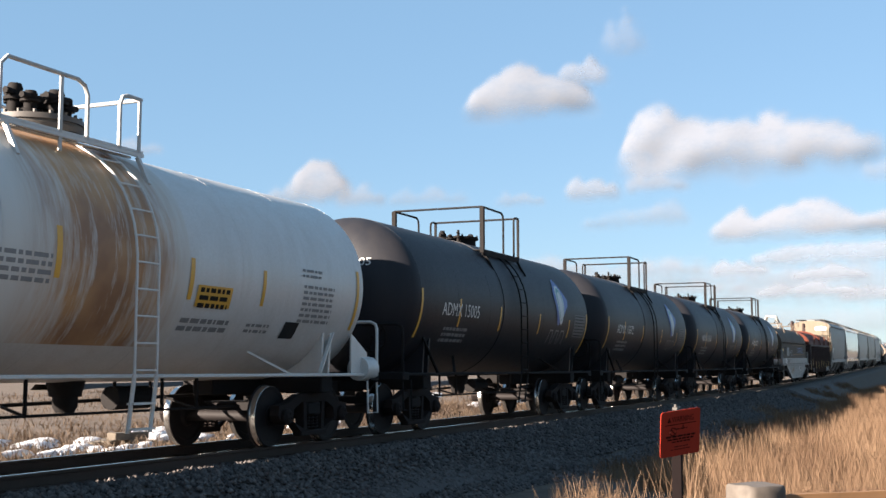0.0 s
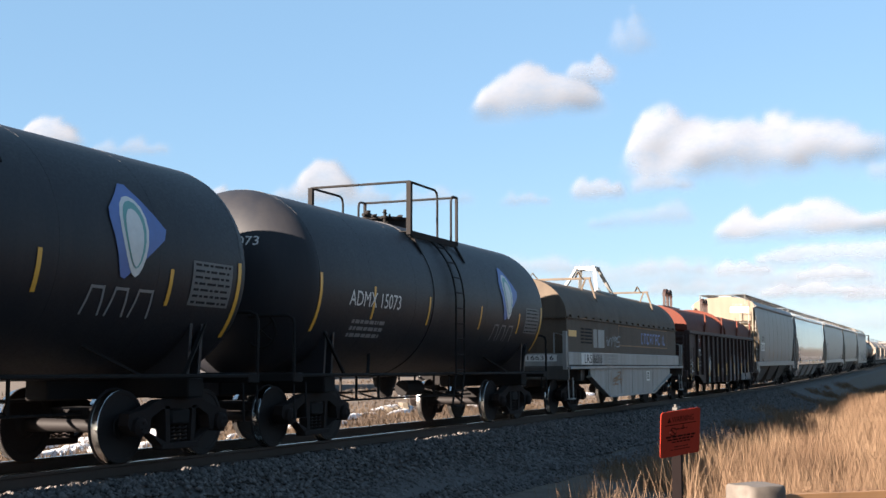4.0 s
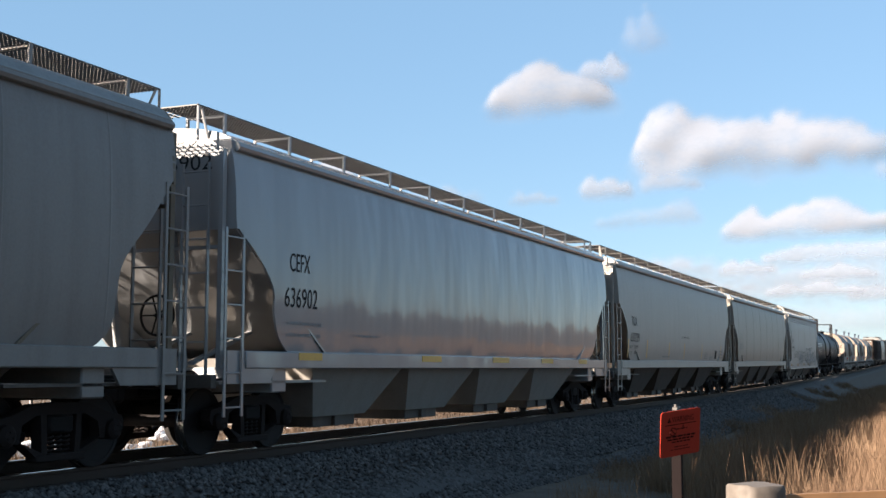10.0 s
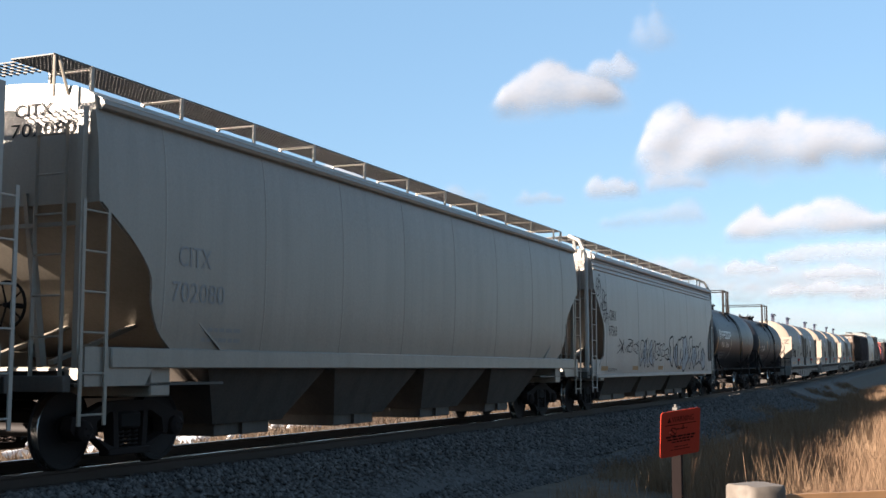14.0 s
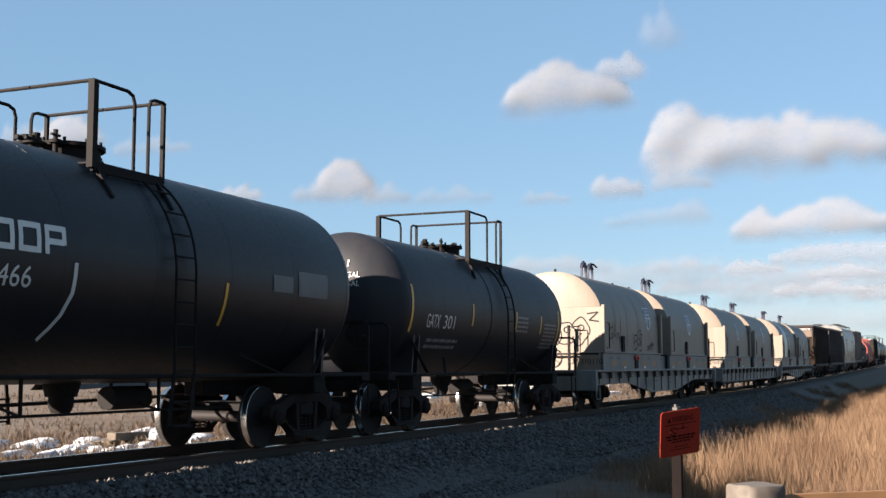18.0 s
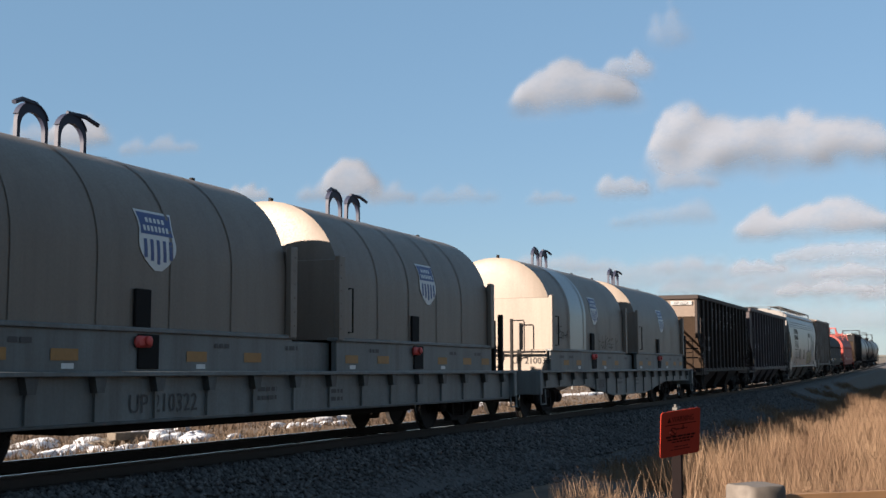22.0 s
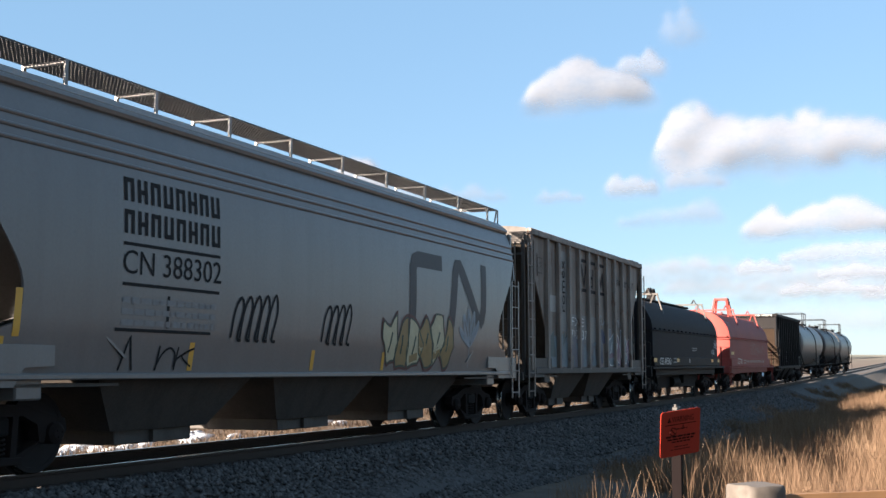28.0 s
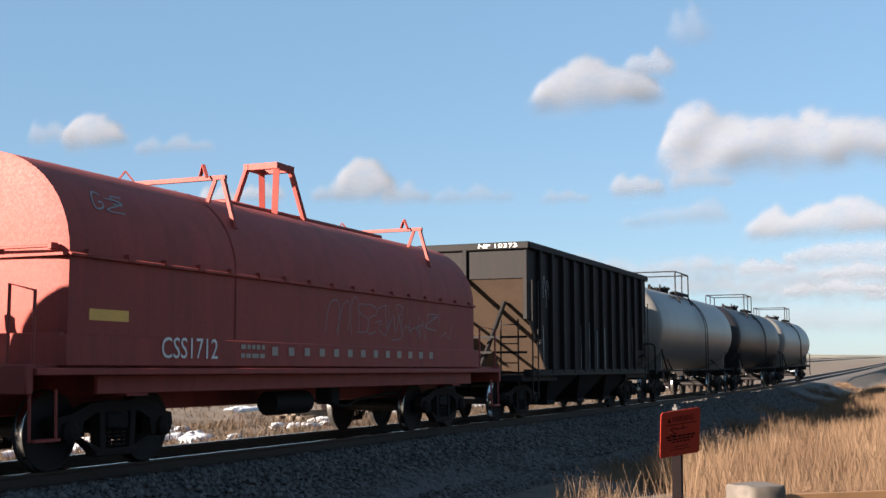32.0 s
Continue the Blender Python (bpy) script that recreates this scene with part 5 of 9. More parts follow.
def white_tank():
    root, surf = tank_car("tank_car", "white tank car with rust stains below its valve platform", 12.0, 1.5, 2.5, 5.25, 4.5, 6.55, WHITE_TANK, WHITE_TANK,
                          plat=(-2.3, 0.2), plat_z=3.90, rail_h=0.70, plat_y=0.95, band=None, ladder_x=-0.48, valve=None, box_rails=None,
                          stripes=((-1.95, 2.15, 2.72, 0.09), (0.52, 2.05, 2.58, 0.09), (2.26, 2.05, 2.55, 0.08), (5.1, 1.8, 2.75, 0.09)))
    # bolted bonnet crowded with valves
    bx = -0.68
    s = Shape().lathe_z([(3.9, 0.50), (4.06, 0.50), (4.06, 0.57), (4.13, 0.585), (4.14, 0.56), (4.17, 0.56), (4.17, 0.585), (4.24, 0.57), (4.25, 0.05)], bx, 0, 32)
    bonnet = part("bonnet", s, GRATING, root, "dark bolted bonnet on top of the tank")
    for k in range(18):
        a = 2 * math.pi * k / 18
        part("bolt", Shape().lathe_z([(4.03, 0.024), (4.28, 0.024), (4.285, 0.004)], bx + 0.535 * math.cos(a), 0.535 * math.sin(a), 6), GRATING, bonnet)
    for dx, dy, hh, rr in ((-0.28, 0.1, 0.42, 0.11), (0.02, -0.28, 0.36, 0.12), (0.26, 0.1, 0.40, 0.10), (-0.1, 0.32, 0.46, 0.08), (-0.36, -0.22, 0.28, 0.10), (0.3, -0.2, 0.30, 0.09), (0.0, 0.05, 0.30, 0.14)):
        z0 = 4.24
        s = Shape().lathe_z([(z0, rr * 1.2), (z0 + 0.05, rr * 1.2), (z0 + 0.06, rr * 0.75), (z0 + hh * 0.5, rr * 0.8), (z0 + hh * 0.5, rr * 1.25), (z0 + hh * 0.6, rr * 1.25), (z0 + hh * 0.62, rr * 0.7), (z0 + hh * 0.85, rr * 0.9), (z0 + hh, rr * 0.7), (z0 + hh, 0.01)], bx + dx, dy, 12)
        s.cyl((bx + dx - rr * 1.8, dy - 0.03, z0 + hh * 0.72), (bx + dx + rr * 1.8, dy - 0.03, z0 + hh * 0.72), rr * 0.4, 8)
        part("valve", s, STEEL_DARK, bonnet)
    # rails open where the ladder comes up
    t0, t1, yy = 3.88, 4.59, 0.95
    part("handrail", Shape().tube([(-2.3, -yy, t0), (-2.3, -yy, t1 - 0.1), (-2.2, -yy, t1), (-1.05, -yy, t1), (-0.93, -yy, t1 - 0.05), (-0.87, -yy, t1 - 0.16), (-0.87, -yy, t0)], 0.027, 8), RAIL_WHITE, root)
    part("handrail", Shape().tube([(-0.27, -yy, t0), (-0.27, -yy, t1 - 0.14), (-0.22, -yy, t1 - 0.03), (-0.12, -yy, t1), (0.15, -yy, t1), (0.15, yy, t1)], 0.027, 8), RAIL_WHITE, root)
    part("handrail", Shape().tube([(0.15, yy, t1), (-2.2, yy, t1), (-2.3, yy, t1 - 0.1), (-2.3, yy, t0)], 0.024, 8), RAIL_WHITE, root)
    for x, y, z in ((-1.33, -yy, 3.68), (0.12, -yy, t0), (0.12, yy, t0), (-1.2, yy, t0)):
        part("rail_post", Shape().box(x - 0.028, x + 0.028, y - 0.012, y + 0.012, z, t1, 0.004), RAIL_WHITE, root)
    # rust run-off over the shoulder of the shell
    m, nt, b = surface("rust_runs")
    co = nt.nodes.new("ShaderNodeTexCoord").outputs["Object"]
    run, big = noise_at(nt, co, 7, 6, (1, 0.12, 0.12), 0.7), noise_at(nt, co, 1.3, 3)
    sep = nt.nodes.new("ShaderNodeSeparateXYZ")
    nt.links.new(co, sep.inputs[0])
    mid = node(nt, "ShaderNodeMath")
    mid.operation = "ABSOLUTE"
    shift = node(nt, "ShaderNodeMath")
    shift.operation = "ADD"
    shift.inputs[1].default_value = 0.98
    nt.links.new(sep.outputs["X"], shift.inputs[0])
    nt.links.new(shift.outputs[0], mid.inputs[0])
    core = ramp(nt, mid.outputs[0], 0.1, 1.55, 1.15, 0.0)
    mul = node(nt, "ShaderNodeMath")
    mul.operation = "MULTIPLY"
    nt.links.new(core, mul.inputs[0])
    nt.links.new(ramp(nt, run, 0.30, 0.62, 0.05, 1.6), mul.inputs[1])
    clampm = ramp(nt, mul.outputs[0], 0.0, 0.9, 0, 0.95)
    c = blend(nt, clampm, (0.45, 0.44, 0.41), blend(nt, ramp(nt, big, 0.35, 0.65), (0.36, 0.19, 0.075), (0.20, 0.09, 0.034)))
    nt.links.new(c, b.inputs["Base Color"])
    b.inputs["Roughness"].default_value = 0.6
    s = Shape()
    s.grid(lambda x, a: (x, -1.506 * math.sin(a), 2.5 + 1.506 * math.cos(a)), lin(-2.75, 0.5, 14), lin(-0.5, 2.35, 26))
    part("rust_stain", s, m, root, "brown rust running down the white shell")
    part("placard", patch(Shape(), 0.72, 1.52, 1.97, 2.25, surf, 0.009), YELLOW, root, "yellow warning placard")
    part("small_print", bars(Shape(), 0.78, 2.22, 0.68, 3, surf, 0.06, 0.1, 4, 0.012), STEEL_BROWN, root)
    s = bars(Shape(), 0.55, 1.82, 1.1, 2, surf, 0.06, 0.1, 6, 0.008)
    bars(s, 2.1, 1.80, 0.6, 2, surf, 0.04, 0.08, 7, 0.008)
    bars(s, 3.35, 2.66, 0.6, 2, surf, 0.04, 0.08, 8, 0.008)
    bars(s, -3.2, 2.4, 1.2, 4, surf, 0.05, 0.09, 8, 0.008)
    bars(s, 3.4, 2.42, 0.95, 7, surf, 0.045, 0.085, 18, 0.008)
    part("small_print", s, GREY_PAINT, root, "grey printed data lines")
    part("placard", patch(Shape(), 3.1, 3.5, 1.62, 1.86, surf, 0.009), BLACK_PAINT, root, "black and white placard")
    # pale sheet bracket at the end
    s = Shape().prism_y([(5.2, 1.1), (5.2, 1.75), (5.75, 1.45), (5.9, 1.1)], -1.36, -1.33)
    s.cyl((5.55, -1.3, 1.18), (5.95, -1.3, 1.18), 0.2, 14)
    part("bracket", s, WHITE_TANK, root)
    return root


white_tank()
black_syrup_tank(25.05, "ADMX 15005", "15005")
black_syrup_tank(37.97, "ADMX 15672", "15672")
black_syrup_tank(50.90, "ADMX 15516", "5516")
black_syrup_tank(63.83, "ADMX 15073", "15073")


def lease_tanks():
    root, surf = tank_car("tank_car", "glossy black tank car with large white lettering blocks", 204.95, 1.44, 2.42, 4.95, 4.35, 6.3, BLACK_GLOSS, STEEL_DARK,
                          plat=(-0.72, 0.66), plat_z=3.62, rail_h=1.02, plat_y=0.97, band=None, ladder_x=0.45,
                          stripes=((-4.92, 1.6, 2.42, 0.06), (1.5, 1.75, 2.32, 0.06)))
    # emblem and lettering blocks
    s = Shape()
    for k in (-1, 1):
        ribbon(s, [(-4.3 + k * 0.06, 2.34), (-4.3 + k * 0.15, 2.52), (-4.3 + k * 0.14, 2.76)], 0.07, surf, 0.008)
    patch(s, -4.36, -4.24, 2.54, 2.78, surf, 0.008, 4)
    part("emblem", s, WHITE_PAINT, root, "white emblem shape")
    s = Shape()
    for k in range(6):
        u = -3.93 + k * 0.395
        for pts in (((u, 2.40), (u, 2.72)), ((u, 2.69), (u + 0.27, 2.69)), ((u + 0.27, 2.72), (u + 0.27, 2.52 if k in (0, 1, 5) else 2.40)), ((u, 2.54), (u + 0.27, 2.54)) if k in (0, 1, 5) else ((u, 2.43), (u + 0.27, 2.43))):
            ribbon(s, pts, 0.065, surf, 0.008)
    part("emblem_bars", s, WHITE_PAINT, root, "row of white letter blocks")
    write(root, "PROX 15466", -3.95, 2.02, 1.8, 0.23, surf, WHITE_PAINT, "white reporting mark on the tank side", 0.008)
    part("small_print", bars(Shape(), -3.9, 1.84, 1.2, 3, surf, 0.06, 0.12, 13, 0.008), GREY_PAINT, root)
    s = Shape()
    ribbon(s, [(-1.48, 2.34), (-1.47, 2.0), (-1.54, 1.75), (-1.70, 1.48)], 0.06, surf, 0.008)
    part("stripe", s, WHITE_PAINT, root)
    s = patch(Shape(), 2.7, 3.25, 2.28, 2.52, surf, 0.008)
    patch(s, 3.42, 4.3, 2.25, 2.62, surf, 0.008)
    part("data_plate", s, DIM_PAINT, root, "grey printed data panel")
    write_head(root, "PROX 15466", 0.35, 2.95, 1.1, 0.15, 4.95, 0.72, 1.44, 2.42, WHITE_PAINT)
    root, surf = tank_car("tank_car", "black tank car with yellow strips and a railed platform", 217.1, 1.36, 2.37, 4.5, 4.15, 6.05, BLACK_TANK, STEEL_DARK,
                          plat=(-1.0, 1.0), plat_z=3.48, rail_h=1.02, plat_y=1.05, band=(-0.4, 0.9), ladder_x=0.55,
                          stripes=((-4.5, 1.85, 2.72, 0.08), (-1.5, 2.05, 2.5, 0.07), (1.15, 2.0, 2.45, 0.07), (2.9, 2.0, 2.42, 0.07), (4.25, 1.75, 2.6, 0.08)))
    write(root, "GATX", -3.76, 1.95, 0.62, 0.26, surf, WHITE_PAINT, "white reporting mark on the tank side", 0.008)
    write(root, "301", -2.95, 1.95, 0.55, 0.26, surf, WHITE_PAINT, "white car number", 0.008)
    s = bars(Shape(), -3.5, 1.75, 1.5, 2, surf, 0.06, 0.12, 15, 0.008)
    bars(s, 1.2, 2.35, 0.8, 4, surf, 0.05, 0.1, 16, 0.008)
    bars(s, 3.2, 2.25, 0.9, 7, surf, 0.045, 0.09, 17, 0.008)
    part("small_print", s, GREY_PAINT, root, "grey printed data lines")
    write_head(root, "GATX", 0.55, 3.02, 0.42, 0.13, 4.5, 0.72, 1.36, 2.37, WHITE_PAINT)
    write_head(root, "301", -0.05, 3.02, 0.32, 0.13, 4.5, 0.72, 1.36, 2.37, WHITE_PAINT)
    for k, (t, w) in enumerate((("CAPY 13806 US GAL", 1.2), ("CAPY 11496 IMP GAL", 1.2), ("52262 L", 0.6))):
        write_head(root, t, 0.6, 2.82 - 0.16 * k, w, 0.10, 4.5, 0.72, 1.36, 2.37, WHITE_PAINT)


lease_tanks()
for _c, _m, _l in ((391.4, GREY_TANK, "glossy grey tank car near the end of the train"), (407.9, BLACK_GLOSS, "dark tank car near the end of the train"), (424.4, GREY_TANK, "glossy grey tank car at the end of the train")):
    tank_car("tank_car", _l, _c, 1.5, 2.58, 6.9, 6.1, 8.25, _m, STEEL_DARK, plat=(-2.2, 0.2), plat_z=4.0, rail_h=0.78, plat_y=0.95, box_rails=False, band=None, ladder_x=0.4)


# ---- covered hopper cars ----
def curve_fn(pts):
    xs, ys = [p[0] for p in pts], [p[1] for p in pts]
    return lambda z: float(np.interp(z, xs, ys))


def smooth_curve(pts, n=4):
    """Catmull-Rom through points, for rounded sections."""
    out = []
    for i in range(len(pts) - 1):
        p0, p1, p2, p3 = pts[max(i - 1, 0)], pts[i], pts[i + 1], pts[min(i + 2, len(pts) - 1)]
        for k in range(n):
            t = k / n
            out.append(tuple(0.5 * (2 * b + (c - a) * t + (2 * a - 5 * b + 4 * c - d) * t * t + (3 * b - a - 3 * c + d) * t ** 3) for a, b, c, d in zip(p0, p1, p2, p3)))
    return out + [pts[-1]]


def covered_hopper(label, centre, half_body, half_base, half_len, material, side_pts, cut_pts, bays, ribs=0, board_y=(0.5, 1.12), board_z=4.72, lines=(), end_mat=None,
                   roof_z=4.52, eave=4.25, sill_z=(1.18, 1.42), group="covered hoppers of the train", posts=11, board_out=0.26, flat_ribs=False, boards=True, slope_in=2.7, bay_mat=None, sill_mat=None, bay_b=0.26):
    """side_pts: (z, half width); cut_pts: (z, how far the side sheet stands back from the end)."""
    root = car_root("covered_hopper", label, "hopper car", centre, group)
    end_mat = end_mat or material
    surf, cut = curve_fn(smooth_curve(side_pts)), curve_fn(smooth_curve(cut_pts))
    zlo, zhi = side_pts[0][0], side_pts[-1][0]
    zs = lin(zlo, zhi, 30)
    # side sheets with thickness, bulged between their seams
    for k in (-1, 1):
        s = Shape()
        xs = lin(-1, 1, 25)
        s.grid(lambda u, z: (u * (half_body - cut(z)), k * surf(z), z), xs, zs)
        s.grid(lambda u, z: (u * (half_body - cut(z)), k * (surf(z) - 0.03), z), xs, zs)
        for u in (-1, 1):
            s.grid(lambda d, z: (u * (half_body - cut(z)), k * (surf(z) - d), z), [0.0, 0.03], zs)
        part("side_sheet", s, material, root)
    if ribs and not flat_ribs:
        for k in (-1, 1):
            for x in lin(-half_body + 1.25, half_body - 1.25, ribs):
                s = Shape()
                z0 = [z for z in zs if abs(x) < half_body - cut(z)]
                s.grid(lambda d, z: (x + d[0], k * (surf(z) + d[1]), z), [(-0.02, 0), (-0.008, 0.006), (0.008, 0.006), (0.02, 0)], z0)
                part("weld_seam", s, material, root)
    if flat_ribs:
        for k in (-1, 1):
            for x in ([-5.27] + [-4.04 + 0.884 * i for i in range(10)] + [5.27]):
                s = Shape().box(x - 0.07, x + 0.07, *sorted((k * surf(2.5), k * (surf(2.5) + 0.10))), max(zlo, 1.15), zhi, 0.012)
                part("rib", s, material, root)
    for z in lines:
        for k in (-1, 1):
            s = Shape().tube([(-half_body + cut(z), k * surf(z), z), (half_body - cut(z), k * surf(z), z)], 0.028, 8)
            part("stiffener", s, material, root)
    # roof
    s = Shape()
    we = surf(zhi)
    rp = [(-we - 0.05, eave - 0.12), (-we - 0.06, eave)] + [(-we * math.cos(a), eave + (roof_z - eave) * math.sin(a)) for a in lin(0.12, math.pi - 0.12, 17)] + [(we + 0.06, eave), (we + 0.05, eave - 0.12)]
    s.prism_x(rp, -half_body + 0.062, half_body - 0.062)
    part("roof", s, material, root)
    for k in (-1, 1):
        s = Shape().tube([(-half_body + 0.06, k * (we + 0.04), eave - 0.07), (half_body - 0.06, k * (we + 0.04), eave - 0.07)], 0.06, 8)
        part("roof_rail", s, material, root)
    # hatches along the roof
    for x in lin(-half_body + 1.6, half_body - 1.6, max(4, bays * 2)):
        s = Shape().box(x - 0.9, x + 0.9, -0.32, 0.32, roof_z - 0.05, roof_z + 0.10, 0.03)
        part("hatch", s, material, root)
    # end sheets and the slopes under them
    cz = cut_pts[-1][0]
    kz = max(z for z, c in cut_pts if c > 0.02) if any(c > 0.02 for z, c in cut_pts) else zlo
    for sg in (-1, 1):
        s = Shape()
        prof = [(-surf(z), z) for z in lin(kz, zhi, 8)] + [(-we * math.cos(a), eave + (roof_z - eave) * math.sin(a)) for a in lin(0.12, math.pi - 0.12, 13)] + [(surf(z), z) for z in lin(zhi, kz, 8)]
        s.prism_x(prof, *sorted((sg * (half_body - 0.005), sg * (half_body - 0.06))))
        part("end_sheet", s, end_mat, root)
        s = Shape()
        yk = surf(kz) - 0.035
        s.add([(sg * (half_body - 0.03), -yk, kz), (sg * (half_body - 0.03), yk, kz), (sg * (half_body - slope_in), yk, 1.30), (sg * (half_body - slope_in), -yk, 1.30),
               (sg * (half_body - 0.09), -yk, kz), (sg * (half_body - 0.09), yk, kz), (sg * (half_body - slope_in - 0.06), yk, 1.30), (sg * (half_body - slope_in - 0.06), -yk, 1.30)],
              [(0, 1, 2, 3), (4, 5, 6, 7), (0, 1, 5, 4), (2, 3, 7, 6), (0, 3, 7, 4), (1, 2, 6, 5)])
        part("slope_sheet", s, end_mat, root)
        # stiffeners and posts of the end frame
        s = Shape()
        xe = sg * (half_body + 0.10)
        for y in (-1.44, 1.44):
            s.beam((xe, y, sill_z[0]), (xe, y, eave - 0.12), 0.09, 0.07)
        for y in (-0.55, 0.55):
            s.beam((sg * (half_body - 0.35), y, 1.2), (sg * (half_body - 0.02), y, kz + 0.15), 0.10, 0.06)
            s.beam((sg * (half_body - 0.5), y, 1.25), (sg * (half_body - slope_in + 0.6), y, 1.75), 0.08, 0.05)
        s.beam((xe, -1.44, kz - 0.25), (xe, 1.44, kz - 0.25), 0.05, 0.05)
        part("end_frame", s, end_mat, root)
        # ladders, grab irons and end platform
        ladder(root, sg * (half_body + 0.02) - (0.0 if sg < 0 else 0.0), -1.60, 0.55, kz + 0.0, 0.42, material)
        ladder(root, sg * (half_body + 0.02), 1.60, 0.55, kz + 0.0, 0.42, material)
        ladder(root, xe + sg * 0.06, -1.05, 0.95, eave - 0.3, 0.42, material, "y")
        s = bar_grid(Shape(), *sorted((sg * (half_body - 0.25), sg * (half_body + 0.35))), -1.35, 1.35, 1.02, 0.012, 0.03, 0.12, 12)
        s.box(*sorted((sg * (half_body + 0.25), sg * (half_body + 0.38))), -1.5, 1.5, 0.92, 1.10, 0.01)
        part("end_platform", s, BAY_SHADE_DIRT, root)
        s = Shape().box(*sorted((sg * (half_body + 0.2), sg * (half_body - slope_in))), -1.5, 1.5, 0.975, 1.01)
        part("shear_plate", s, bay_mat or BAY_SHADE_DIRT, root)
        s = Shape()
        s.prism_y([(sg * (half_body - 1.55), 1.42), (sg * (half_body + 0.12), 1.42), (sg * (half_body + 0.12), 0.98), (sg * (half_body - 0.95), 0.98), (sg * (half_body - 1.1), 1.18), (sg * (half_body - 1.55), 1.2)], -1.57, -1.53)
        s.prism_y([(sg * (half_body - 1.55), 1.42), (sg * (half_body + 0.12), 1.42), (sg * (half_body + 0.12), 0.98), (sg * (half_body - 0.95), 0.98), (sg * (half_body - 1.1), 1.18), (sg * (half_body - 1.55), 1.2)], 1.53, 1.57)
        s.box(sg * half_base - 0.2, sg * half_base + 0.2, -1.5, 1.5, 0.84, 1.2, 0.02)
        part("bolster_plate", s, sill_mat or material, root)
    brake_wheel(root, -half_body - 0.14, -0.45, 1.9, 0.27, STEEL_DARK)
    # side sills
    for k in (-1, 1):
        s = Shape().box(-half_body + 0.3, half_body - 0.3, *sorted((k * 1.42, k * 1.60)), sill_z[0], sill_z[1], 0.015)
        part("side_sill", s, sill_mat or material, root)
    s = Shape().box(-half_len + 0.5, half_len - 0.5, -0.2, 0.2, 0.80, 1.15, 0.02)
    part("centre_sill", s, STEEL_DARK, root)
    # discharge bays
    L = 2 * (half_base - 1.0)
    pitch = L / bays
    for i in range(bays):
        xc = -L / 2 + pitch * (i + 0.5)
        s = Shape()
        a, b = pitch / 2 - 0.01, pitch * bay_b
        top = [(xc - a, -1.48, 1.34), (xc + a, -1.48, 1.34), (xc + a, 1.48, 1.34), (xc - a, 1.48, 1.34)]
        bot = [(xc - b, -1.02, 0.42), (xc + b, -1.02, 0.42), (xc + b, 1.02, 0.42), (xc - b, 1.02, 0.42)]
        s.add(top + bot, [(0, 1, 5, 4), (1, 2, 6, 5), (2, 3, 7, 6), (3, 0, 4, 7), (4, 5, 6, 7)])
        bay = part("discharge_bay", s, bay_mat or BAY_SHADE_DIRT, root)
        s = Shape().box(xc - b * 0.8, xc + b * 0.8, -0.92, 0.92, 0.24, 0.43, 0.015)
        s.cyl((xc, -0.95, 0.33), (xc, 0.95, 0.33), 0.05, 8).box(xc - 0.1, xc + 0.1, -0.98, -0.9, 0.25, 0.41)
        part("outlet_gate", s, BAY_SHADE_DIRT, bay)
    # roof walks on their posts
    if boards:
        for k in (-1, 1):
            y0, y1 = sorted((k * board_y[0], k * board_y[1]))
            s = bar_grid(Shape(), -half_body - board_out, half_body + board_out, y0, y1, board_z, 0.006, 0.024, 0.065, 12)
            part("roof_walk", s, GRATING, root, "steel grating walkway on the roof")
            for x in lin(-half_body + 0.4, half_body - 0.4, posts):
                s = Shape()
                zy = eave + (roof_z - eave) * math.sin(math.acos(min(1, board_y[1] / we)))
                s.beam((x, k * board_y[1], zy - 0.03), (x, k * board_y[1], board_z + 0.02), 0.05, 0.03)
                s.beam((x, k * board_y[0], roof_z - 0.08), (x, k * board_y[0], board_z), 0.05, 0.03)
                s.beam((x, y0, board_z - 0.015), (x, y1, board_z - 0.015), 0.05, 0.03)
                part("walk_post", s, material, root)
            for sg in (-1, 1):
                s = Shape().tube([(sg * half_body, k * board_y[1], roof_z - 0.2), (sg * (half_body + board_out - 0.1), k * board_y[1], board_z - 0.02)], 0.018, 6)
                s.tube([(sg * (half_body + board_out - 0.02), k * board_y[1], eave), (sg * (half_body + board_out - 0.02), k * board_y[1], board_z)], 0.018, 6)
                part("walk_brace", s, material, root)
        for sg in (-1, 1):
            s = bar_grid(Shape(), *sorted((sg * (half_body - 0.35), sg * (half_body + board_out - 0.1))), -board_y[0], board_y[0], board_z, 0.006, 0.022, 0.11, 10)
            part("roof_walk", s, GRATING, root)
    running_gear(root, half_base, half_len)
    return root, surf


ROUND = [(1.36, 1.52), (1.9, 1.585), (2.6, 1.61), (3.3, 1.60), (3.8, 1.565), (4.22, 1.50)]
CUT = [(1.36, 1.60), (1.6, 1.22), (1.95, 1.02), (2.3, 0.98), (2.7, 0.58), (3.05, 0.06), (3.12, 0.0), (3.6, 0.0), (4.22, 0.0)]


def marks(root, surf, lines, mat=None):
    for t, x, z, w, h in lines:
        write(root, t, x, z, w, h, surf, mat or BLACK_PAINT, "black stencilled reporting mark")


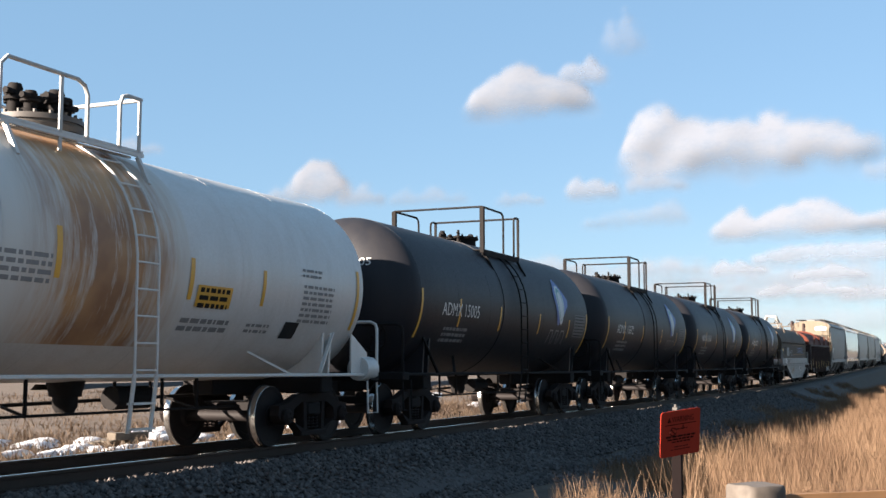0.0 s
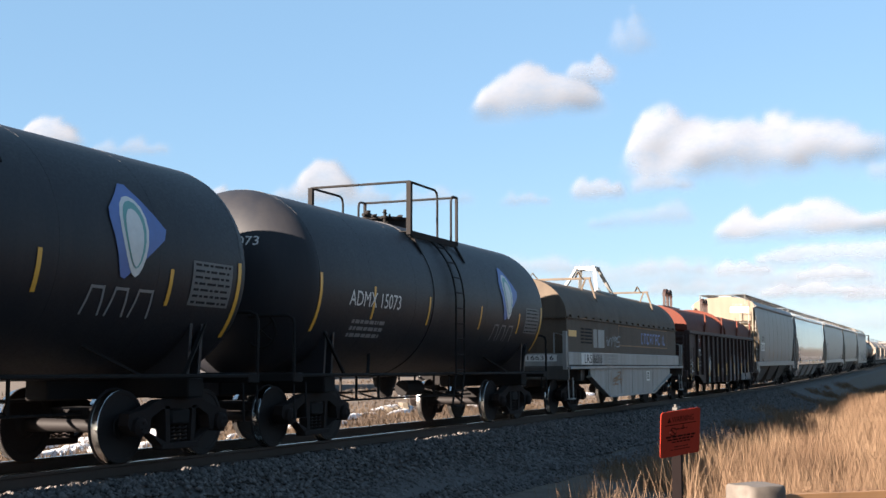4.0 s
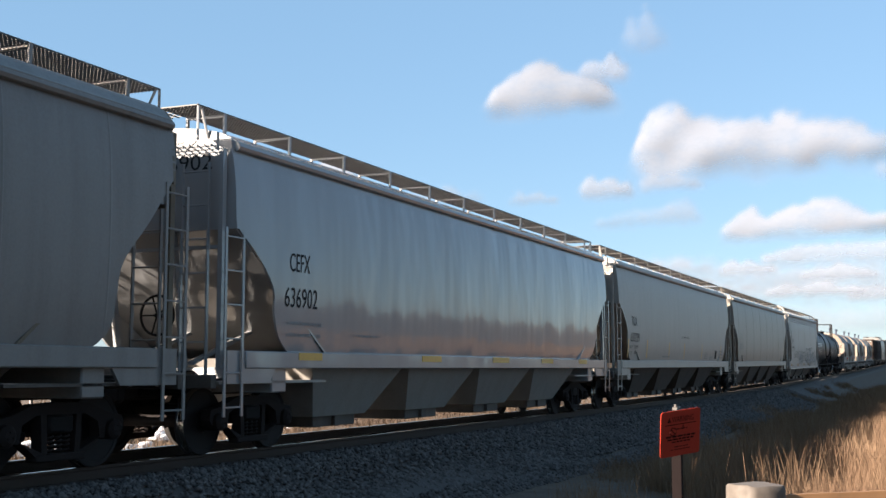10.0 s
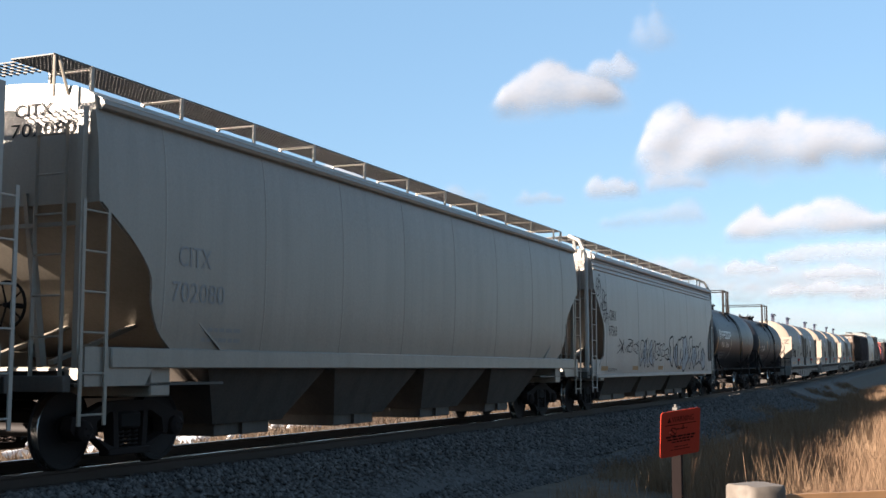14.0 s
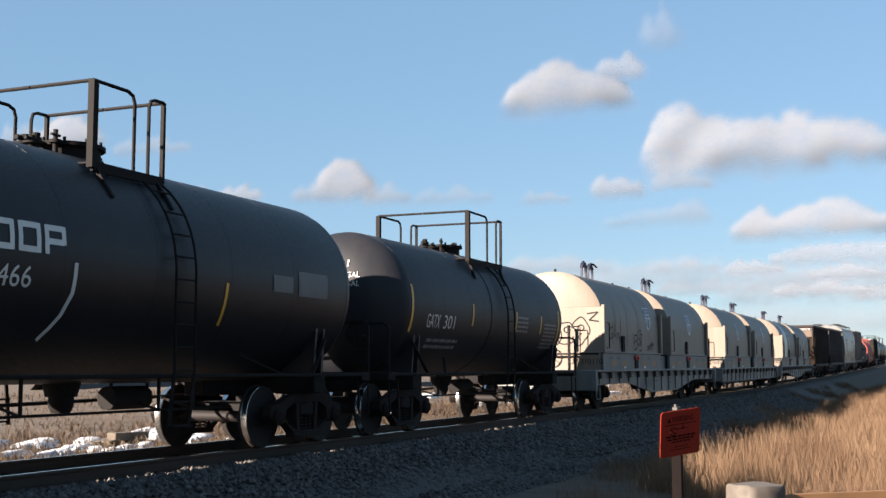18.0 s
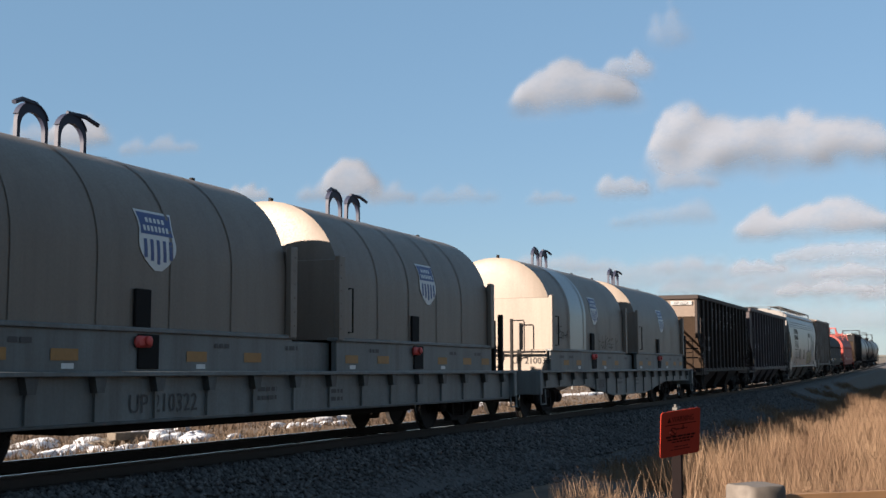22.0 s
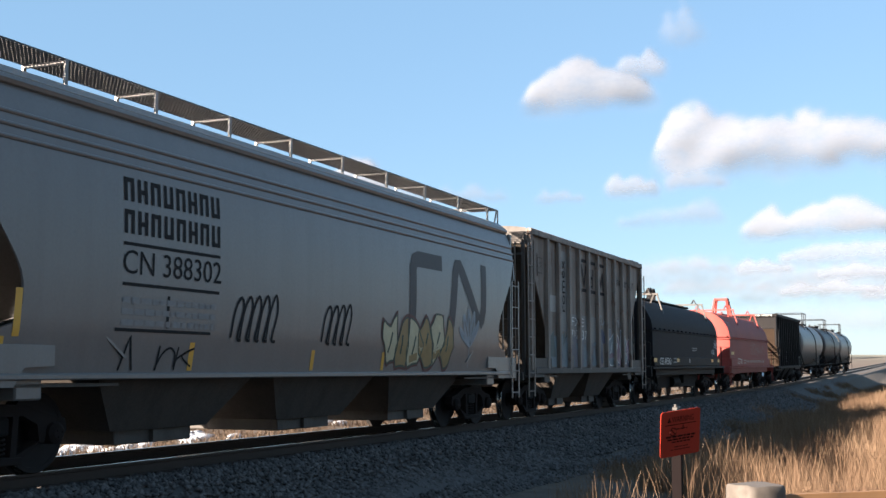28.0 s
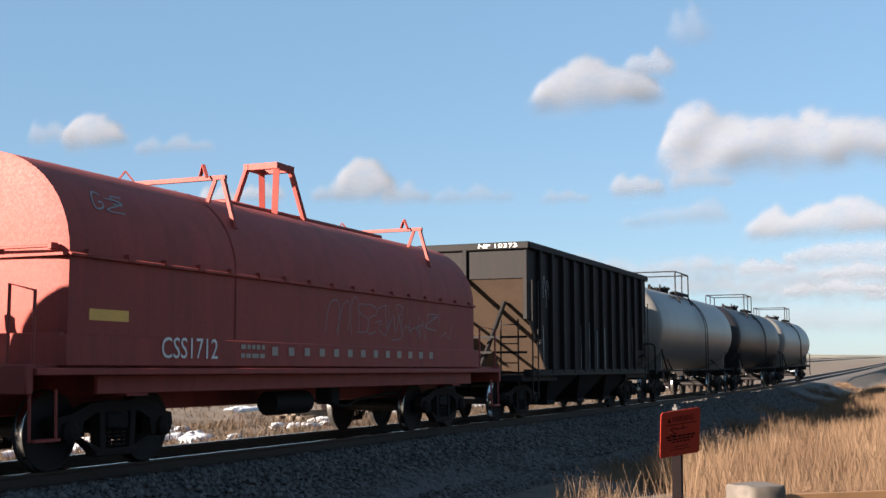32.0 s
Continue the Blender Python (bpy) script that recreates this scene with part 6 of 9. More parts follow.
def hopper_cars():
    r, f = covered_hopper("dusty grey covered hopper with rust-stained weld seams", 110.85, 8.0, 6.67, 8.75, HOPPER_GREY, ROUND,
                          [(1.36, 1.5), (1.6, 1.15), (2.0, 1.08), (2.4, 1.0), (2.9, 0.55), (3.45, 0.10), (3.6, 0.0), (4.22, 0.0)], 3, 9, roof_z=4.66, board_z=4.74, posts=10, end_mat=END_CREAM)
    part("number_panel", patch(Shape(), -6.5, -5.22, 1.96, 2.37, f, 0.004), WHITE_PAINT, r, "white number panel")
    marks(r, f, (("CEFX", -6.27, 2.46, 0.9, 0.23), ("350860", -6.45, 2.03, 1.18, 0.26)))
    s = bars(Shape(), -6.5, 1.85, 1.2, 3, f, 0.05, 0.1, 30)
    bars(s, -4.4, 2.35, 0.9, 2, f, 0.05, 0.2, 31)
    part("small_print", s, GREY_PAINT, r, "small grey data lines")
    for x in (-3.44, -1.76, -0.07, 1.62):
        part("rust_streak", patch(Shape(), x, x + 0.14, 1.45, 2.0, f, 0.005), RUST_STAIN, r, "rusty streak on a weld")
    part("number_panel", Shape().box(-8.012, -8.004, -1.25, -0.35, 3.86, 4.14), WHITE_PAINT, r, "white number panel")
    write_end(r, "350860", -8.018, -0.42, 3.93, 0.75, 0.14, BLACK_PAINT)
    write_end(r, "CEFX", -8.010, -0.45, 4.18, 0.5, 0.12, GREY_PAINT)

    r, f = covered_hopper("white covered hopper with glossy mirror-like sides", 129.5, 9.3, 7.98, 9.9, HOPPER_SHINY, ROUND, CUT, 4, 0, bay_mat=HOPPER_PALE)
    marks(r, f, (("CEFX", -7.9, 2.58, 0.58, 0.27), ("636902", -8.02, 2.06, 0.95, 0.29)))
    s = bars(Shape(), -7.9, 1.86, 1.0, 2, f, 0.05, 0.17, 33)
    bars(s, -5.8, 1.72, 0.9, 1, f, 0.04, 0.1, 34)
    part("small_print", s, GREY_PAINT, r, "small grey data lines")
    for x in (-7.6, -3.2, 0.4, 3.6, 6.6):
        part("reflector", Shape().box(x, x + 1.0 - 0.04 * abs(x), -1.607, -1.60, 1.30, 1.41), YELLOW, r, "orange reflective strip")
    write_end(r, "636902", -9.31, -0.1, 3.88, 1.1, 0.22, BLACK_PAINT)
    write_end(r, "CEFX", -9.31, -0.2, 4.16, 0.75, 0.14, GREY_PAINT)

    r, f = covered_hopper("pale grey covered hopper with black stencilled numbers", 149.5, 9.3, 7.85, 10.05, HOPPER_WHITE, ROUND, CUT, 4, 0)
    marks(r, f, (("TILX", -7.85, 2.46, 0.64, 0.27), ("650229", -7.97, 1.97, 1.1, 0.27), ("DO NOT HAMMER ON CAR", -0.64, 2.21, 1.35, 0.08), ("LD LMT", -8.05, 1.78, 0.4, 0.08), ("216200", -7.52, 1.78, 0.5, 0.09), ("LT WT", -8.1, 1.6, 0.4, 0.08), ("63800", -7.5, 1.6, 0.45, 0.09)))
    s = bars(Shape(), -3.6, 1.58, 1.2, 1, f, 0.05, 0.1, 35)
    bars(s, 3.8, 1.75, 0.7, 4, f, 0.03, 0.07, 36)
    bars(s, 6.9, 1.85, 0.9, 3, f, 0.05, 0.13, 37)
    bars(s, 4.9, 1.6, 0.5, 2, f, 0.04, 0.08, 38)
    part("small_print", s, GREY_PAINT, r, "small grey data lines")
    part("placard", patch(Shape(), 6.0, 6.4, 1.52, 1.85, f, 0.006), BLACK_PAINT, r, "black and white placard")
    for x in (-8.25, -5.85, -2.6, -0.1, 3.2, 7.3):
        part("reflector", patch(Shape(), x, x + 0.09, 1.5, 2.05, f, 0.006), YELLOW, r, "yellow reflective strip")
    write_end(r, "650229", -9.31, -0.38, 3.90, 0.76, 0.15, BLACK_PAINT)
    write_end(r, "TILX", -9.31, -0.40, 4.12, 0.42, 0.14, BLACK_PAINT)

    r, f = covered_hopper("buff covered hopper with grimy side panels", 169.6, 9.3, 7.95, 10.1, HOPPER_BUFF, ROUND, CUT, 4, 8)
    marks(r, f, (("CITX", -7.78, 2.44, 0.7, 0.26), ("702080", -7.9, 2.0, 1.15, 0.25)), GREY_PAINT)
    s = bars(Shape(), -7.2, 1.7, 0.9, 2, f, 0.05, 0.13, 39)
    part("small_print", s, GREY_PAINT, r, "small grey data lines")
    write_end(r, "702080", -9.31, -0.3, 3.86, 0.95, 0.16, BLACK_PAINT)
    write_end(r, "CITX", -9.31, -0.35, 4.10, 0.55, 0.15, BLACK_PAINT)

    side = [(0.95, 1.55), (1.3, 1.58), (1.8, 1.60), (2.6, 1.61), (3.5, 1.60), (4.22, 1.52)]
    r, f = covered_hopper("pale grey covered hopper sprayed with black and white graffiti", 189.1, 8.62, 7.5, 9.4, HOPPER_PALE, side,
                          [(0.95, 0.5), (1.35, 0.6), (1.5, 0.95), (1.9, 1.0), (2.3, 0.98), (2.8, 0.55), (3.3, 0.05), (3.4, 0.0), (4.22, 0.0)], 3, 5, lines=(3.86, 3.97, 4.08), sill_z=(0.92, 1.02), roof_z=4.5, slope_in=3.0, bay_b=0.42)
    marks(r, f, (("GBRX", -7.1, 2.52, 0.75, 0.29), ("97569", -7.18, 2.08, 0.9, 0.29), ("ACF CENTER FLOW", -7.2, 1.09, 1.0, 0.09)))
    s = Shape()
    tag(s, -8.45, -7.95, 3.1, 3.75, 3, 0.03, f, 51)
    tag(s, -8.1, -7.5, 2.7, 3.4, 3, 0.03, f, 57)
    tag(s, -7.75, -7.3, 2.3, 2.95, 2, 0.03, f, 58)
    tag(s, -6.2, -3.8, 1.6, 2.05, 7, 0.025, f, 52)
    tag(s, -1.6, 0.2, 1.35, 2.0, 5, 0.035, f, 53)
    part("graffiti", s, BLACK_PAINT, r, "black sprayed signatures")
    piece(r, -3.5, -1.5, 1.2, 2.1, 5, f, 55, (HOPPER_WHITE, LILAC_PAINT), BLACK_PAINT, None, 0.036, 0.006, "small white sprayed letters with black outlines")
    part("number_panel", patch(Shape(), -7.25, -6.2, 2.03, 2.42, f, 0.003), HOPPER_WHITE, r, "white patch behind the number")
    part("number_panel", patch(Shape(), -7.2, -6.25, 2.47, 2.86, f, 0.003), HOPPER_WHITE, r, "white patch behind the mark")
    piece(r, 0.4, 7.0, 1.12, 2.25, 8, f, 54, (HOPPER_WHITE, LILAC_PAINT), BLACK_PAINT, None, 0.06, 0.006, "white sprayed letters with black outlines")
    for x in (-7.9, -4.4, -1.0, 2.0):
        part("reflector", patch(Shape(), x, x + 0.7, 1.12, 1.24, f, 0.006), OCHRE, r, "faded orange reflective strip")
    # end rail hoops of this car
    for sg in (-1, 1):
        s = Shape().tube([(sg * 9.0, -1.5, 1.1), (sg * 9.0, -1.5, 4.2), (sg * 8.95, -1.3, 4.6), (sg * 8.9, -1.0, 4.74)], 0.05, 8)
        part("end_hoop", s, HOPPER_PALE, r)

    bulge = [(1.1, 1.50), (1.5, 1.56), (1.62, 1.58), (2.2, 1.61), (2.9, 1.61), (3.5, 1.57), (3.85, 1.50), (4.25, 1.36)]
    r, f = covered_hopper("silver-grey covered hopper with rounded sides and graffiti", 318.35, 8.0, 6.75, 8.65, CN_GREY, bulge,
                          [(1.1, 0.45), (1.5, 0.5), (1.65, 0.95), (2.1, 1.0), (2.5, 0.75), (3.1, 0.25), (3.55, 0.02), (3.7, 0.0), (4.25, 0.0)], 3, 0, lines=(3.54, 3.68, 3.82), roof_z=4.55, sill_z=(1.05, 1.12), posts=10, board_z=4.70)
    s = Shape()
    for z, n in ((3.12, 8), (2.74, 8)):
        for k in range(n):
            u = -5.42 + k * 0.253
            for e in (0.04, 0.165):
                ribbon(s, [(u + e, z), (u + e, z + 0.28)], 0.06, f)
            ribbon(s, [(u + 0.02, z + (0.25, 0.13, 0.25, 0.03)[k % 4]), (u + 0.19, z + (0.25, 0.13, 0.25, 0.03)[k % 4])], 0.055, f, 0.0075)
    part("emblem_bars", s, BLACK_PAINT, r, "rows of black letter blocks")
    write(r, "CN 388302", -5.42, 2.27, 2.0, 0.28, f, BLACK_PAINT, "black stencilled reporting mark")
    s = Shape()
    for z, x0, x1 in ((2.62, -5.42, -3.45), (2.15, -5.42, -3.45), (1.62, -5.5, -3.6)):
        patch(s, x0, x1, z - 0.02, z + 0.02, f, 0.006, 2)
    patch(s, -4.55, -4.5, 1.66, 2.05, f, 0.006, 3)
    part("rule_lines", s, BLACK_PAINT, r, "black ruled lines")
    part("small_print", bars(Shape(), -5.4, 2.0, 1.9, 3, f, 0.07, 0.13, 61), GREY_PAINT, r)
    s = Shape()
    for pts in (((2.60, 2.0), (2.62, 2.95), (2.70, 3.10), (2.86, 3.14), (3.94, 3.14)), ((4.40, 2.0), (4.58, 3.0), (4.68, 3.16), (4.82, 3.16), (4.94, 3.04), (5.78, 2.12)), ((5.84, 2.08), (5.98, 2.18), (6.06, 2.4), (6.10, 3.28))):
        ribbon(s, pts, 0.29, f, 0.0055)
    part("emblem", s, LOGO_DARK, r, "faded dark rounded angular emblem")
    s = Shape()
    for x0, n in ((-3.13, 5), (-0.66, 4)):
        for k in range(n):
            u = x0 + 0.22 * k
            ribbon(s, soft([(u, 1.58), (u + 0.08, 1.95), (u + 0.22, 2.12 + 0.02 * k), (u + 0.28, 1.98), (u + 0.16, 1.60), (u + 0.26, 1.55)]), 0.045, f)
    ribbon(s, [(-5.35, 1.15), (-5.2, 1.55), (-5.1, 1.15)], 0.035, f)
    tag(s, -5.0, -4.0, 1.15, 1.5, 3, 0.03, f, 64)
    part("graffiti", s, BLACK_PAINT, r, "black sprayed scribbles")
    piece(r, 1.5, 4.5, 1.16, 2.12, 6, f, 65, (CREAM_SPRAY, SPRAY_BUFF), SPRAY_GREEN, SPRAY_RED, 0.035, 0.008, "cream sprayed letters edged in green")
    s = Shape()
    for k, (dx, dz) in enumerate(((-0.55, 0.35), (-0.35, 0.6), (-0.1, 0.72), (0.2, 0.68), (0.45, 0.5))):
        ribbon(s, soft([(5.35, 1.62), (5.35 + 0.6 * dx + 0.08, 1.62 + 0.55 * dz), (5.35 + dx, 1.62 + dz), (5.35 + 0.6 * dx - 0.06, 1.62 + 0.5 * dz), (5.35, 1.62)]), 0.07, f)
    ribbon(s, [(5.35, 1.62), (5.4, 1.2)], 0.04, f)
    part("graffiti", s, LILAC_PAINT, r, "white sprayed flower of strokes")
    for x, z0, z1 in ((-7.1, 1.5, 2.0), (-7.3, 1.12, 1.5), (-4.0, 1.15, 1.5), (-0.9, 1.15, 1.45), (1.5, 1.15, 1.45)):
        part("reflector", patch(Shape(), x, x + 0.1, z0, z1, f, 0.006), YELLOW, r, "yellow reflective strip")

    flat = [(1.12, 1.50), (2.0, 1.50), (3.0, 1.50), (4.36, 1.50)]
    r, f = covered_hopper("old peeling grey ribbed hopper with bright graffiti", 332.85, 5.35, 3.95, 6.0, OLD_GREY, flat,
                          [(1.12, 0.0), (1.15, 0.0), (1.16, 1.6), (2.2, 1.25), (3.4, 0.45), (4.05, 0.05), (4.1, 0.0), (4.36, 0.0)], 2, 12, flat_ribs=True, roof_z=4.5, eave=4.38, boards=False, sill_z=(1.05, 1.2), slope_in=2.2, end_mat=BAY_SHADE_DIRT, sill_mat=BAY_SHADE_DIRT)
    ff = lambda z: 1.505
    for k in (-1, 1):
        s = Shape().box(-5.35, 5.35, *sorted((k * 1.5, k * 1.61)), 4.26, 4.40, 0.012)
        part("top_chord", s, OLD_GREY, r)
    s = bar_grid(Shape(), -5.5, 5.5, -0.35, 0.35, 4.56, 0.012, 0.03, 0.15, 5)
    part("roof_walk", s, GRATING, r)
    s = Shape().box(4.6, 5.75, -1.4, -0.7, 4.44, 4.50)
    part("roof_walk", s, GRATING, r)
    part("number_panel", patch(Shape(), -2.1, 0.45, 1.85, 2.55, ff), HOPPER_GREY, r, "grey repainted number panel")
    write(r, "FXE", -1.98, 2.26, 1.1, 0.22, ff, WHITE_PAINT, "white stencilled reporting mark", 0.012)
    write(r, "717137", -2.04, 1.92, 1.45, 0.24, ff, WHITE_PAINT, "white stencilled car number", 0.012)
    vs, fs = letters("romex")
    s = Shape()
    s.add([(-2.52 - 0.22 * v, -1.52, 2.58 + 1.3 * u) for u, v in vs], fs)
    part("lettering", mesh_of("lettering", s, BLACK_PAINT, fix=False), None, r, "dark lettering running up the side")
    part("panel_patch", patch(Shape(), -2.95, -2.25, 2.1, 4.1, ff), HOPPER_GREY, r, "grey repainted panel")
    part("panel_patch", patch(Shape(), -3.82, -3.08, 2.55, 2.95, ff), HOPPER_PALE, r, "pale repainted patch")
    rnd = random.Random(77)
    for k in range(-4, 7):
        # rust runs beside the posts, of uneven length
        xr = -1.23 + 0.88 * k
        if abs(xr) > 4.9:
            continue
        s = Shape()
        for _ in range(3):
            xa, za, ln, wd = xr + rnd.choice((-0.16, -0.1, 0.09, 0.13)), rnd.uniform(3.7, 4.24), rnd.uniform(0.3, 1.3), rnd.uniform(0.025, 0.07)
            ribbon(s, [(xa + rnd.uniform(-0.012, 0.012), za - ln * q / 5) for q in range(6)], wd, ff, 0.006)
        part("rust_run", s, RUST_RUN, r, "dark rust run beside a post")
    s = Shape()
    for p, q in (((-4.62, 3.42), (-4.30, 3.42)), ((-4.30, 3.42), (-4.30, 3.78)), ((-4.30, 3.78), (-4.62, 3.78)), ((-4.62, 3.78), (-4.62, 3.42)), ((-4.56, 3.52), (-4.36, 3.60)), ((-4.54, 3.64), (-4.38, 3.68))):
        ribbon(s, [p, q], 0.013, ff, 0.006)
    part("placard", s, BLACK_PAINT, r, "small dark stencilled square")
    s = Shape()
    for z0, x0 in ((3.96, -1.15), (3.18, -1.15)):
        for k in range(3):
            patch(s, x0 + k * 0.88, x0 + k * 0.88 + 0.72, z0, z0 + 0.09, ff, 0.008, 2)
    for x, pts in ((-1.15, ((0, 0), (0.16, 0.40), (0.36, 0.0), (0.55, 0.40))), (-0.2, ((0.28, 0.15), (0.1, 0.22), (0.02, 0.05), (0.2, 0.03), (0.3, 0.36))), (0.60, ((0, 0), (0.08, 0.34), (0.25, 0.05), (0.42, 0.34), (0.5, 0.0)))):
        ribbon(s, [(x + a, 3.3 + 1.5 * b) for a, b in pts], 0.085, ff, 0.009)
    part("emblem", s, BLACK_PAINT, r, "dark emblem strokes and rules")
    for w_, x, z, ww in (("Unir", 2.36, 3.56, 0.60), ("Ser", 3.26, 3.56, 0.5), ("vir", 4.13, 3.57, 0.4)):
        write(r, w_, x, z, ww, 0.26, ff, BLACK_PAINT, "dark stencilled word", 0.009)
    shards(r, -3.9, -2.1, 1.22, 2.45, 3, ff, 71, (SPRAY_NAVY, SPRAY_SKY, TEAL_DIM), SPRAY_SKY)
    shards(r, -2.2, 0.5, 1.22, 2.10, 5, ff, 72, (SPRAY_NAVY, SPRAY_SKY, LILAC_DIM), LILAC_DIM)
    shards(r, 0.5, 4.2, 1.22, 2.40, 7, ff, 73, (SPRAY_SKY, PINK_PAINT, SPRAY_NAVY, LILAC_DIM), LILAC_PAINT)
    piece(r, 1.5, 4.2, 1.25, 2.3, 4, ff, 76, (SPRAY_SKY, PINK_PAINT), WHITE_PAINT, None, 0.03, 0.017, "pale pink and blue sprayed letters")
    part("graffiti", tag(Shape(), 0.4, 1.2, 2.35, 2.6, 4, 0.03, ff, 74, 0.012), LILAC_PAINT, r, "pale sprayed signature")
    part("graffiti", tag(Shape(), 1.9, 2.9, 2.35, 2.62, 5, 0.03, ff, 75, 0.012), LILAC_PAINT, r, "pale sprayed signature")
    ladder(r, 5.46, -1.3, 0.6, 4.2, 0.40, STEEL_DARK, "y")


hopper_cars()


# ---- open hopper cars ----
def open_hopper(label, centre, half_body, half_base, half_len, material, ribs, top, bays=3, end_mat=None, panel_mat=None, rib_xs=None):
    root = car_root("open_hopper", label, "hopper car", centre, "open hoppers of the train")
    end_mat = end_mat or END_TAN
    # sides end in a slant above the trucks
    for k in (-1, 1):
        s = Shape().prism_y([(-half_body, top), (half_body, top), (half_body, 2.45), (half_body - 1.45, 1.12), (half_body - 1.45, 1.08), (-half_body + 1.45, 1.08), (-half_body + 1.45, 1.12), (-half_body, 2.45)], *sorted((k * 1.46, k * 1.50)))
        part("side_sheet", s, material, root)
        s = Shape().box(-half_body - 0.05, half_body + 0.05, *sorted((k * 1.42, k * 1.60)), top - 0.08, top + 0.08, 0.02)
        part("top_chord", s, material, root)
        s = Shape().box(-half_body + 0.0, half_body - 0.0, *sorted((k * 1.40, k * 1.58)), 1.0, 1.16, 0.015)
        part("side_sill", s, material, root)
        for i, x in enumerate(rib_xs or lin(-half_body + 0.78, half_body - 0.78, ribs)):
            s = Shape().box(x - 0.06, x + 0.06, *sorted((k * 1.49, k * 1.60)), max(1.08, 2.5 - max(0.0, half_body - abs(x))) if abs(x) > half_body - 1.3 else 1.08, top - 0.06, 0.012)
            part("rib", s, material, root)
    for sg in (-1, 1):
        s = Shape()
        x0, x1 = sg * (half_body - 0.02), sg * (half_body - 2.6)
        s.add([(x0, -1.45, top - 0.75), (x0, 1.45, top - 0.75), (x1, 1.45, 1.1), (x1, -1.45, 1.1), (x0, -1.45, top - 0.70), (x0, 1.45, top - 0.70), (x1, 1.45, 1.16), (x1, -1.45, 1.16)],
              [(0, 1, 2, 3), (4, 5, 6, 7), (0, 1, 5, 4), (0, 3, 7, 4), (1, 2, 6, 5), (2, 3, 7, 6)])
        part("slope_sheet", s, end_mat, root)
        part("end_panel", Shape().box(*sorted((sg * half_body, sg * (half_body - 0.04))), -1.46, 1.46, top - 0.75, top), panel_mat or end_mat, root)
        part("end_chord", Shape().box(*sorted((sg * (half_body + 0.08), sg * (half_body - 0.06))), -1.58, 1.58, top - 0.09, top + 0.08, 0.02), material, root)
        for y in (-1.46, 1.46):
            part("corner_post", Shape().box(*sorted((sg * (half_body + 0.01), sg * (half_body - 0.09))), y - 0.05, y + 0.05, 2.3, top - 0.05, 0.01), material, root)
        part("end_post", Shape().box(*sorted((sg * (half_body + 0.08), sg * (half_body - 0.04))), -0.05, 0.05, 1.0, top - 0.05, 0.01), material, root)
        for y in (-0.75, 0.75):
            part("brace", Shape().beam((sg * (half_body - 0.05), y * 0.4, 1.1), (sg * (half_body - 0.6), y, 2.75), 0.10, 0.07), material, root)
        for z in (1.55, 1.9):
            part("end_rail", Shape().beam((sg * (half_body + 0.02), -1.5, z), (sg * (half_body + 0.02), 1.5, z), 0.05), material, root)
        ladder(root, sg * (half_body + 0.12), -1.12, 0.75, 2.3, 0.42, material, "y")
        ladder(root, sg * (half_body + 0.12), 0.9, 0.75, 2.3, 0.42, material, "y")
        ladder(root, sg * (half_body - 0.3), -1.60, 0.5, top - 0.8, 0.40, material)
        s = Shape().box(*sorted((sg * (half_body + 0.25), sg * (half_body - 2.4))), -1.45, 1.45, 0.88, 1.04, 0.015)
        part("end_deck", s, material, root)
        if not panel_mat:
          part("placard", Shape().box(*sorted((sg * (half_body + 0.065), sg * (half_body + 0.062))), -1.32, -0.5, top - 0.30, top - 0.15), GREY_PAINT, root)
    brake_wheel(root, -half_body - 0.1, 0.2, 2.2, 0.28)
    s = Shape().box(-half_len + 0.5, half_len - 0.5, -0.2, 0.2, 0.80, 1.12, 0.02)
    part("centre_sill", s, STEEL_DARK, root)
    L = 2 * (half_base - 1.0)
    pitch = L / bays
    for i in range(bays):
        xc = -L / 2 + pitch * (i + 0.5)
        s = Shape()
        a, b = pitch / 2 - 0.02, 0.25
        s.add([(xc - a, -1.42, 1.06), (xc + a, -1.42, 1.06), (xc + a, 1.42, 1.06), (xc - a, 1.42, 1.06), (xc - b, -1.0, 0.36), (xc + b, -1.0, 0.36), (xc + b, 1.0, 0.36), (xc - b, 1.0, 0.36)],
              [(0, 1, 5, 4), (1, 2, 6, 5), (2, 3, 7, 6), (3, 0, 4, 7), (4, 5, 6, 7)])
        bay = part("discharge_bay", s, material, root)
        part("outlet_gate", Shape().box(xc - 0.32, xc + 0.32, -1.05, 1.05, 0.27, 0.38, 0.01), STEEL_DARK, bay)
    running_gear(root, half_base, half_len)
    return root


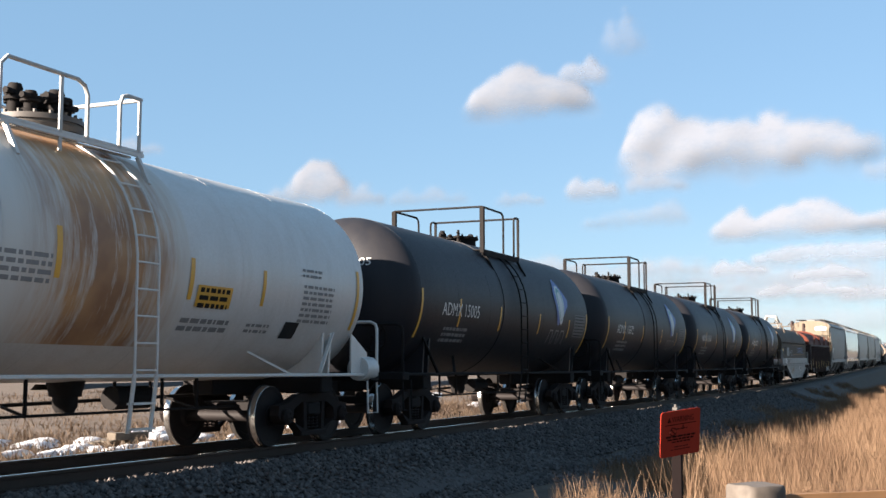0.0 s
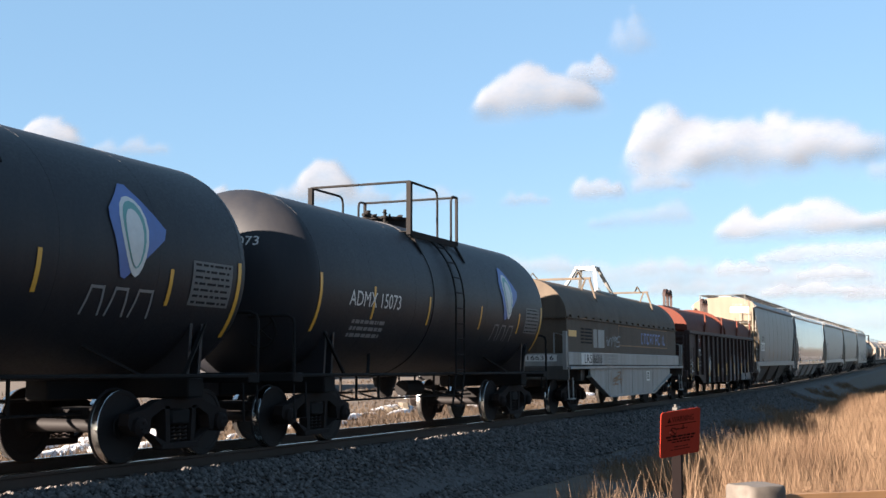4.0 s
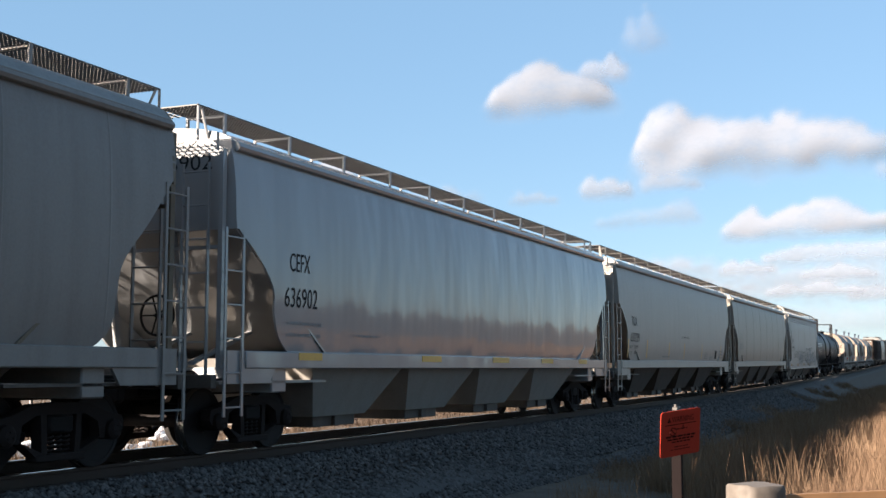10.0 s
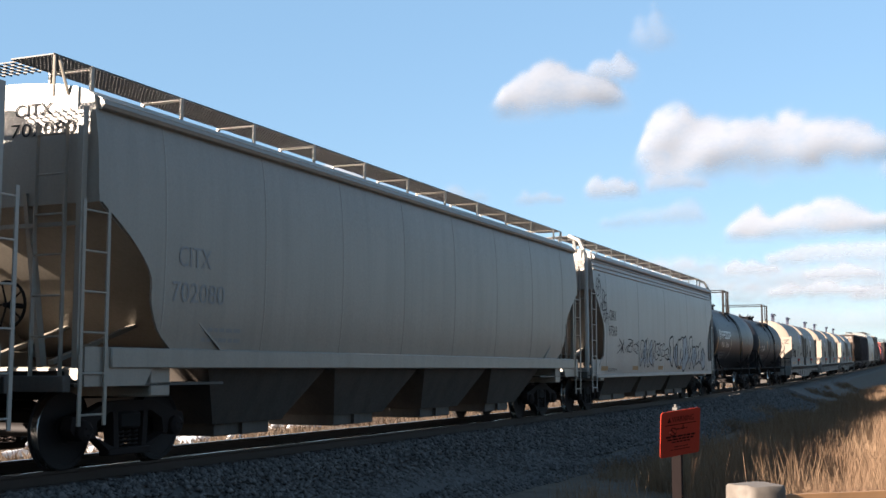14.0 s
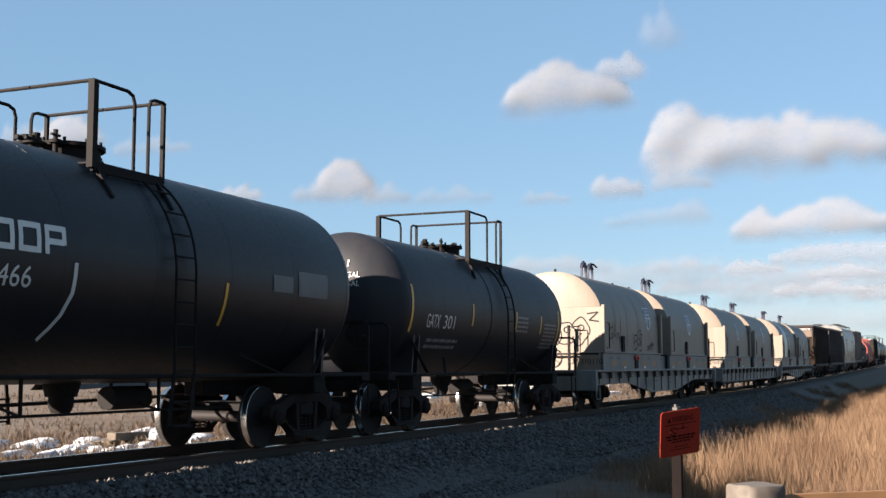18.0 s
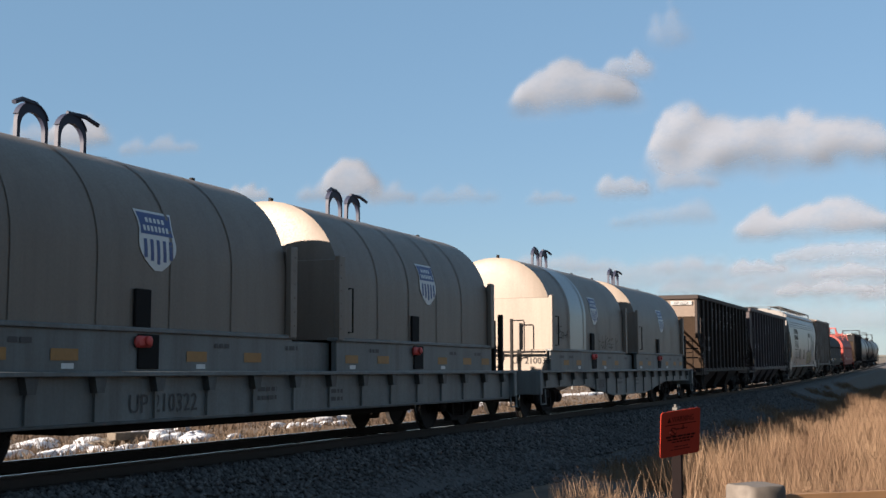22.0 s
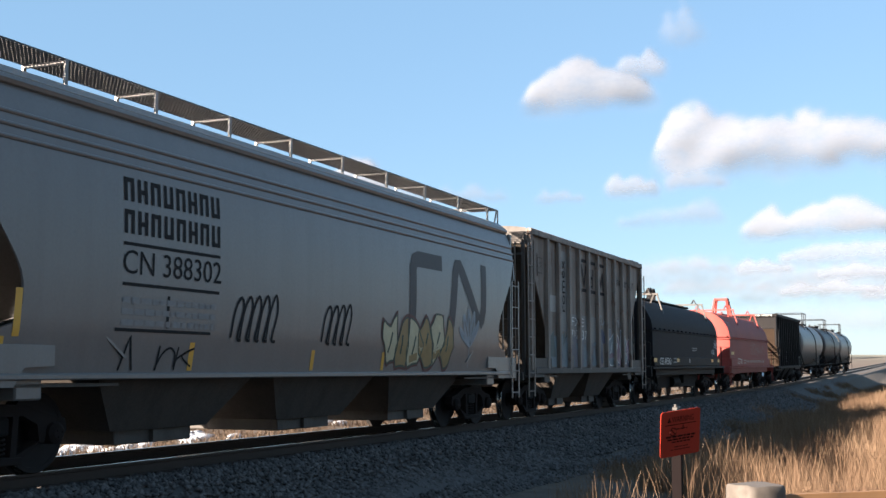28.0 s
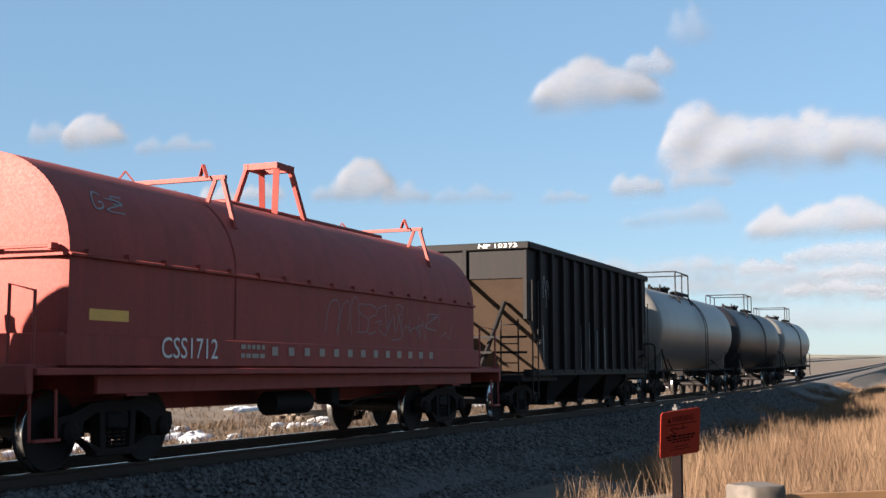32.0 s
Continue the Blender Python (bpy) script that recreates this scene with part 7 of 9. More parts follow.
def open_hoppers():
    flat = lambda z: 1.505
    r = open_hopper("dark brown ribbed open hopper with rusty tan ends", 288.15, 6.05, 4.95, 6.75, COAL_RUST, 13, 3.88, 3)
    write_end(r, "WP 10234", -6.12, -0.62, 3.585, 0.56, 0.12, BLACK_PAINT)
    s = Shape()
    for k in range(14):
        x = -4.8 + k * 0.74
        patch(s, x, x + 0.05, 1.2 + 0.2 * (k % 3), 1.55 + 0.1 * (k % 4), flat, 0.004, 2)
    part("scrape_marks", s, LILAC_PAINT, r, "pale scrape marks")
    s = Shape()
    for row, (z, n) in enumerate(((3.2, 7), (2.75, 7))):
        for k in range(n):
            u = -2.85 + k * 0.86
            ribbon(s, [(u, z), (u + 0.02, z + 0.34)], 0.05, flat, 0.006)
            ribbon(s, [(u, z + 0.33 - 0.17 * (k % 2)), (u + 0.24, z + 0.33 - 0.17 * (k % 2))], 0.05, flat, 0.006)
            if k % 3:
                ribbon(s, [(u + 0.25, z), (u + 0.24, z + 0.34)], 0.05, flat, 0.006)
    part("emblem_bars", s, GREY_PAINT, r, "faint pale letter blocks")
    bars(s2 := Shape(), -4.5, 2.4, 1.2, 2, flat, 0.16, 0.4, 84)
    part("small_print", s2, GREY_PAINT, r)
    r = open_hopper("dark ribbed open hopper with large white hand-lettered blocks", 302.2, 6.95, 5.7, 7.4, COAL_BROWN, 13, 3.93, 4, COAL_BROWN, rib_xs=[-5.98 + 0.966 * k for k in range(13)])
    ff = lambda z: 1.505
    for t, x, z in (("U", -5.72, 2.50), ("P", -4.72, 2.48)):
        write(r, t, x, z, 0.36, 0.42, ff, LILAC_PAINT, "pale hand-painted letter")
    s = Shape()
    for z, row in ((2.81, ((-1.78, 0.40, 0), (-0.84, 0.42, 2), (0.25, 0.0, 0), (1.01, 0.36, 3), (1.94, 0.40, 2))),
                   (2.12, ((-2.85, 0.3, 1), (-1.84, 0.36, 1), (-0.87, 0.34, 4), (0.22, 0.0, 0), (1.08, 0.24, 5), (2.11, 0.0, 0), (2.92, 0.32, 4)))):
        for x, w, kind in row:
            ribbon(s, [(x, z), (x + 0.01, z + 0.5)], 0.075, ff)
            if w and kind < 4:
                ribbon(s, [(x + w, z), (x + w, z + 0.5)], 0.075, ff)
            if kind in (1, 3, 4, 5):
                ribbon(s, [(x, z + 0.48), (x + w, z + 0.48)], 0.07, ff)
            if w and kind in (0, 3, 4):
                ribbon(s, [(x, z + 0.03), (x + w, z + 0.03)], 0.07, ff)
            if kind in (1, 5):
                ribbon(s, [(x, z + 0.25), (x + 0.8 * w, z + 0.25)], 0.07, ff)
            if kind == 2:
                ribbon(s, [(x, z + 0.48), (x + w, z + 0.03)], 0.07, ff)
    part("emblem_bars", s, LILAC_PAINT, r, "pale hand-painted letter blocks")
    for t, x in (("44766", -5.6),):
        vs, fs = letters("UP 44766")
        s = Shape()
        s.add([(-6.6 + 3.2 * u, -ff(0) - 0.006, 1.98 + 0.40 * v) for u, v in vs if True], fs)
        keep = [f for f in fs if min(vs[i][0] for i in f) > 0.34]
        s = Shape()
        s.add([(-7.1 + 3.55 * u, -ff(0) - 0.006, 1.98 + 0.36 * v) for u, v in vs], keep)
        part("lettering", mesh_of("lettering", s, LILAC_PAINT, fix=False), None, r, "pale hand-painted car number")
    s = tag(Shape(), -2.6, -0.6, 1.1, 1.9, 6, 0.03, ff, 81)
    part("graffiti", s, LILAC_PAINT, r, "pale sprayed scribble")
    for x in (-6.05, -3.72, -0.65, 1.1, 3.0, 5.3):
        part("reflector", patch(Shape(), x, x + 0.09, 1.3, 1.85, ff, 0.006, 2), YELLOW, r, "yellow reflective strip")
    r = open_hopper("black ribbed open hopper with tan end frames", 376.2, 5.75, 4.95, 6.9, COAL_BLACK, 12, 4.0, 3, END_TAN, COAL_BLACK)
    write_end(r, "NP 10373", -5.835, -0.35, 3.95, 0.95, 0.10, WHITE_PAINT)
    s = Shape()
    for k in range(12):
        x = -4.6 + k * 0.78
        ribbon(s, [(x, 1.15), (x + 0.02, 1.6), (x - 0.01, 2.2 + 0.1 * (k % 3))], 0.04, ff)
    scrawl(s, -4.6, -4.0, 2.6, 3.4, 2, 0.03, ff, 83)
    part("scrape_marks", s, LILAC_PAINT, r, "pale scratches on black paint")


open_hoppers()


# ---- coil cars ----
def arch(half_w, z_low, z_spring, z_top, n=17, power=0.62):
    """Half section of a hood: upright to the spring line, then rounded over."""
    p = [(-half_w, z_low), (-half_w, (z_low + z_spring) / 2)]
    for a in lin(0, math.pi, n):
        c, sn = math.cos(a), math.sin(a)
        p.append((-half_w * math.copysign(abs(c) ** 0.92, c), z_spring + (z_top - z_spring) * sn ** power if power != 1 else z_spring + (z_top - z_spring) * sn))
    return p + [(half_w, (z_low + z_spring) / 2), (half_w, z_low)]


def arch_surf(half_w, z_spring, z_top):
    def f(z):
        if z <= z_spring:
            return half_w
        t = min((z - z_spring) / (z_top - z_spring), 0.98)
        return half_w * math.cos(math.asin(t)) ** 0.92
    return f


def hood(root, x0, x1, half_w, z_low, z_spring, z_top, material, seams, flange=True, end_plate=None, bulge=0.12, name="hood"):
    s = Shape()
    sec = arch(half_w, z_low, z_spring, z_top, 25, 1)
    n = len(sec)
    s.add([(x, y, z) for x in lin(x0, x1, 5) for y, z in sec], [(i * n + j, i * n + j + 1, (i + 1) * n + j + 1, (i + 1) * n + j) for i in range(4) for j in range(n - 1)])
    # ends bulge a little
    for x, sg in ((x0, -1), (x1, 1)):
        rings = []
        for k, (f, b) in enumerate(((1.0, 0.0), (0.92, 0.45), (0.7, 0.8), (0.35, 1.0), (0.02, 1.0))):
            zc = z_spring + 0.15 * (z_top - z_spring)
            rings += [(x + sg * bulge * b, y * f, zc + (z - zc) * f) for y, z in sec]
        s.add(rings, [(i * n + j, i * n + (j + 1) % n, (i + 1) * n + (j + 1) % n, (i + 1) * n + j) for i in range(4) for j in range(n)])
    h = part(name, s, material, root)
    if seams:
        for x in seams:
            s = Shape()
            sec2 = arch(half_w + 0.012, z_low, z_spring, z_top + 0.012, 25, 1)
            s.add([(xx, y, z) for xx in (x - 0.03, x + 0.03) for y, z in sec2], [(j, j + 1, n + j + 1, n + j) for j in range(n - 1)])
            s.add([(xx, y * 0.99, z - 0.012) for xx in (x - 0.03, x + 0.03) for y, z in sec2], [(j, j + 1, n + j + 1, n + j) for j in range(n - 1)])
            part("hood_seam", s, material, h)
    if flange:
        s = Shape()
        for k in (-1, 1):
            s.box(x0 - 0.02, x1 + 0.02, *sorted((k * (half_w - 0.01), k * (half_w + 0.045))), z_spring - 0.045, z_spring + 0.0, 0.01)
            x = x0 + 0.3
            while x < x1:
                s.box(x - 0.06, x + 0.06, *sorted((k * half_w, k * (half_w + 0.06))), z_spring - 0.02, z_spring + 0.05)
                x += 0.72
        for x, sg in ((x0, -1), (x1, 1)):
            s.box(*sorted((x, x + sg * (bulge + 0.05))), -half_w, half_w, z_spring - 0.04, z_spring - 0.01)
        part("hood_flange", s, material, h)
    return h


def crossbar(root, x, z_foot, z_top, material, reach=1.0, lean=0.12, spike=True):
    """A sloping upright on each shoulder and a bar across the hood."""
    s = Shape()
    for k in (-1, 1):
        s.beam((x, k * (reach + 0.22), z_foot), (x + 0.0, k * reach, z_top), 0.07, 0.05)
        s.beam((x - 0.02, k * (reach - 0.25), z_foot + 0.35), (x, k * (reach - 0.12), z_top - 0.02), 0.05, 0.05)
        if spike:
            s.beam((x - 0.1, k * (reach - 0.2), z_top), (x - 0.02, k * (reach - 0.32), z_top + 0.20), 0.05, 0.02)
            s.beam((x - 0.02, k * (reach - 0.32), z_top + 0.20), (x + 0.08, k * (reach - 0.45), z_top), 0.05, 0.02)
    s.beam((x, -reach - 0.05, z_top), (x, reach + 0.05, z_top), 0.06, 0.06)
    return part("guide_bar", s, material, root)


def lifting_frame(root, x, z0, z1, material, w=0.55, span=0.95):
    s = Shape()
    for k in (-1, 1):
        s.beam((x - span, k * w, z0 - 0.12), (x - 0.22, k * 0.28, z1), 0.10, 0.06)
        s.beam((x + span, k * w, z0 - 0.12), (x + 0.22, k * 0.28, z1), 0.10, 0.06)
        s.beam((x - 0.28, k * 0.28, z1), (x + 0.28, k * 0.28, z1), 0.08, 0.10)
        s.beam((x - span - 0.3, k * w, z0 - 0.10), (x + span + 0.3, k * w, z0 - 0.10), 0.12, 0.05)
    s.beam((x - 0.22, -0.28, z1), (x - 0.22, 0.28, z1), 0.1, 0.1)
    s.beam((x + 0.22, -0.28, z1), (x + 0.22, 0.28, z1), 0.1, 0.1)
    return part("lifting_frame", s, material, root)


def lifting_loops(root, x, z0, z1, material, w=0.04, span=0.66, horns=False, gap=0.0):
    """Two upright hoops of bent flat bar in line, with gusset plates in their upper corners."""
    for x0, x1 in ((x - span, x - gap / 2), (x + gap / 2, x + span)):
        s = Shape()
        c, h = (x0 + x1) / 2, (x1 - x0) / 2
        rise = min(0.30, h)
        e = 0.055
        outer = [(x0, z0 - 0.1)] + [(c + h * math.cos(a), z1 - rise + rise * math.sin(a)) for a in lin(math.pi, 0, 15)] + [(x1, z0 - 0.1)]
        inner = [(x0 + e, z0 - 0.1)] + [(c + (h - e) * math.cos(a), z1 - rise - 0.06 + (rise - e) * math.sin(a)) for a in lin(math.pi, 0, 15)] + [(x1 - e, z0 - 0.1)]
        n = len(outer)
        s.add([(px, y, pz) for y in (-w, w) for px, pz in outer] + [(px, y, pz) for y in (-w, w) for px, pz in inner],
              [f for i in range(n - 1) for f in ((i, i + 1, n + i + 1, n + i), (2 * n + i, 2 * n + i + 1, 3 * n + i + 1, 3 * n + i), (i, i + 1, 2 * n + i + 1, 2 * n + i), (n + i, n + i + 1, 3 * n + i + 1, 3 * n + i))]
              + [(0, n, 3 * n, 2 * n), (n - 1, 2 * n - 1, 4 * n - 1, 3 * n - 1)])
        loop = part("lifting_loop", s, material, root)
        # a wider cap strip bent over the hoop
        a0, a1 = (0.35, math.pi - 0.35) if horns else (0.1, math.pi - 0.1)
        cap = Shape().grid(lambda a, q: (c + (h + q[1]) * math.cos(a), q[0], z1 - rise + (rise + q[1]) * math.sin(a)), lin(a1, a0, 11), [(-w - 0.012, 0.0), (-w - 0.012, 0.018), (w + 0.012, 0.018), (w + 0.012, 0.0), (-w - 0.012, 0.0)])
        if horns:
            k = -1 if x0 < x - 0.01 else 1
            cap.tube([(c - k * h * 0.3, 0, z1 + 0.012), (c + k * h * 0.8, -0.05, z1 + 0.01), (c + k * (h + 0.14), -0.10, z1 - 0.07)], 0.032, 6)
        part("cap_strip", cap, material, loop)
    return loop


def side_posts(root, x, material, z0=1.1, z1=2.2, ys=(-1.45, -0.8, 0.8, 1.45)):
    for y in ys:
        s = Shape().box(x - 0.05, x + 0.05, y - 0.05, y + 0.05, z0, z1, 0.01)
        part("end_post", s, material, root)


def single_hood_coil_car(label, centre, x0, x1, half_base, half_len, frame_mat, hood_mat, z_spring, z_top, deck=(1.2, 1.56), belly=None, seams=(), hw=1.42, bars_at=(), bar_z=(3.0, 3.7), lift_mat=None):
    root = car_root("coil_car", label, "coil car", centre, "coil cars of the train")
    h = hood(root, x0, x1, hw, deck[1] - 0.02, z_spring, z_top, hood_mat, seams, bulge=0.06)
    part("air_reservoir", Shape().cyl((-1.4, -0.95, 0.66), (-0.3, -0.95, 0.66), 0.18, 14), STEEL_DARK, root)
    part("brake_pipe", Shape().tube([(-0.3, -0.95, 0.7), (0.4, -0.95, 0.62), (1.1, -0.95, 0.55), (1.6, -0.95, 0.66), (3.2, -0.9, 0.74)], 0.022, 6), STEEL_DARK, root)
    part("brake_valve", Shape().box(0.3, 0.62, -1.1, -0.8, 0.6, 0.95, 0.03), STEEL_DARK, root)
    xe = half_len - 0.75
    for k in (-1, 1):
        s = Shape().box(x0 - 0.1, x1 + 0.1, *sorted((k * 1.38, k * 1.50)), deck[0], deck[1], 0.015)
        s.box(-xe, xe, *sorted((k * 1.36, k * 1.56)), deck[0] - 0.10, deck[0] - 0.02, 0.01)
        part("side_sill", s, frame_mat, root)
        if belly:
            bl, bx, sx, bz = belly
            s = Shape().prism_y([(-sx, deck[0] - 0.1), (sx, deck[0] - 0.1), (sx, 0.98), (bx, bz), (-bl, bz), (-sx, 0.98)], *sorted((k * 1.44, k * 1.50)))
            s.prism_y([(-sx - 0.05, 0.98), (-bl, bz), (bx, bz), (sx + 0.05, 0.98), (sx + 0.05, 0.94), (bx + 0.02, bz - 0.05), (-bl - 0.02, bz - 0.05), (-sx - 0.05, 0.94)], *sorted((k * 1.40, k * 1.56)))
            plate = part("belly_plate", s, frame_mat, root)
            for x in lin(-bl, bx, 5):
                part("rib", Shape().box(x - 0.012, x + 0.012, *sorted((k * 1.499, k * 1.506)), bz, deck[0] - 0.1), frame_mat, plate)
        else:
            part("lower_sill", Shape().box(-xe + 1.2, xe - 1.2, *sorted((k * 1.30, k * 1.36)), deck[0] - 0.32, deck[0] - 0.1, 0.01), frame_mat, root)
            for x in lin(-xe + 1.5, xe - 1.5, 9):
                part("cross_bearer", Shape().box(x - 0.04, x + 0.04, *sorted((k * 0.2, k * 1.29)), deck[0] - 0.30, deck[0] - 0.1), frame_mat, root)
    s = Shape().box(-xe, xe, -1.36, 1.36, deck[0] - 0.08, deck[0] + 0.02, 0.01).box(-half_len + 0.5, half_len - 0.5, -0.22, 0.22, 0.62 if not belly else 0.7, deck[0] - 0.05, 0.02)
    s.box(-half_base - 0.2, -half_base + 0.2, -1.35, 1.35, 0.85, 1.15).box(half_base - 0.2, half_base + 0.2, -1.35, 1.35, 0.85, 1.15)
    part("underframe", s, BAY_SHADE_DIRT if frame_mat is LAKER_GREY else frame_mat, root)
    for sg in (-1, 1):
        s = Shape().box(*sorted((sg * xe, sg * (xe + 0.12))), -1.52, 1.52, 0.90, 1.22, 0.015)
        part("end_sill", s, BAY_SHADE_DIRT if frame_mat is LAKER_GREY else frame_mat, root)
        s = Shape()
        s.tube([(sg * (xe + 0.02), -1.48, 0.95), (sg * (xe + 0.02), -1.50, 0.42), (sg * (xe - 0.38), -1.50, 0.42), (sg * (xe - 0.38), -1.48, 0.95)], 0.018, 6)
        s.box(*sorted((sg * (xe - 0.4), sg * xe)), -1.55, -1.45, 0.40, 0.43)
        s.tube([(sg * (xe - 0.05), -1.45, 1.2), (sg * (xe - 0.05), -1.45, 2.0), (sg * (xe - 0.05), -1.1, 2.08), (sg * (xe - 0.05), -1.1, 1.2)], 0.02, 6)
        part("step", s, frame_mat, root)
        if not belly:
            xh = x0 if sg < 0 else x1
            part("trough_end", Shape().box(*sorted((xh + sg * 0.02, xh + sg * 0.08)), -1.40, 1.40, deck[0] - 0.05, deck[1] + 0.02, 0.01), frame_mat, root)
    brake_wheel(root, -xe - 0.05, 0.5, 1.75, 0.26)
    for x in bars_at:
        crossbar(root, x, bar_z[0], bar_z[1], lift_mat or hood_mat)
    running_gear(root, half_base, half_len)
    return root, arch_surf(hw, z_spring, z_top)


def coil_cars():
    r, f = single_hood_coil_car("grey coil car with a faded tan hood and deep belly", 78.18, -6.75, 6.3, 5.1, 7.6, LAKER_GREY, HOOD_TAN, 2.50, 3.55, (1.26, 1.60), (3.05, 2.35, 4.9, 0.42),
                                lin(-5.2, 5.2, 9), bars_at=(-3.15, 3.85), bar_z=(3.0, 3.72))
    lifting_frame(r, 0.15, 3.6, 4.28, LAKER_GREY)
    side_posts(r, -7.0, LAKER_GREY, 1.15, 2.12, (-1.45,))
    side_posts(r, 7.0, LAKER_GREY, 1.15, 2.0, (-1.45,))
    part("end_panel", Shape().box(-6.90, -6.86, -1.36, 1.36, 1.24, 1.56, 0.008), LAKER_GREY, r)
    part("number_panel", Shape().box(-6.908, -6.903, -1.2, 0.2, 1.36, 1.53), WHITE_PAINT, r, "white number panel")
    write_end(r, "LRS", -6.914, 0.1, 1.39, 0.42, 0.12, BLACK_PAINT)
    write_end(r, "166316", -6.914, -0.42, 1.39, 0.7, 0.12, BLACK_PAINT)
    g = lambda z: 1.505
    part("number_panel", patch(Shape(), -5.75, -4.74, 1.28, 1.58, g, 0.003, 2), WHITE_PAINT, r, "white number panel")
    write(r, "LRS", -5.45, 1.31, 0.66, 0.24, g, BLACK_PAINT, "black reporting mark")
    write(r, "166316", -4.68, 1.31, 0.92, 0.24, g, BLACK_PAINT, "black car number")
    s = bars(Shape(), -3.1, 1.55, 0.9, 3, g, 0.05, 0.09, 91)
    part("small_print", s, GREY_PAINT, r)
    s = Shape()
    for k in range(5):
        patch(s, -5.52, -4.42, 1.84 + k * 0.09, 1.885 + k * 0.09, f, 0.006, 2)
    part("vent_slats", s, STEEL_DARK, r, "dark louvred vent")
    s = patch(Shape(), -4.3, -3.18, 1.74, 2.24, f, 0.005, 2)
    part("panel_patch", s, LAKER_GREY, r, "pale grey repainted patch")
    part("panel_patch", patch(Shape(), -6.6, -5.9, 2.0, 2.16, f, 0.005, 2), YELLOW, r, "yellow marking patch")
    part("name_frame", ribbon(ribbon(Shape(), [(-1.6, 2.42), (4.85, 2.42), (4.85, 1.84), (-1.6, 1.84)], 0.035, f), [(-1.6, 1.84), (-1.6, 2.42)], 0.035, f), RUST_STAIN, r, "thin rust-orange painted frame")
    s = tag(Shape(), -3.0, -1.7, 1.75, 2.1, 5, 0.03, f, 92)
    part("graffiti", s, LILAC_PAINT, r, "pale chalk scribble")
    s = tag(Shape(), -3.0, -1.7, 0.70, 1.08, 5, 0.035, g, 93)
    part("graffiti", s, RUST_STAIN, r, "rusty brown scribble")
    s = Shape()
    for k in range(9):
        u = 1.2 + k * 0.39
        ribbon(s, [(u, 1.94), (u, 2.24), (u + (0.24 if k < 7 else 0.0), 2.24)], 0.07, f)
        if k % 3 != 1:
            ribbon(s, [(u, 2.09 if k % 2 else 1.96), (u + 0.2, 2.09 if k % 2 else 1.96)], 0.07, f)
        if k % 2:
            ribbon(s, [(u + 0.22, 1.94), (u + 0.22, 2.24)], 0.06, f)
    part("emblem_bars", s, BLUE_PAINT, r, "faded blue letter blocks")
    part("placard", patch(Shape(), 1.45, 1.88, 0.78, 1.08, g, 0.004, 2), WHITE_PAINT, r, "small white framed plate")
    part("small_print", bars(Shape(), 1.52, 1.04, 0.28, 3, g, 0.05, 0.08, 94, 0.006), BLACK_PAINT, r)

    r, f = single_hood_coil_car("black coil car with a rounded steel hood", 346.3, -6.05, 5.75, 5.05, 7.35, COAL_BLACK, HOOD_BLACK, 2.45, 3.60, (1.24, 1.55), None, lin(-5.4, 5.2, 4), bars_at=(-3.45, 4.75), bar_z=(3.0, 3.75), lift_mat=GRATING)
    g = lambda z: 1.505
    lifting_loops(r, 0.0, 3.6, 4.16, STEEL_DARK, 0.05, 0.55)
    part("ridge_plate", Shape().box(-3.2, 4.6, -0.5, 0.5, 3.57, 3.64, 0.02), COAL_BLACK, r)
    # added dark body that stands in for the deep shade below the sill
    s = Shape().prism_y([(-3.7, 1.1), (3.7, 1.1), (3.2, 0.46), (-3.2, 0.46)], -0.95, 0.95)
    part("dark_underbody", s, STEEL_DARK, r)
    write(r, "CSS 495362", -5.39, 1.29, 1.74, 0.23, g, WHITE_PAINT, "white reporting mark")
    s = bars(Shape(), -3.3, 1.52, 0.6, 2, g, 0.05, 0.12, 95)
    bars(s, 0.44, 1.92, 0.9, 2, f, 0.04, 0.08, 96)
    bars(s, 4.3, 1.85, 0.4, 2, f, 0.04, 0.08, 97)
    part("small_print", s, GREY_PAINT, r)
    part("placard", patch(Shape(), -0.6, -0.35, 1.36, 1.5, g, 0.004, 2), GREY_PAINT, r)
    for x in (-2.7, -6.25, 3.9, 5.3):
        part("reflector", patch(Shape(), x, x + 0.42, 1.38, 1.5, g, 0.004, 2), YELLOW, r, "yellow marking patch")
    s = tag(Shape(), 4.85, 5.6, 1.9, 2.3, 4, 0.035, f, 98)
    tag(s, 4.4, 5.0, 1.62, 1.95, 4, 0.035, f, 103)
    part("graffiti", s, LILAC_PAINT, r, "pale sprayed tag")

    r, f = single_hood_coil_car("bright red coil car with a rounded steel hood", 361.6, -6.35, 5.75, 5.0, 7.7, RED_COIL, RED_COIL, 2.46, 3.70, (1.20, 1.55), None, (-3.0,), bars_at=(-2.75, 4.0), bar_z=(3.12, 3.86))
    lifting_frame(r, 0.1, 3.72, 4.5, RED_COIL, 0.42, 0.5)
    s = Shape().tube([(-6.50, 1.30, 2.52), (-6.50, -1.30, 2.52)], 0.018, 6)
    for y in (-1.28, -0.45, 0.45, 1.28):
        s.box(-6.52, -6.40, y - 0.03, y + 0.03, 2.48, 2.56, 0.008)
    part("end_rod", s, RED_COIL, r)
    part("panel_patch", Shape().box(-6.432, -6.42, -0.35, 0.35, 2.98, 3.32), RED_PATCH, r, "darker red repainted patch")
    side_posts(r, -7.05, STEEL_DARK, 1.1, 2.05, (-0.2, 0.55))
    part("ridge_plate", Shape().box(-1.6, 3.8, -0.3, 0.3, 3.68, 3.75, 0.02), RED_COIL, r)
    g = lambda z: 1.505
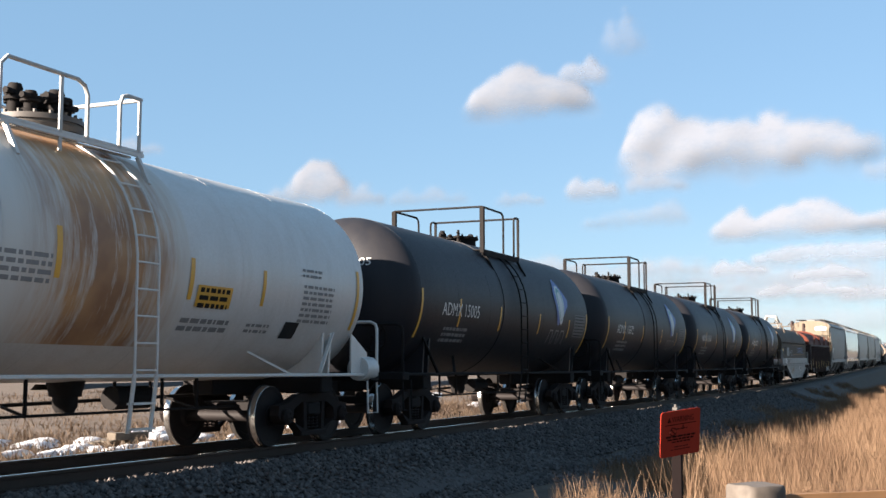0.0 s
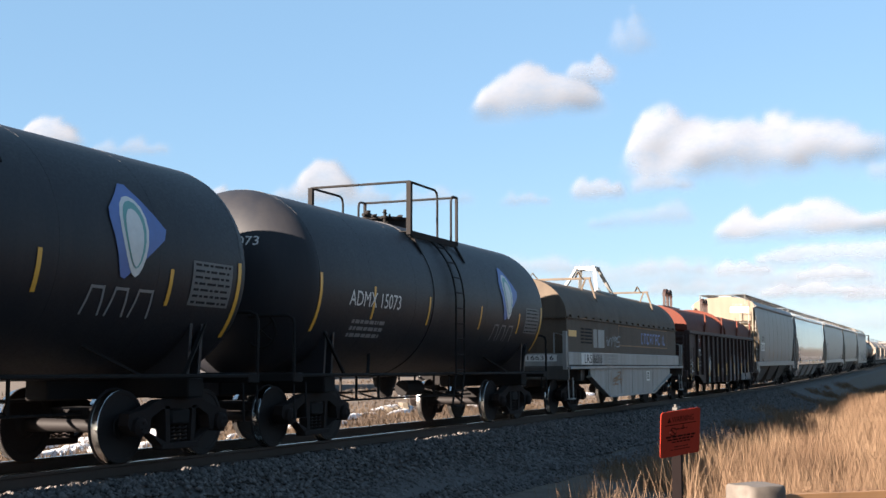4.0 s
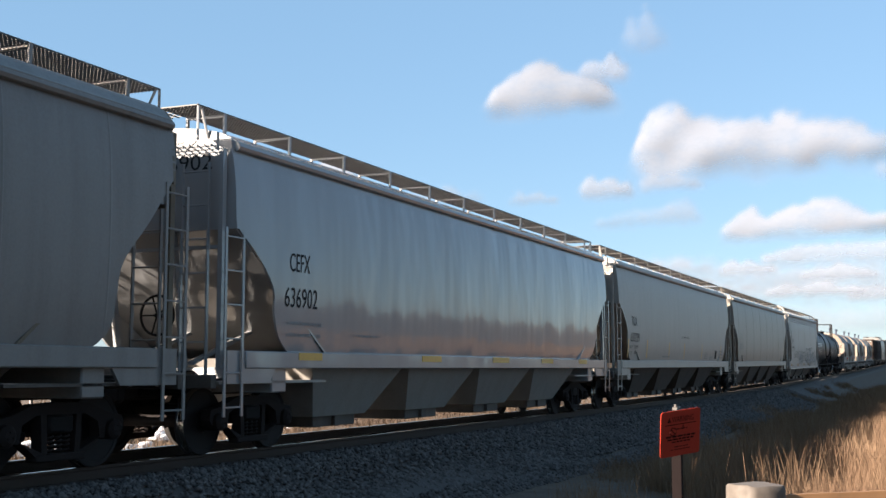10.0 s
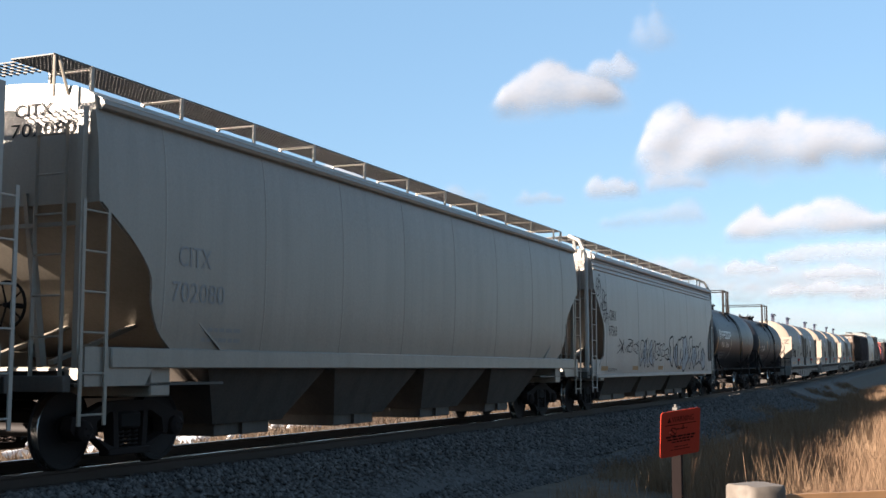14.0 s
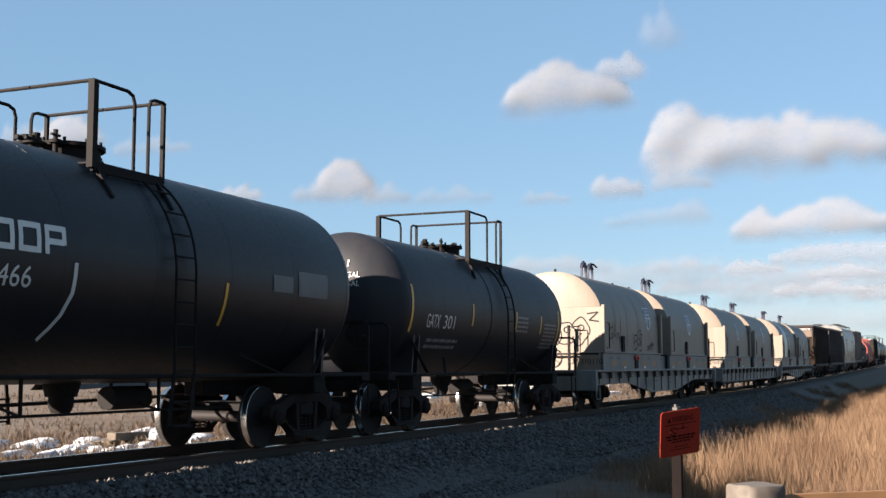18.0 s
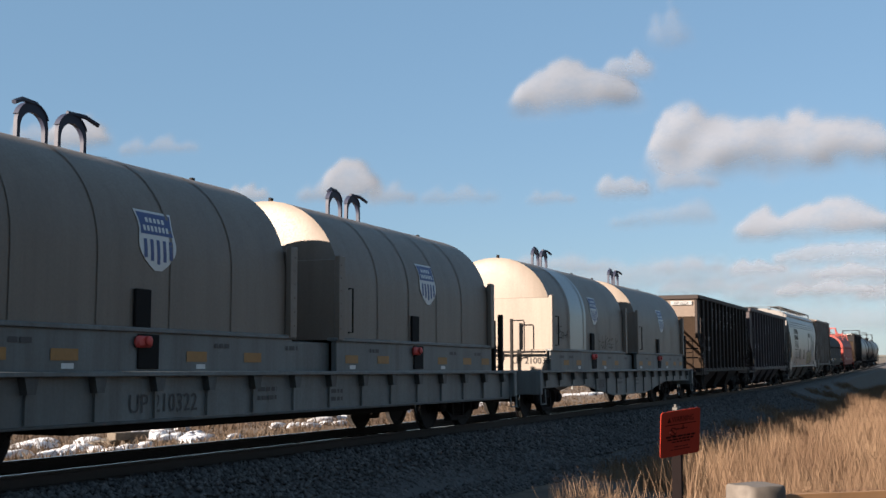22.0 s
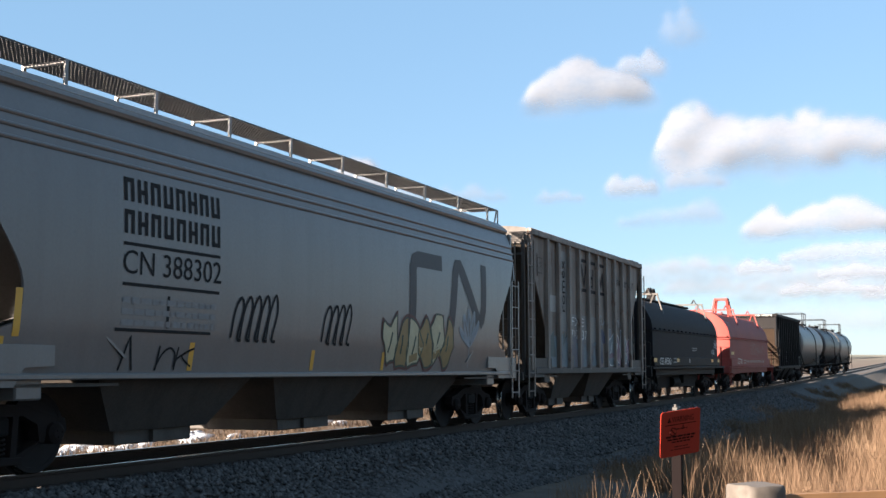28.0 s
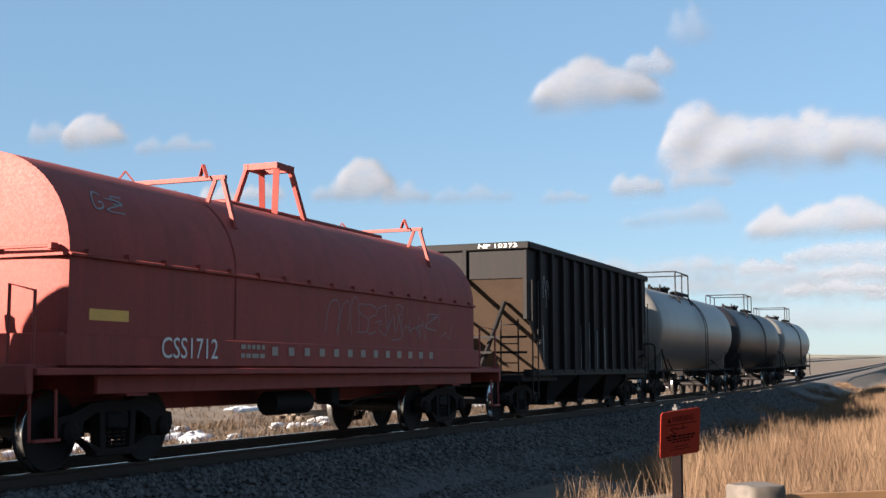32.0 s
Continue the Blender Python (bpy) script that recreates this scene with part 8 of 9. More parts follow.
    write(r, "CSS1712", -4.76, 1.30, 1.2, 0.26, g, WHITE_PAINT, "white reporting mark")
    write_end(r, "CSS1712", -6.35 - 0.14, 1.0, 1.72, 1.1, 0.18, WHITE_PAINT)
    s = Shape()
    for k in range(13):
        x = -2.2 + k * 0.46
        patch(s, x, x + 0.16, 1.36, 1.48, g, 0.004, 2)
    bars(s, -3.0, 1.5, 0.6, 2, g, 0.06, 0.12, 99)
    part("marking_blocks", s, HOPPER_BUFF, r, "row of pale marking blocks")
    s = tag(Shape(), -0.5, 4.3, 1.72, 2.3, 14, 0.014, f, 100)
    tag(s, -5.8, -5.2, 3.0, 3.3, 3, 0.02, f, 101)
    part("graffiti", s, GREY_PAINT, r, "faint pale scratched graffiti")
    part("reflector", patch(Shape(), -6.0, -5.3, 1.72, 1.85, f, 0.005, 2), YELLOW, r, "yellow marking strip")

    # two-hood cars
    def two_hood(centre, label, mark, second, panel, tagged_end, number):
        r = car_root("coil_car", label, "coil car", centre, "coil cars of the train")
        hw, zs, zt = 1.46, 2.92, 3.92
        fs = arch_surf(hw, zs - 0.42, zt)
        for x0, x1, xm in ((-7.65, -0.74, -3.9), (0.90, 7.45, 3.95)):
            hood(r, x0, x1, hw, 1.62, zs - 0.42, zt, COIL_CREAM, lin(x0 + 1.4, x1 - 1.4, 4), False, bulge=0.10)
            for xe, sg in ((x0, -1), (x1, 1)):
                s = Shape().box(*sorted((xe + sg * 0.10, xe + sg * 0.16)), -1.50, 1.50, 1.62, 2.90, 0.012)
                s.box(*sorted((xe - sg * 0.02, xe + sg * 0.17)), -1.56, -1.47, 1.62, 2.95, 0.01).box(*sorted((xe - sg * 0.02, xe + sg * 0.17)), 1.47, 1.56, 1.62, 2.95, 0.01)
                for z in lin(1.8, 2.8, 6):
                    s.cyl((xe + sg * 0.1, -1.57, z), (xe + sg * 0.1, -1.56, z), 0.018, 6)
                part("end_plate", s, COIL_CREAM, r)
            lifting_loops(r, xm - 0.18, 3.92, 4.44, LOOP_BLUE, 0.03, 0.63, True, 0.18)
            for x in (x0 + 0.3, x1 - 0.3):
                part("roof_lug", Shape().box(x - 0.04, x + 0.04, -0.03, 0.03, 3.90, 4.02, 0.01), STEEL_DARK, r)
            s = Shape().box(xm - 0.35 - (1.4 if tagged_end and x0 < 0 else 0), xm - 0.05 - (1.4 if tagged_end and x0 < 0 else 0), -1.51, -1.465, 1.66, 2.12, 0.01)
            part("latch_plate", s, STEEL_DARK, r, "dark latch plate")
            s = Shape().box(xm - 0.38, xm - 0.08, -1.58, -1.5, 1.42, 1.56, 0.03).lathe_y([(-1.63, 0.03), (-1.61, 0.06), (-1.56, 0.06)], xm - 0.2, 1.5, 10)
            part("latch", s, RED_PAINT, r, "red latch handle")
            s = Shape().tube([(x0 + 0.25, -1.50, 1.75), (x0 + 0.25, -1.58, 1.75), (x0 + 0.25, -1.58, 2.45), (x0 + 0.25, -1.50, 2.45)], 0.016, 6)
            part("grab_iron", s, STEEL_DARK, r)
            # shield emblem
            ex = xm + (0.12 if x0 < 0 else 0.45) + (1.58 if tagged_end and x0 < 0 else 0)
            s = Shape()
            prof = lin(2.36, 3.10, 12)
            wid = lambda z: 0.37 * (math.sin(min(1.0, 0.08 + (z - 2.36) / 0.34) * math.pi / 2) ** 0.8) * (1 - 0.10 * math.sin(max(0.0, min(1.0, (z - 2.72) / 0.36)) * math.pi))
            s.add([(ex + k * wid(z), -fs(z) - 0.008, z) for z in prof for k in (-1, 1)], [(2 * i, 2 * i + 1, 2 * i + 3, 2 * i + 2) for i in range(11)])
            part("emblem", mesh_of("emblem", s, WHITE_PAINT, fix=False), None, r, "white shield emblem")
            s = Shape()
            prof = lin(2.80, 3.07, 4)
            s.add([(ex + k * wid(z) * 0.92, -fs(z) - 0.012, z) for z in prof for k in (-1, 1)], [(2 * i, 2 * i + 1, 2 * i + 3, 2 * i + 2) for i in range(3)])
            part("emblem", mesh_of("emblem", s, EMBLEM_BLUE, fix=False), None, r, "blue shield field")
            s = Shape()
            for k in range(-2, 3):
                patch(s, ex + k * 0.125 - 0.032, ex + k * 0.125 + 0.032, 2.44 + 0.035 * abs(k), 2.74, fs, 0.012, 4)
            part("emblem_bars", s, EMBLEM_BLUE, r, "narrow dark blue shield stripes")
            s = Shape()
            for k in range(7):
                patch(s, ex - 0.26 + k * 0.075, ex - 0.215 + k * 0.075, 2.84, 2.91, fs, 0.015, 2)
            for k in range(5):
                patch(s, ex - 0.19 + k * 0.08, ex - 0.14 + k * 0.08, 2.95, 3.01, fs, 0.015, 2)
            part("emblem_bars", s, WHITE_PAINT, r, "white letter blocks")
        if panel:
            s = Shape()
            sec = [(y, z) for y, z in arch(hw + 0.006, 1.62, zs - 0.42, zt + 0.006, 25, 1)]
            n = len(sec)
            s.add([(x, y, z) for x in (-6.08, -4.63) for y, z in sec], [(j, j + 1, n + j + 1, n + j) for j in range(n - 1)])
            part("panel_patch", s, BARE_PANEL, r, "bright unpainted metal panel")
        # trough and deck frame
        for k in (-1, 1):
            for a, b in ((-7.78, -0.60), (0.76, 7.6)):
                s = Shape().box(a, b, *sorted((k * 1.40, k * 1.50)), 1.12, 1.64, 0.015).box(a - 0.05, b + 0.05, *sorted((k * 1.36, k * 1.54)), 1.60, 1.66, 0.012)
                part("trough_side", s, COIL_FRAME, r)
            part("trough_middle", Shape().box(-0.66, 0.82, *sorted((k * 1.28, k * 1.34)), 1.12, 1.58, 0.01), COIL_FRAME, r)
            s = Shape().prism_y([(-8.75, 1.12), (8.75, 1.12), (8.75, 0.72), (4.9, 0.74), (1.9, 0.41), (-1.9, 0.41), (-4.9, 0.74), (-8.75, 0.72)] if not second else
                                [(-8.75, 1.12), (8.75, 1.12), (8.75, 0.56), (-8.75, 0.56)], *sorted((k * 1.42, k * 1.48)))
            s.box(-8.75, 8.75, *sorted((k * 1.40, k * 1.62)), 1.08, 1.14, 0.01)
            side = part("side_sill", s, COIL_FRAME, r)
            for x in lin(-8.2, 8.2, 16):
                s = Shape().prism_y([(x - 0.11, 1.09), (x + 0.11, 1.09), (x + 0.06, 0.90), (x - 0.06, 0.90)], *sorted((k * 1.47, k * 1.58)))
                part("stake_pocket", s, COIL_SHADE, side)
                low = 0.58 if second else 0.76 if abs(x) > 4.8 else 0.46
                part("stiffener", Shape().box(x - 0.018, x + 0.018, *sorted((k * 1.479, k * 1.515)), low, 0.91), COIL_FRAME, side)
            for x in (-6.76, -5.67, -3.21, -1.89, 1.05, 2.2, 4.75, 6.0, 7.0):
                if k < 0:
                    s = patch(Shape(), x, x + 0.44, 1.26, 1.39, lambda z: 1.503, 0.004, 2)
                    part("marking_block", s, OCHRE, r, "faded orange reflective block")
            for x in (-5.5, -3.0, 1.2, 4.9):
                if k < 0:
                    part("marking_block", patch(Shape(), x, x + 0.2, 1.17, 1.23, lambda z: 1.503, 0.004, 2), WHITE_PAINT, r, "small white block")
            if k < 0:
                for x in (-4.2, 3.65):
                    part("latch_plate", Shape().box(x, x + 0.4, -1.525, -1.5, 1.17, 1.58, 0.006), STEEL_DARK, r, "dark latch plate")
                s = Shape()
                for x in (-7.1, -6.3, -2.6, -0.8, 1.9, 5.3, 6.6):
                    bars(s, x, 1.50, 0.34, 1, lambda z: 1.503, 0.06, 0.1, int(90 + x))
                bars(s, -1.5, 0.92, 0.5, 2, lambda z: 1.483, 0.06, 0.12, 77)
                bars(s, 0.6, 0.86, 0.4, 2, lambda z: 1.483, 0.06, 0.12, 78)
                part("small_print", s, LOGO_DARK, r, "small dark stencilled data")
        s = Shape().box(-8.75, 8.75, -1.42, 1.42, 1.04, 1.12).box(-9.0, 9.0, -0.25, 0.25, 0.66, 1.05, 0.02)
        for x in (-6.8, 6.8):
            s.box(x - 0.25, x + 0.25, -1.4, 1.4, 0.84, 1.05)
        part("underframe", s, COIL_FRAME, r)
        if second:
            # dark body filling the space between the sills, and a flange
            part("dark_underbody", Shape().prism_y([(-5.4, 1.02), (5.4, 1.02), (4.7, 0.40), (-4.7, 0.40)], -0.95, 0.95), STEEL_DARK, r)
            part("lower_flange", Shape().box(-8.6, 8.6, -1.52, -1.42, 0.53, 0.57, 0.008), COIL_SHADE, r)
        part("air_reservoir", Shape().cyl((-2.4, -1.05, 0.66), (-1.3, -1.05, 0.66), 0.16, 14), STEEL_BROWN, r)
        part("brake_valve", Shape().box(-0.6, -0.25, -1.2, -0.92, 0.52, 0.86, 0.03).cyl((-1.3, -1.05, 0.72), (2.2, -1.05, 0.74), 0.018, 6), STEEL_BROWN, r)
        for sg in (-1, 1):
            s = Shape().box(*sorted((sg * 8.72, sg * 8.9)), -1.6, 1.6, 0.58, 1.14, 0.02)
            part("end_sill", s, COIL_FRAME, r)
            xt = 7.80 if sg < 0 else 7.6
            s = Shape().box(*sorted((sg * xt, sg * (xt + 0.06))), -1.42, 1.42, 1.12, 1.64, 0.01)
            part("trough_end", s, COIL_CREAM, r)
            if sg > 0:
                side_posts(r, 8.35, STEEL_DARK, 1.12, 2.34, (-1.42, -0.15, 0.85))
                side_posts(r, 7.9, STEEL_DARK, 1.12, 2.2, (-1.42,))
            xr = 8.35 if sg > 0 else 8.05
            s = Shape()
            for y, z in ((-0.15, 2.2), (0.85, 2.2)) if sg > 0 else ((-0.60, 2.34), (0.80, 2.56)):
                if sg < 0:
                    s.box(-xr - 0.03, -xr + 0.03, y - 0.035, y + 0.035, 1.12, z + 0.04, 0.008)
                s.tube([(sg * xr, y, z), (sg * xr, y - 0.3, z), (sg * xr, y - 0.32, z - 0.04), (sg * xr, y - 0.32, 1.56), (sg * xr, y, 1.5)], 0.016, 6)
            s.beam((sg * xr, -1.45, 1.58), (sg * xr, 1.45, 1.58), 0.05, 0.05)
            part("end_railing", s, STEEL_DARK, r)
            s = Shape().tube([(sg * 8.85, -1.58, 0.7), (sg * 8.85, -1.60, 0.36), (sg * 8.5, -1.60, 0.36), (sg * 8.5, -1.58, 0.7)], 0.018, 6)
            part("step", s, COIL_FRAME, r)
        if not number:
            brake_wheel(r, -8.5, 0.35, 1.75, 0.26)
        write(r, mark, -3.3 if tagged_end else -4.3, 0.58 if tagged_end else 0.65, 1.36, 0.22, lambda z: 1.485, LOGO_DARK, "dark reporting mark")
        write_end(r, mark, -7.868, -0.55, 1.30, 0.95, 0.15, BLACK_PAINT)
        xw = -7.65 - 0.165
        if number:
            write_end(r, "340", xw, 0.33, 2.42, 0.62, 0.34, FADED_NUMBER, "faded rust-red number")
            write(r, "340", -7.35, 2.32, 0.60, 0.34, fs, FAINT_NUMBER, "faint rust-red number")
        if tagged_end:
            s = Shape()
            for k in range(6):
                cy, cz = 1.15 - 0.40 * k, 2.16 + 0.05 * (k % 2)
                rings = [[(cy + (0.25 + 0.04 * math.sin(3 * a + k)) * math.cos(a), cz + (0.36 + 0.06 * math.sin(2 * a + 2 * k)) * math.sin(a)) for a in lin(0.3, 5.9, 26)]]
                rings.append([(cy + 0.09 * math.cos(a) + 0.03 * math.sin(k), cz + 0.10 + 0.08 * math.sin(a)) for a in lin(0, 2 * math.pi, 12)])
                if k % 2:
                    rings.append([(cy - 0.05, cz - 0.05), (cy + 0.06, cz - 0.15), (cy - 0.02, cz - 0.26)])
                for ring in rings:
                    for p, q in zip(ring, ring[1:]):
                        s.beam((xw - 0.002, *p), (xw - 0.002, *q), 0.004, 0.032)
            mark = [(-1.06, 2.70), (-1.38, 2.74), (-1.12, 2.52), (-1.40, 2.48)]
            for p, q in zip(mark, mark[1:]):
                s.beam((xw - 0.002, *p), (xw - 0.002, *q), 0.004, 0.04)
            part("graffiti", s, BLACK_PAINT, r, "thin black sprayed outline letters")
            part("graffiti", tag(Shape(), -7.0, -5.9, 1.95, 2.55, 4, 0.03, fs, 111), STEEL_BROWN, r, "dark faded scribbles")
            part("graffiti", tag(tag(Shape(), -4.46, -3.1, 1.70, 2.32, 4, 0.035, fs, 112), -2.5, -1.5, 1.70, 2.05, 5, 0.03, fs, 115), STEEL_BROWN, r, "dark faded scribbles")
        elif panel:
            part("graffiti", tag(Shape(), -3.4, -1.3, 1.7, 2.15, 7, 0.02, fs, 113), FAINT_SPRAY, r, "dark faded scribbles")
            part("graffiti", tag(Shape(), -7.25, -6.25, 1.9, 2.25, 5, 0.02, fs, 114), FAINT_SPRAY, r, "dark faded scribbles")
        running_gear(r, 6.8, 9.7)

    two_hood(232.8, "cream coil car with twin hoods and black tag on its end", "UP 210110", False, False, True, False)
    two_hood(252.2, "cream coil car with twin hoods and a rust-red number", "UP 210322", True, False, False, True)
    two_hood(271.6, "cream coil car with twin hoods and one bare metal panel", "UP 210038", False, True, False, False)


coil_cars()


# ---- gondola with two lift-off covers ----
def covered_gondola():
    r = car_root("gondola_car", "brown ribbed gondola under two faded red covers", "gondola car", 93.9, "gondolas of the train")
    hb = 7.75
    for k in (-1, 1):
        s = Shape().prism_y([(-hb, 2.5), (hb, 2.5), (hb, 0.92), (5.4, 0.86), (4.6, 0.56), (-4.6, 0.56), (-5.4, 0.86), (-hb, 0.92)], *sorted((k * 1.44, k * 1.48)))
        part("side_sheet", s, BROWN_GON, r)
        part("top_chord", Shape().box(-hb, hb, *sorted((k * 1.40, k * 1.60)), 2.42, 2.56, 0.02), BROWN_GON, r)
        part("side_sill", Shape().box(-hb, hb, *sorted((k * 1.42, k * 1.486)), 0.93, 1.0), BROWN_GON, r)
        for x in [-hb + 0.08] + [-6.0 + 1.0 * i for i in range(14)] + [hb - 0.08]:
            part("rib", Shape().box(x - 0.06, x + 0.06, *sorted((k * 1.47, k * 1.58)), 0.57 if abs(x) < 4.6 else 0.90, 2.44, 0.012), BROWN_GON, r)
    for sg in (-1, 1):
        s = Shape().box(*sorted((sg * hb, sg * (hb - 0.05))), -1.46, 1.46, 0.92, 2.5)
        wall = part("end_wall", s, BROWN_GON, r)
        for z in lin(1.15, 2.3, 7):
            part("rib", Shape().box(*sorted((sg * hb, sg * (hb + 0.06))), -1.40, 1.40, z - 0.05, z + 0.05, 0.02), BROWN_GON, wall)
        ladder(r, sg * (hb - 0.3), -1.62, 0.45, 1.9, 0.42, BROWN_GON)
        ladder(r, sg * (hb + 0.12), -1.15, 0.8, 2.4, 0.42, BROWN_GON, "y")
        part("end_sill", Shape().box(*sorted((sg * (hb - 0.1), sg * (hb + 0.2))), -1.5, 1.5, 0.8, 1.08, 0.02), BROWN_GON, r)
    part("floor_frame", Shape().box(-hb, hb, -1.42, 1.42, 1.0, 1.08).box(-8.0, 8.0, -0.25, 0.25, 0.72, 1.0), STEEL_DARK, r)
    brake_wheel(r, -hb - 0.16, 0.6, 1.9, 0.28)
    for x0, x1 in ((-7.7, -0.05), (0.05, 7.7)):
        hood(r, x0, x1, 1.50, 2.54, 2.60, 3.52, RED_HOOD, lin(x0 + 1.9, x1 - 1.9, 3), False, bulge=0.03, name="cover")
        xm = (x0 + x1) / 2 - 0.1
        lifting_loops(r, xm - 0.05, 3.58, 4.28, BROWN_GON, 0.05, 0.66)
        part("cover_beam", Shape().box(xm - 1.6, xm + 1.55, -0.16, 0.16, 3.49, 3.60, 0.015), BROWN_GON, r)
        sec = arch(1.58, 2.56, 2.62, 3.64, 25, 1)
        xf = x1 if x0 < 0 else x0
        part("end_flange", Shape().prism_x(sec, xf - 0.03, xf + 0.03), RED_HOOD, r)
        for x in (xm - 0.3, x1 - 0.5):
            for k in (-1, 1):
                s = Shape().prism_y([(x - 0.3, 2.5), (x + 0.3, 2.5), (x + 0.12, 2.95), (x + 0.10, 3.25), (x - 0.10, 3.25), (x - 0.08, 2.9)], *sorted((k * 1.50, k * 1.56)))
                part("guide_plate", s, RED_HOOD, r)
    g = lambda z: 1.481
    part("number_panel", patch(Shape(), -5.98, -4.98, 1.95, 2.42, g, 0.004, 2), RED_HOOD, r, "faded red-brown panel")
    write(r, "SP", -5.72, 2.06, 0.40, 0.22, g, WHITE_PAINT, "white reporting mark", 0.010)
    write(r, "329722", -5.93, 1.64, 0.86, 0.24, g, WHITE_PAINT, "white car number", 0.010)
    write_end(r, "SP 329722", -hb - 0.062, 0.9, 2.36, 1.3, 0.13, WHITE_PAINT)
    part("small_print", bars(Shape(), -5.92, 1.42, 0.85, 2, g, 0.05, 0.14, 121, 0.008), GREY_PAINT, r)
    s = tag(Shape(), -7.55, -6.65, 0.95, 1.5, 4, 0.045, g, 122, 0.01)
    tag(s, -3.8, -3.0, 0.95, 1.62, 5, 0.045, g, 123, 0.01)
    part("graffiti", s, WHITE_PAINT, r, "white sprayed tags")
    part("graffiti", tag(Shape(), -3.8, -3.2, 0.6, 0.8, 5, 0.04, g, 127, 0.01), TEAL_PAINT, r, "small green sprayed tag")
    part("graffiti", tag(Shape(), -2.5, -0.4, 0.75, 1.2, 6, 0.025, g, 128, 0.01), GREY_PAINT, r, "faint grey sprayed scribble")
    shards(r, 0.9, 7.4, 0.58, 1.95, 13, g, 124, (TEAL_DIM, TEAL_DEEP, LILAC_DEEP, SPRAY_SLATE, SPRAY_RUST), LILAC_DIM, 0.018)
    for x, z in ((-7.6, 0.72), (-6.25, 1.05), (-3.93, 0.84), (-1.98, 0.82), (0.02, 0.83), (2.0, 0.86), (3.96, 0.87), (5.96, 0.95)):
        part("reflector", patch(Shape(), x, x + 0.12, z, z + 0.5, lambda z: 1.582, 0.004, 2), YELLOW, r, "yellow reflective strip")
    running_gear(r, 6.25, 8.38)


covered_gondola()


# ---- clouds ----
def cloud_material():
    """Cloud: lit by the sun and thinning out towards its ragged rim."""
    m, nt, b = surface("cumulus_vapour")
    ob = nt.nodes.new("ShaderNodeTexCoord").outputs["Object"]
    geo = nt.nodes.new("ShaderNodeAttribute")
    geo.attribute_name = "depth"
    wisps = noise_at(nt, ob, 0.022, 6, (0.7, 1, 1.2), 0.6)
    add = node(nt, "ShaderNodeMath")
    add.operation = "MULTIPLY"
    nt.links.new(geo.outputs["Fac"], add.inputs[0])
    nt.links.new(ramp(nt, wisps, 0.25, 0.75, 0.72, 1.22), add.inputs[1])
    alpha = ramp(nt, add.outputs[0], 0.0, 1.0, 0.0, 0.98)
    b.inputs["Base Color"].default_value = (0.152, 0.173, 0.210, 1)
    b.inputs["Roughness"].default_value = 1.0
    b.inputs["Specular IOR Level"].default_value = 0.0
    tr = nt.nodes.new("ShaderNodeBsdfTranslucent")
    tr.inputs["Color"].default_value = (0.152, 0.173, 0.208, 1)
    mix = nt.nodes.new("ShaderNodeMixShader")
    mix.inputs[0].default_value = 0.45
    clear = nt.nodes.new("ShaderNodeBsdfTransparent")
    out = nt.nodes.new("ShaderNodeMixShader")
    nt.links.new(b.outputs[0], mix.inputs[1])
    nt.links.new(tr.outputs[0], mix.inputs[2])
    nt.links.new(alpha, out.inputs[0])
    nt.links.new(clear.outputs[0], out.inputs[1])
    nt.links.new(mix.outputs[0], out.inputs[2])
    nt.links.new(out.outputs[0], nt.nodes["Material Output"].inputs["Surface"])
    return m


CLOUD = cloud_material()
DRIFT = []
FOCAL = 784 / math.tan(radians(41.05) / 2)


def far_point(px, py, d):
    """The place at distance d along the view that passes px, py of a picture 1568 by 882."""
    v = CAM_POSE.to_3x3() @ Vector(((px - 784) / FOCAL, (441 - py) / FOCAL, -1.0))
    return Vector(EYE) + v * d


def smear(a, times):
    for _ in range(times):
        p = np.pad(a, 1, mode="edge")
        a = (p[1:-1, 1:-1] * 2 + p[:-2, 1:-1] + p[2:, 1:-1] + p[1:-1, :-2] + p[1:-1, 2:]) / 6
    return a


def ease(t):
    t = max(0.0, min(1.0, t))
    return t * t * (3 - 2 * t)


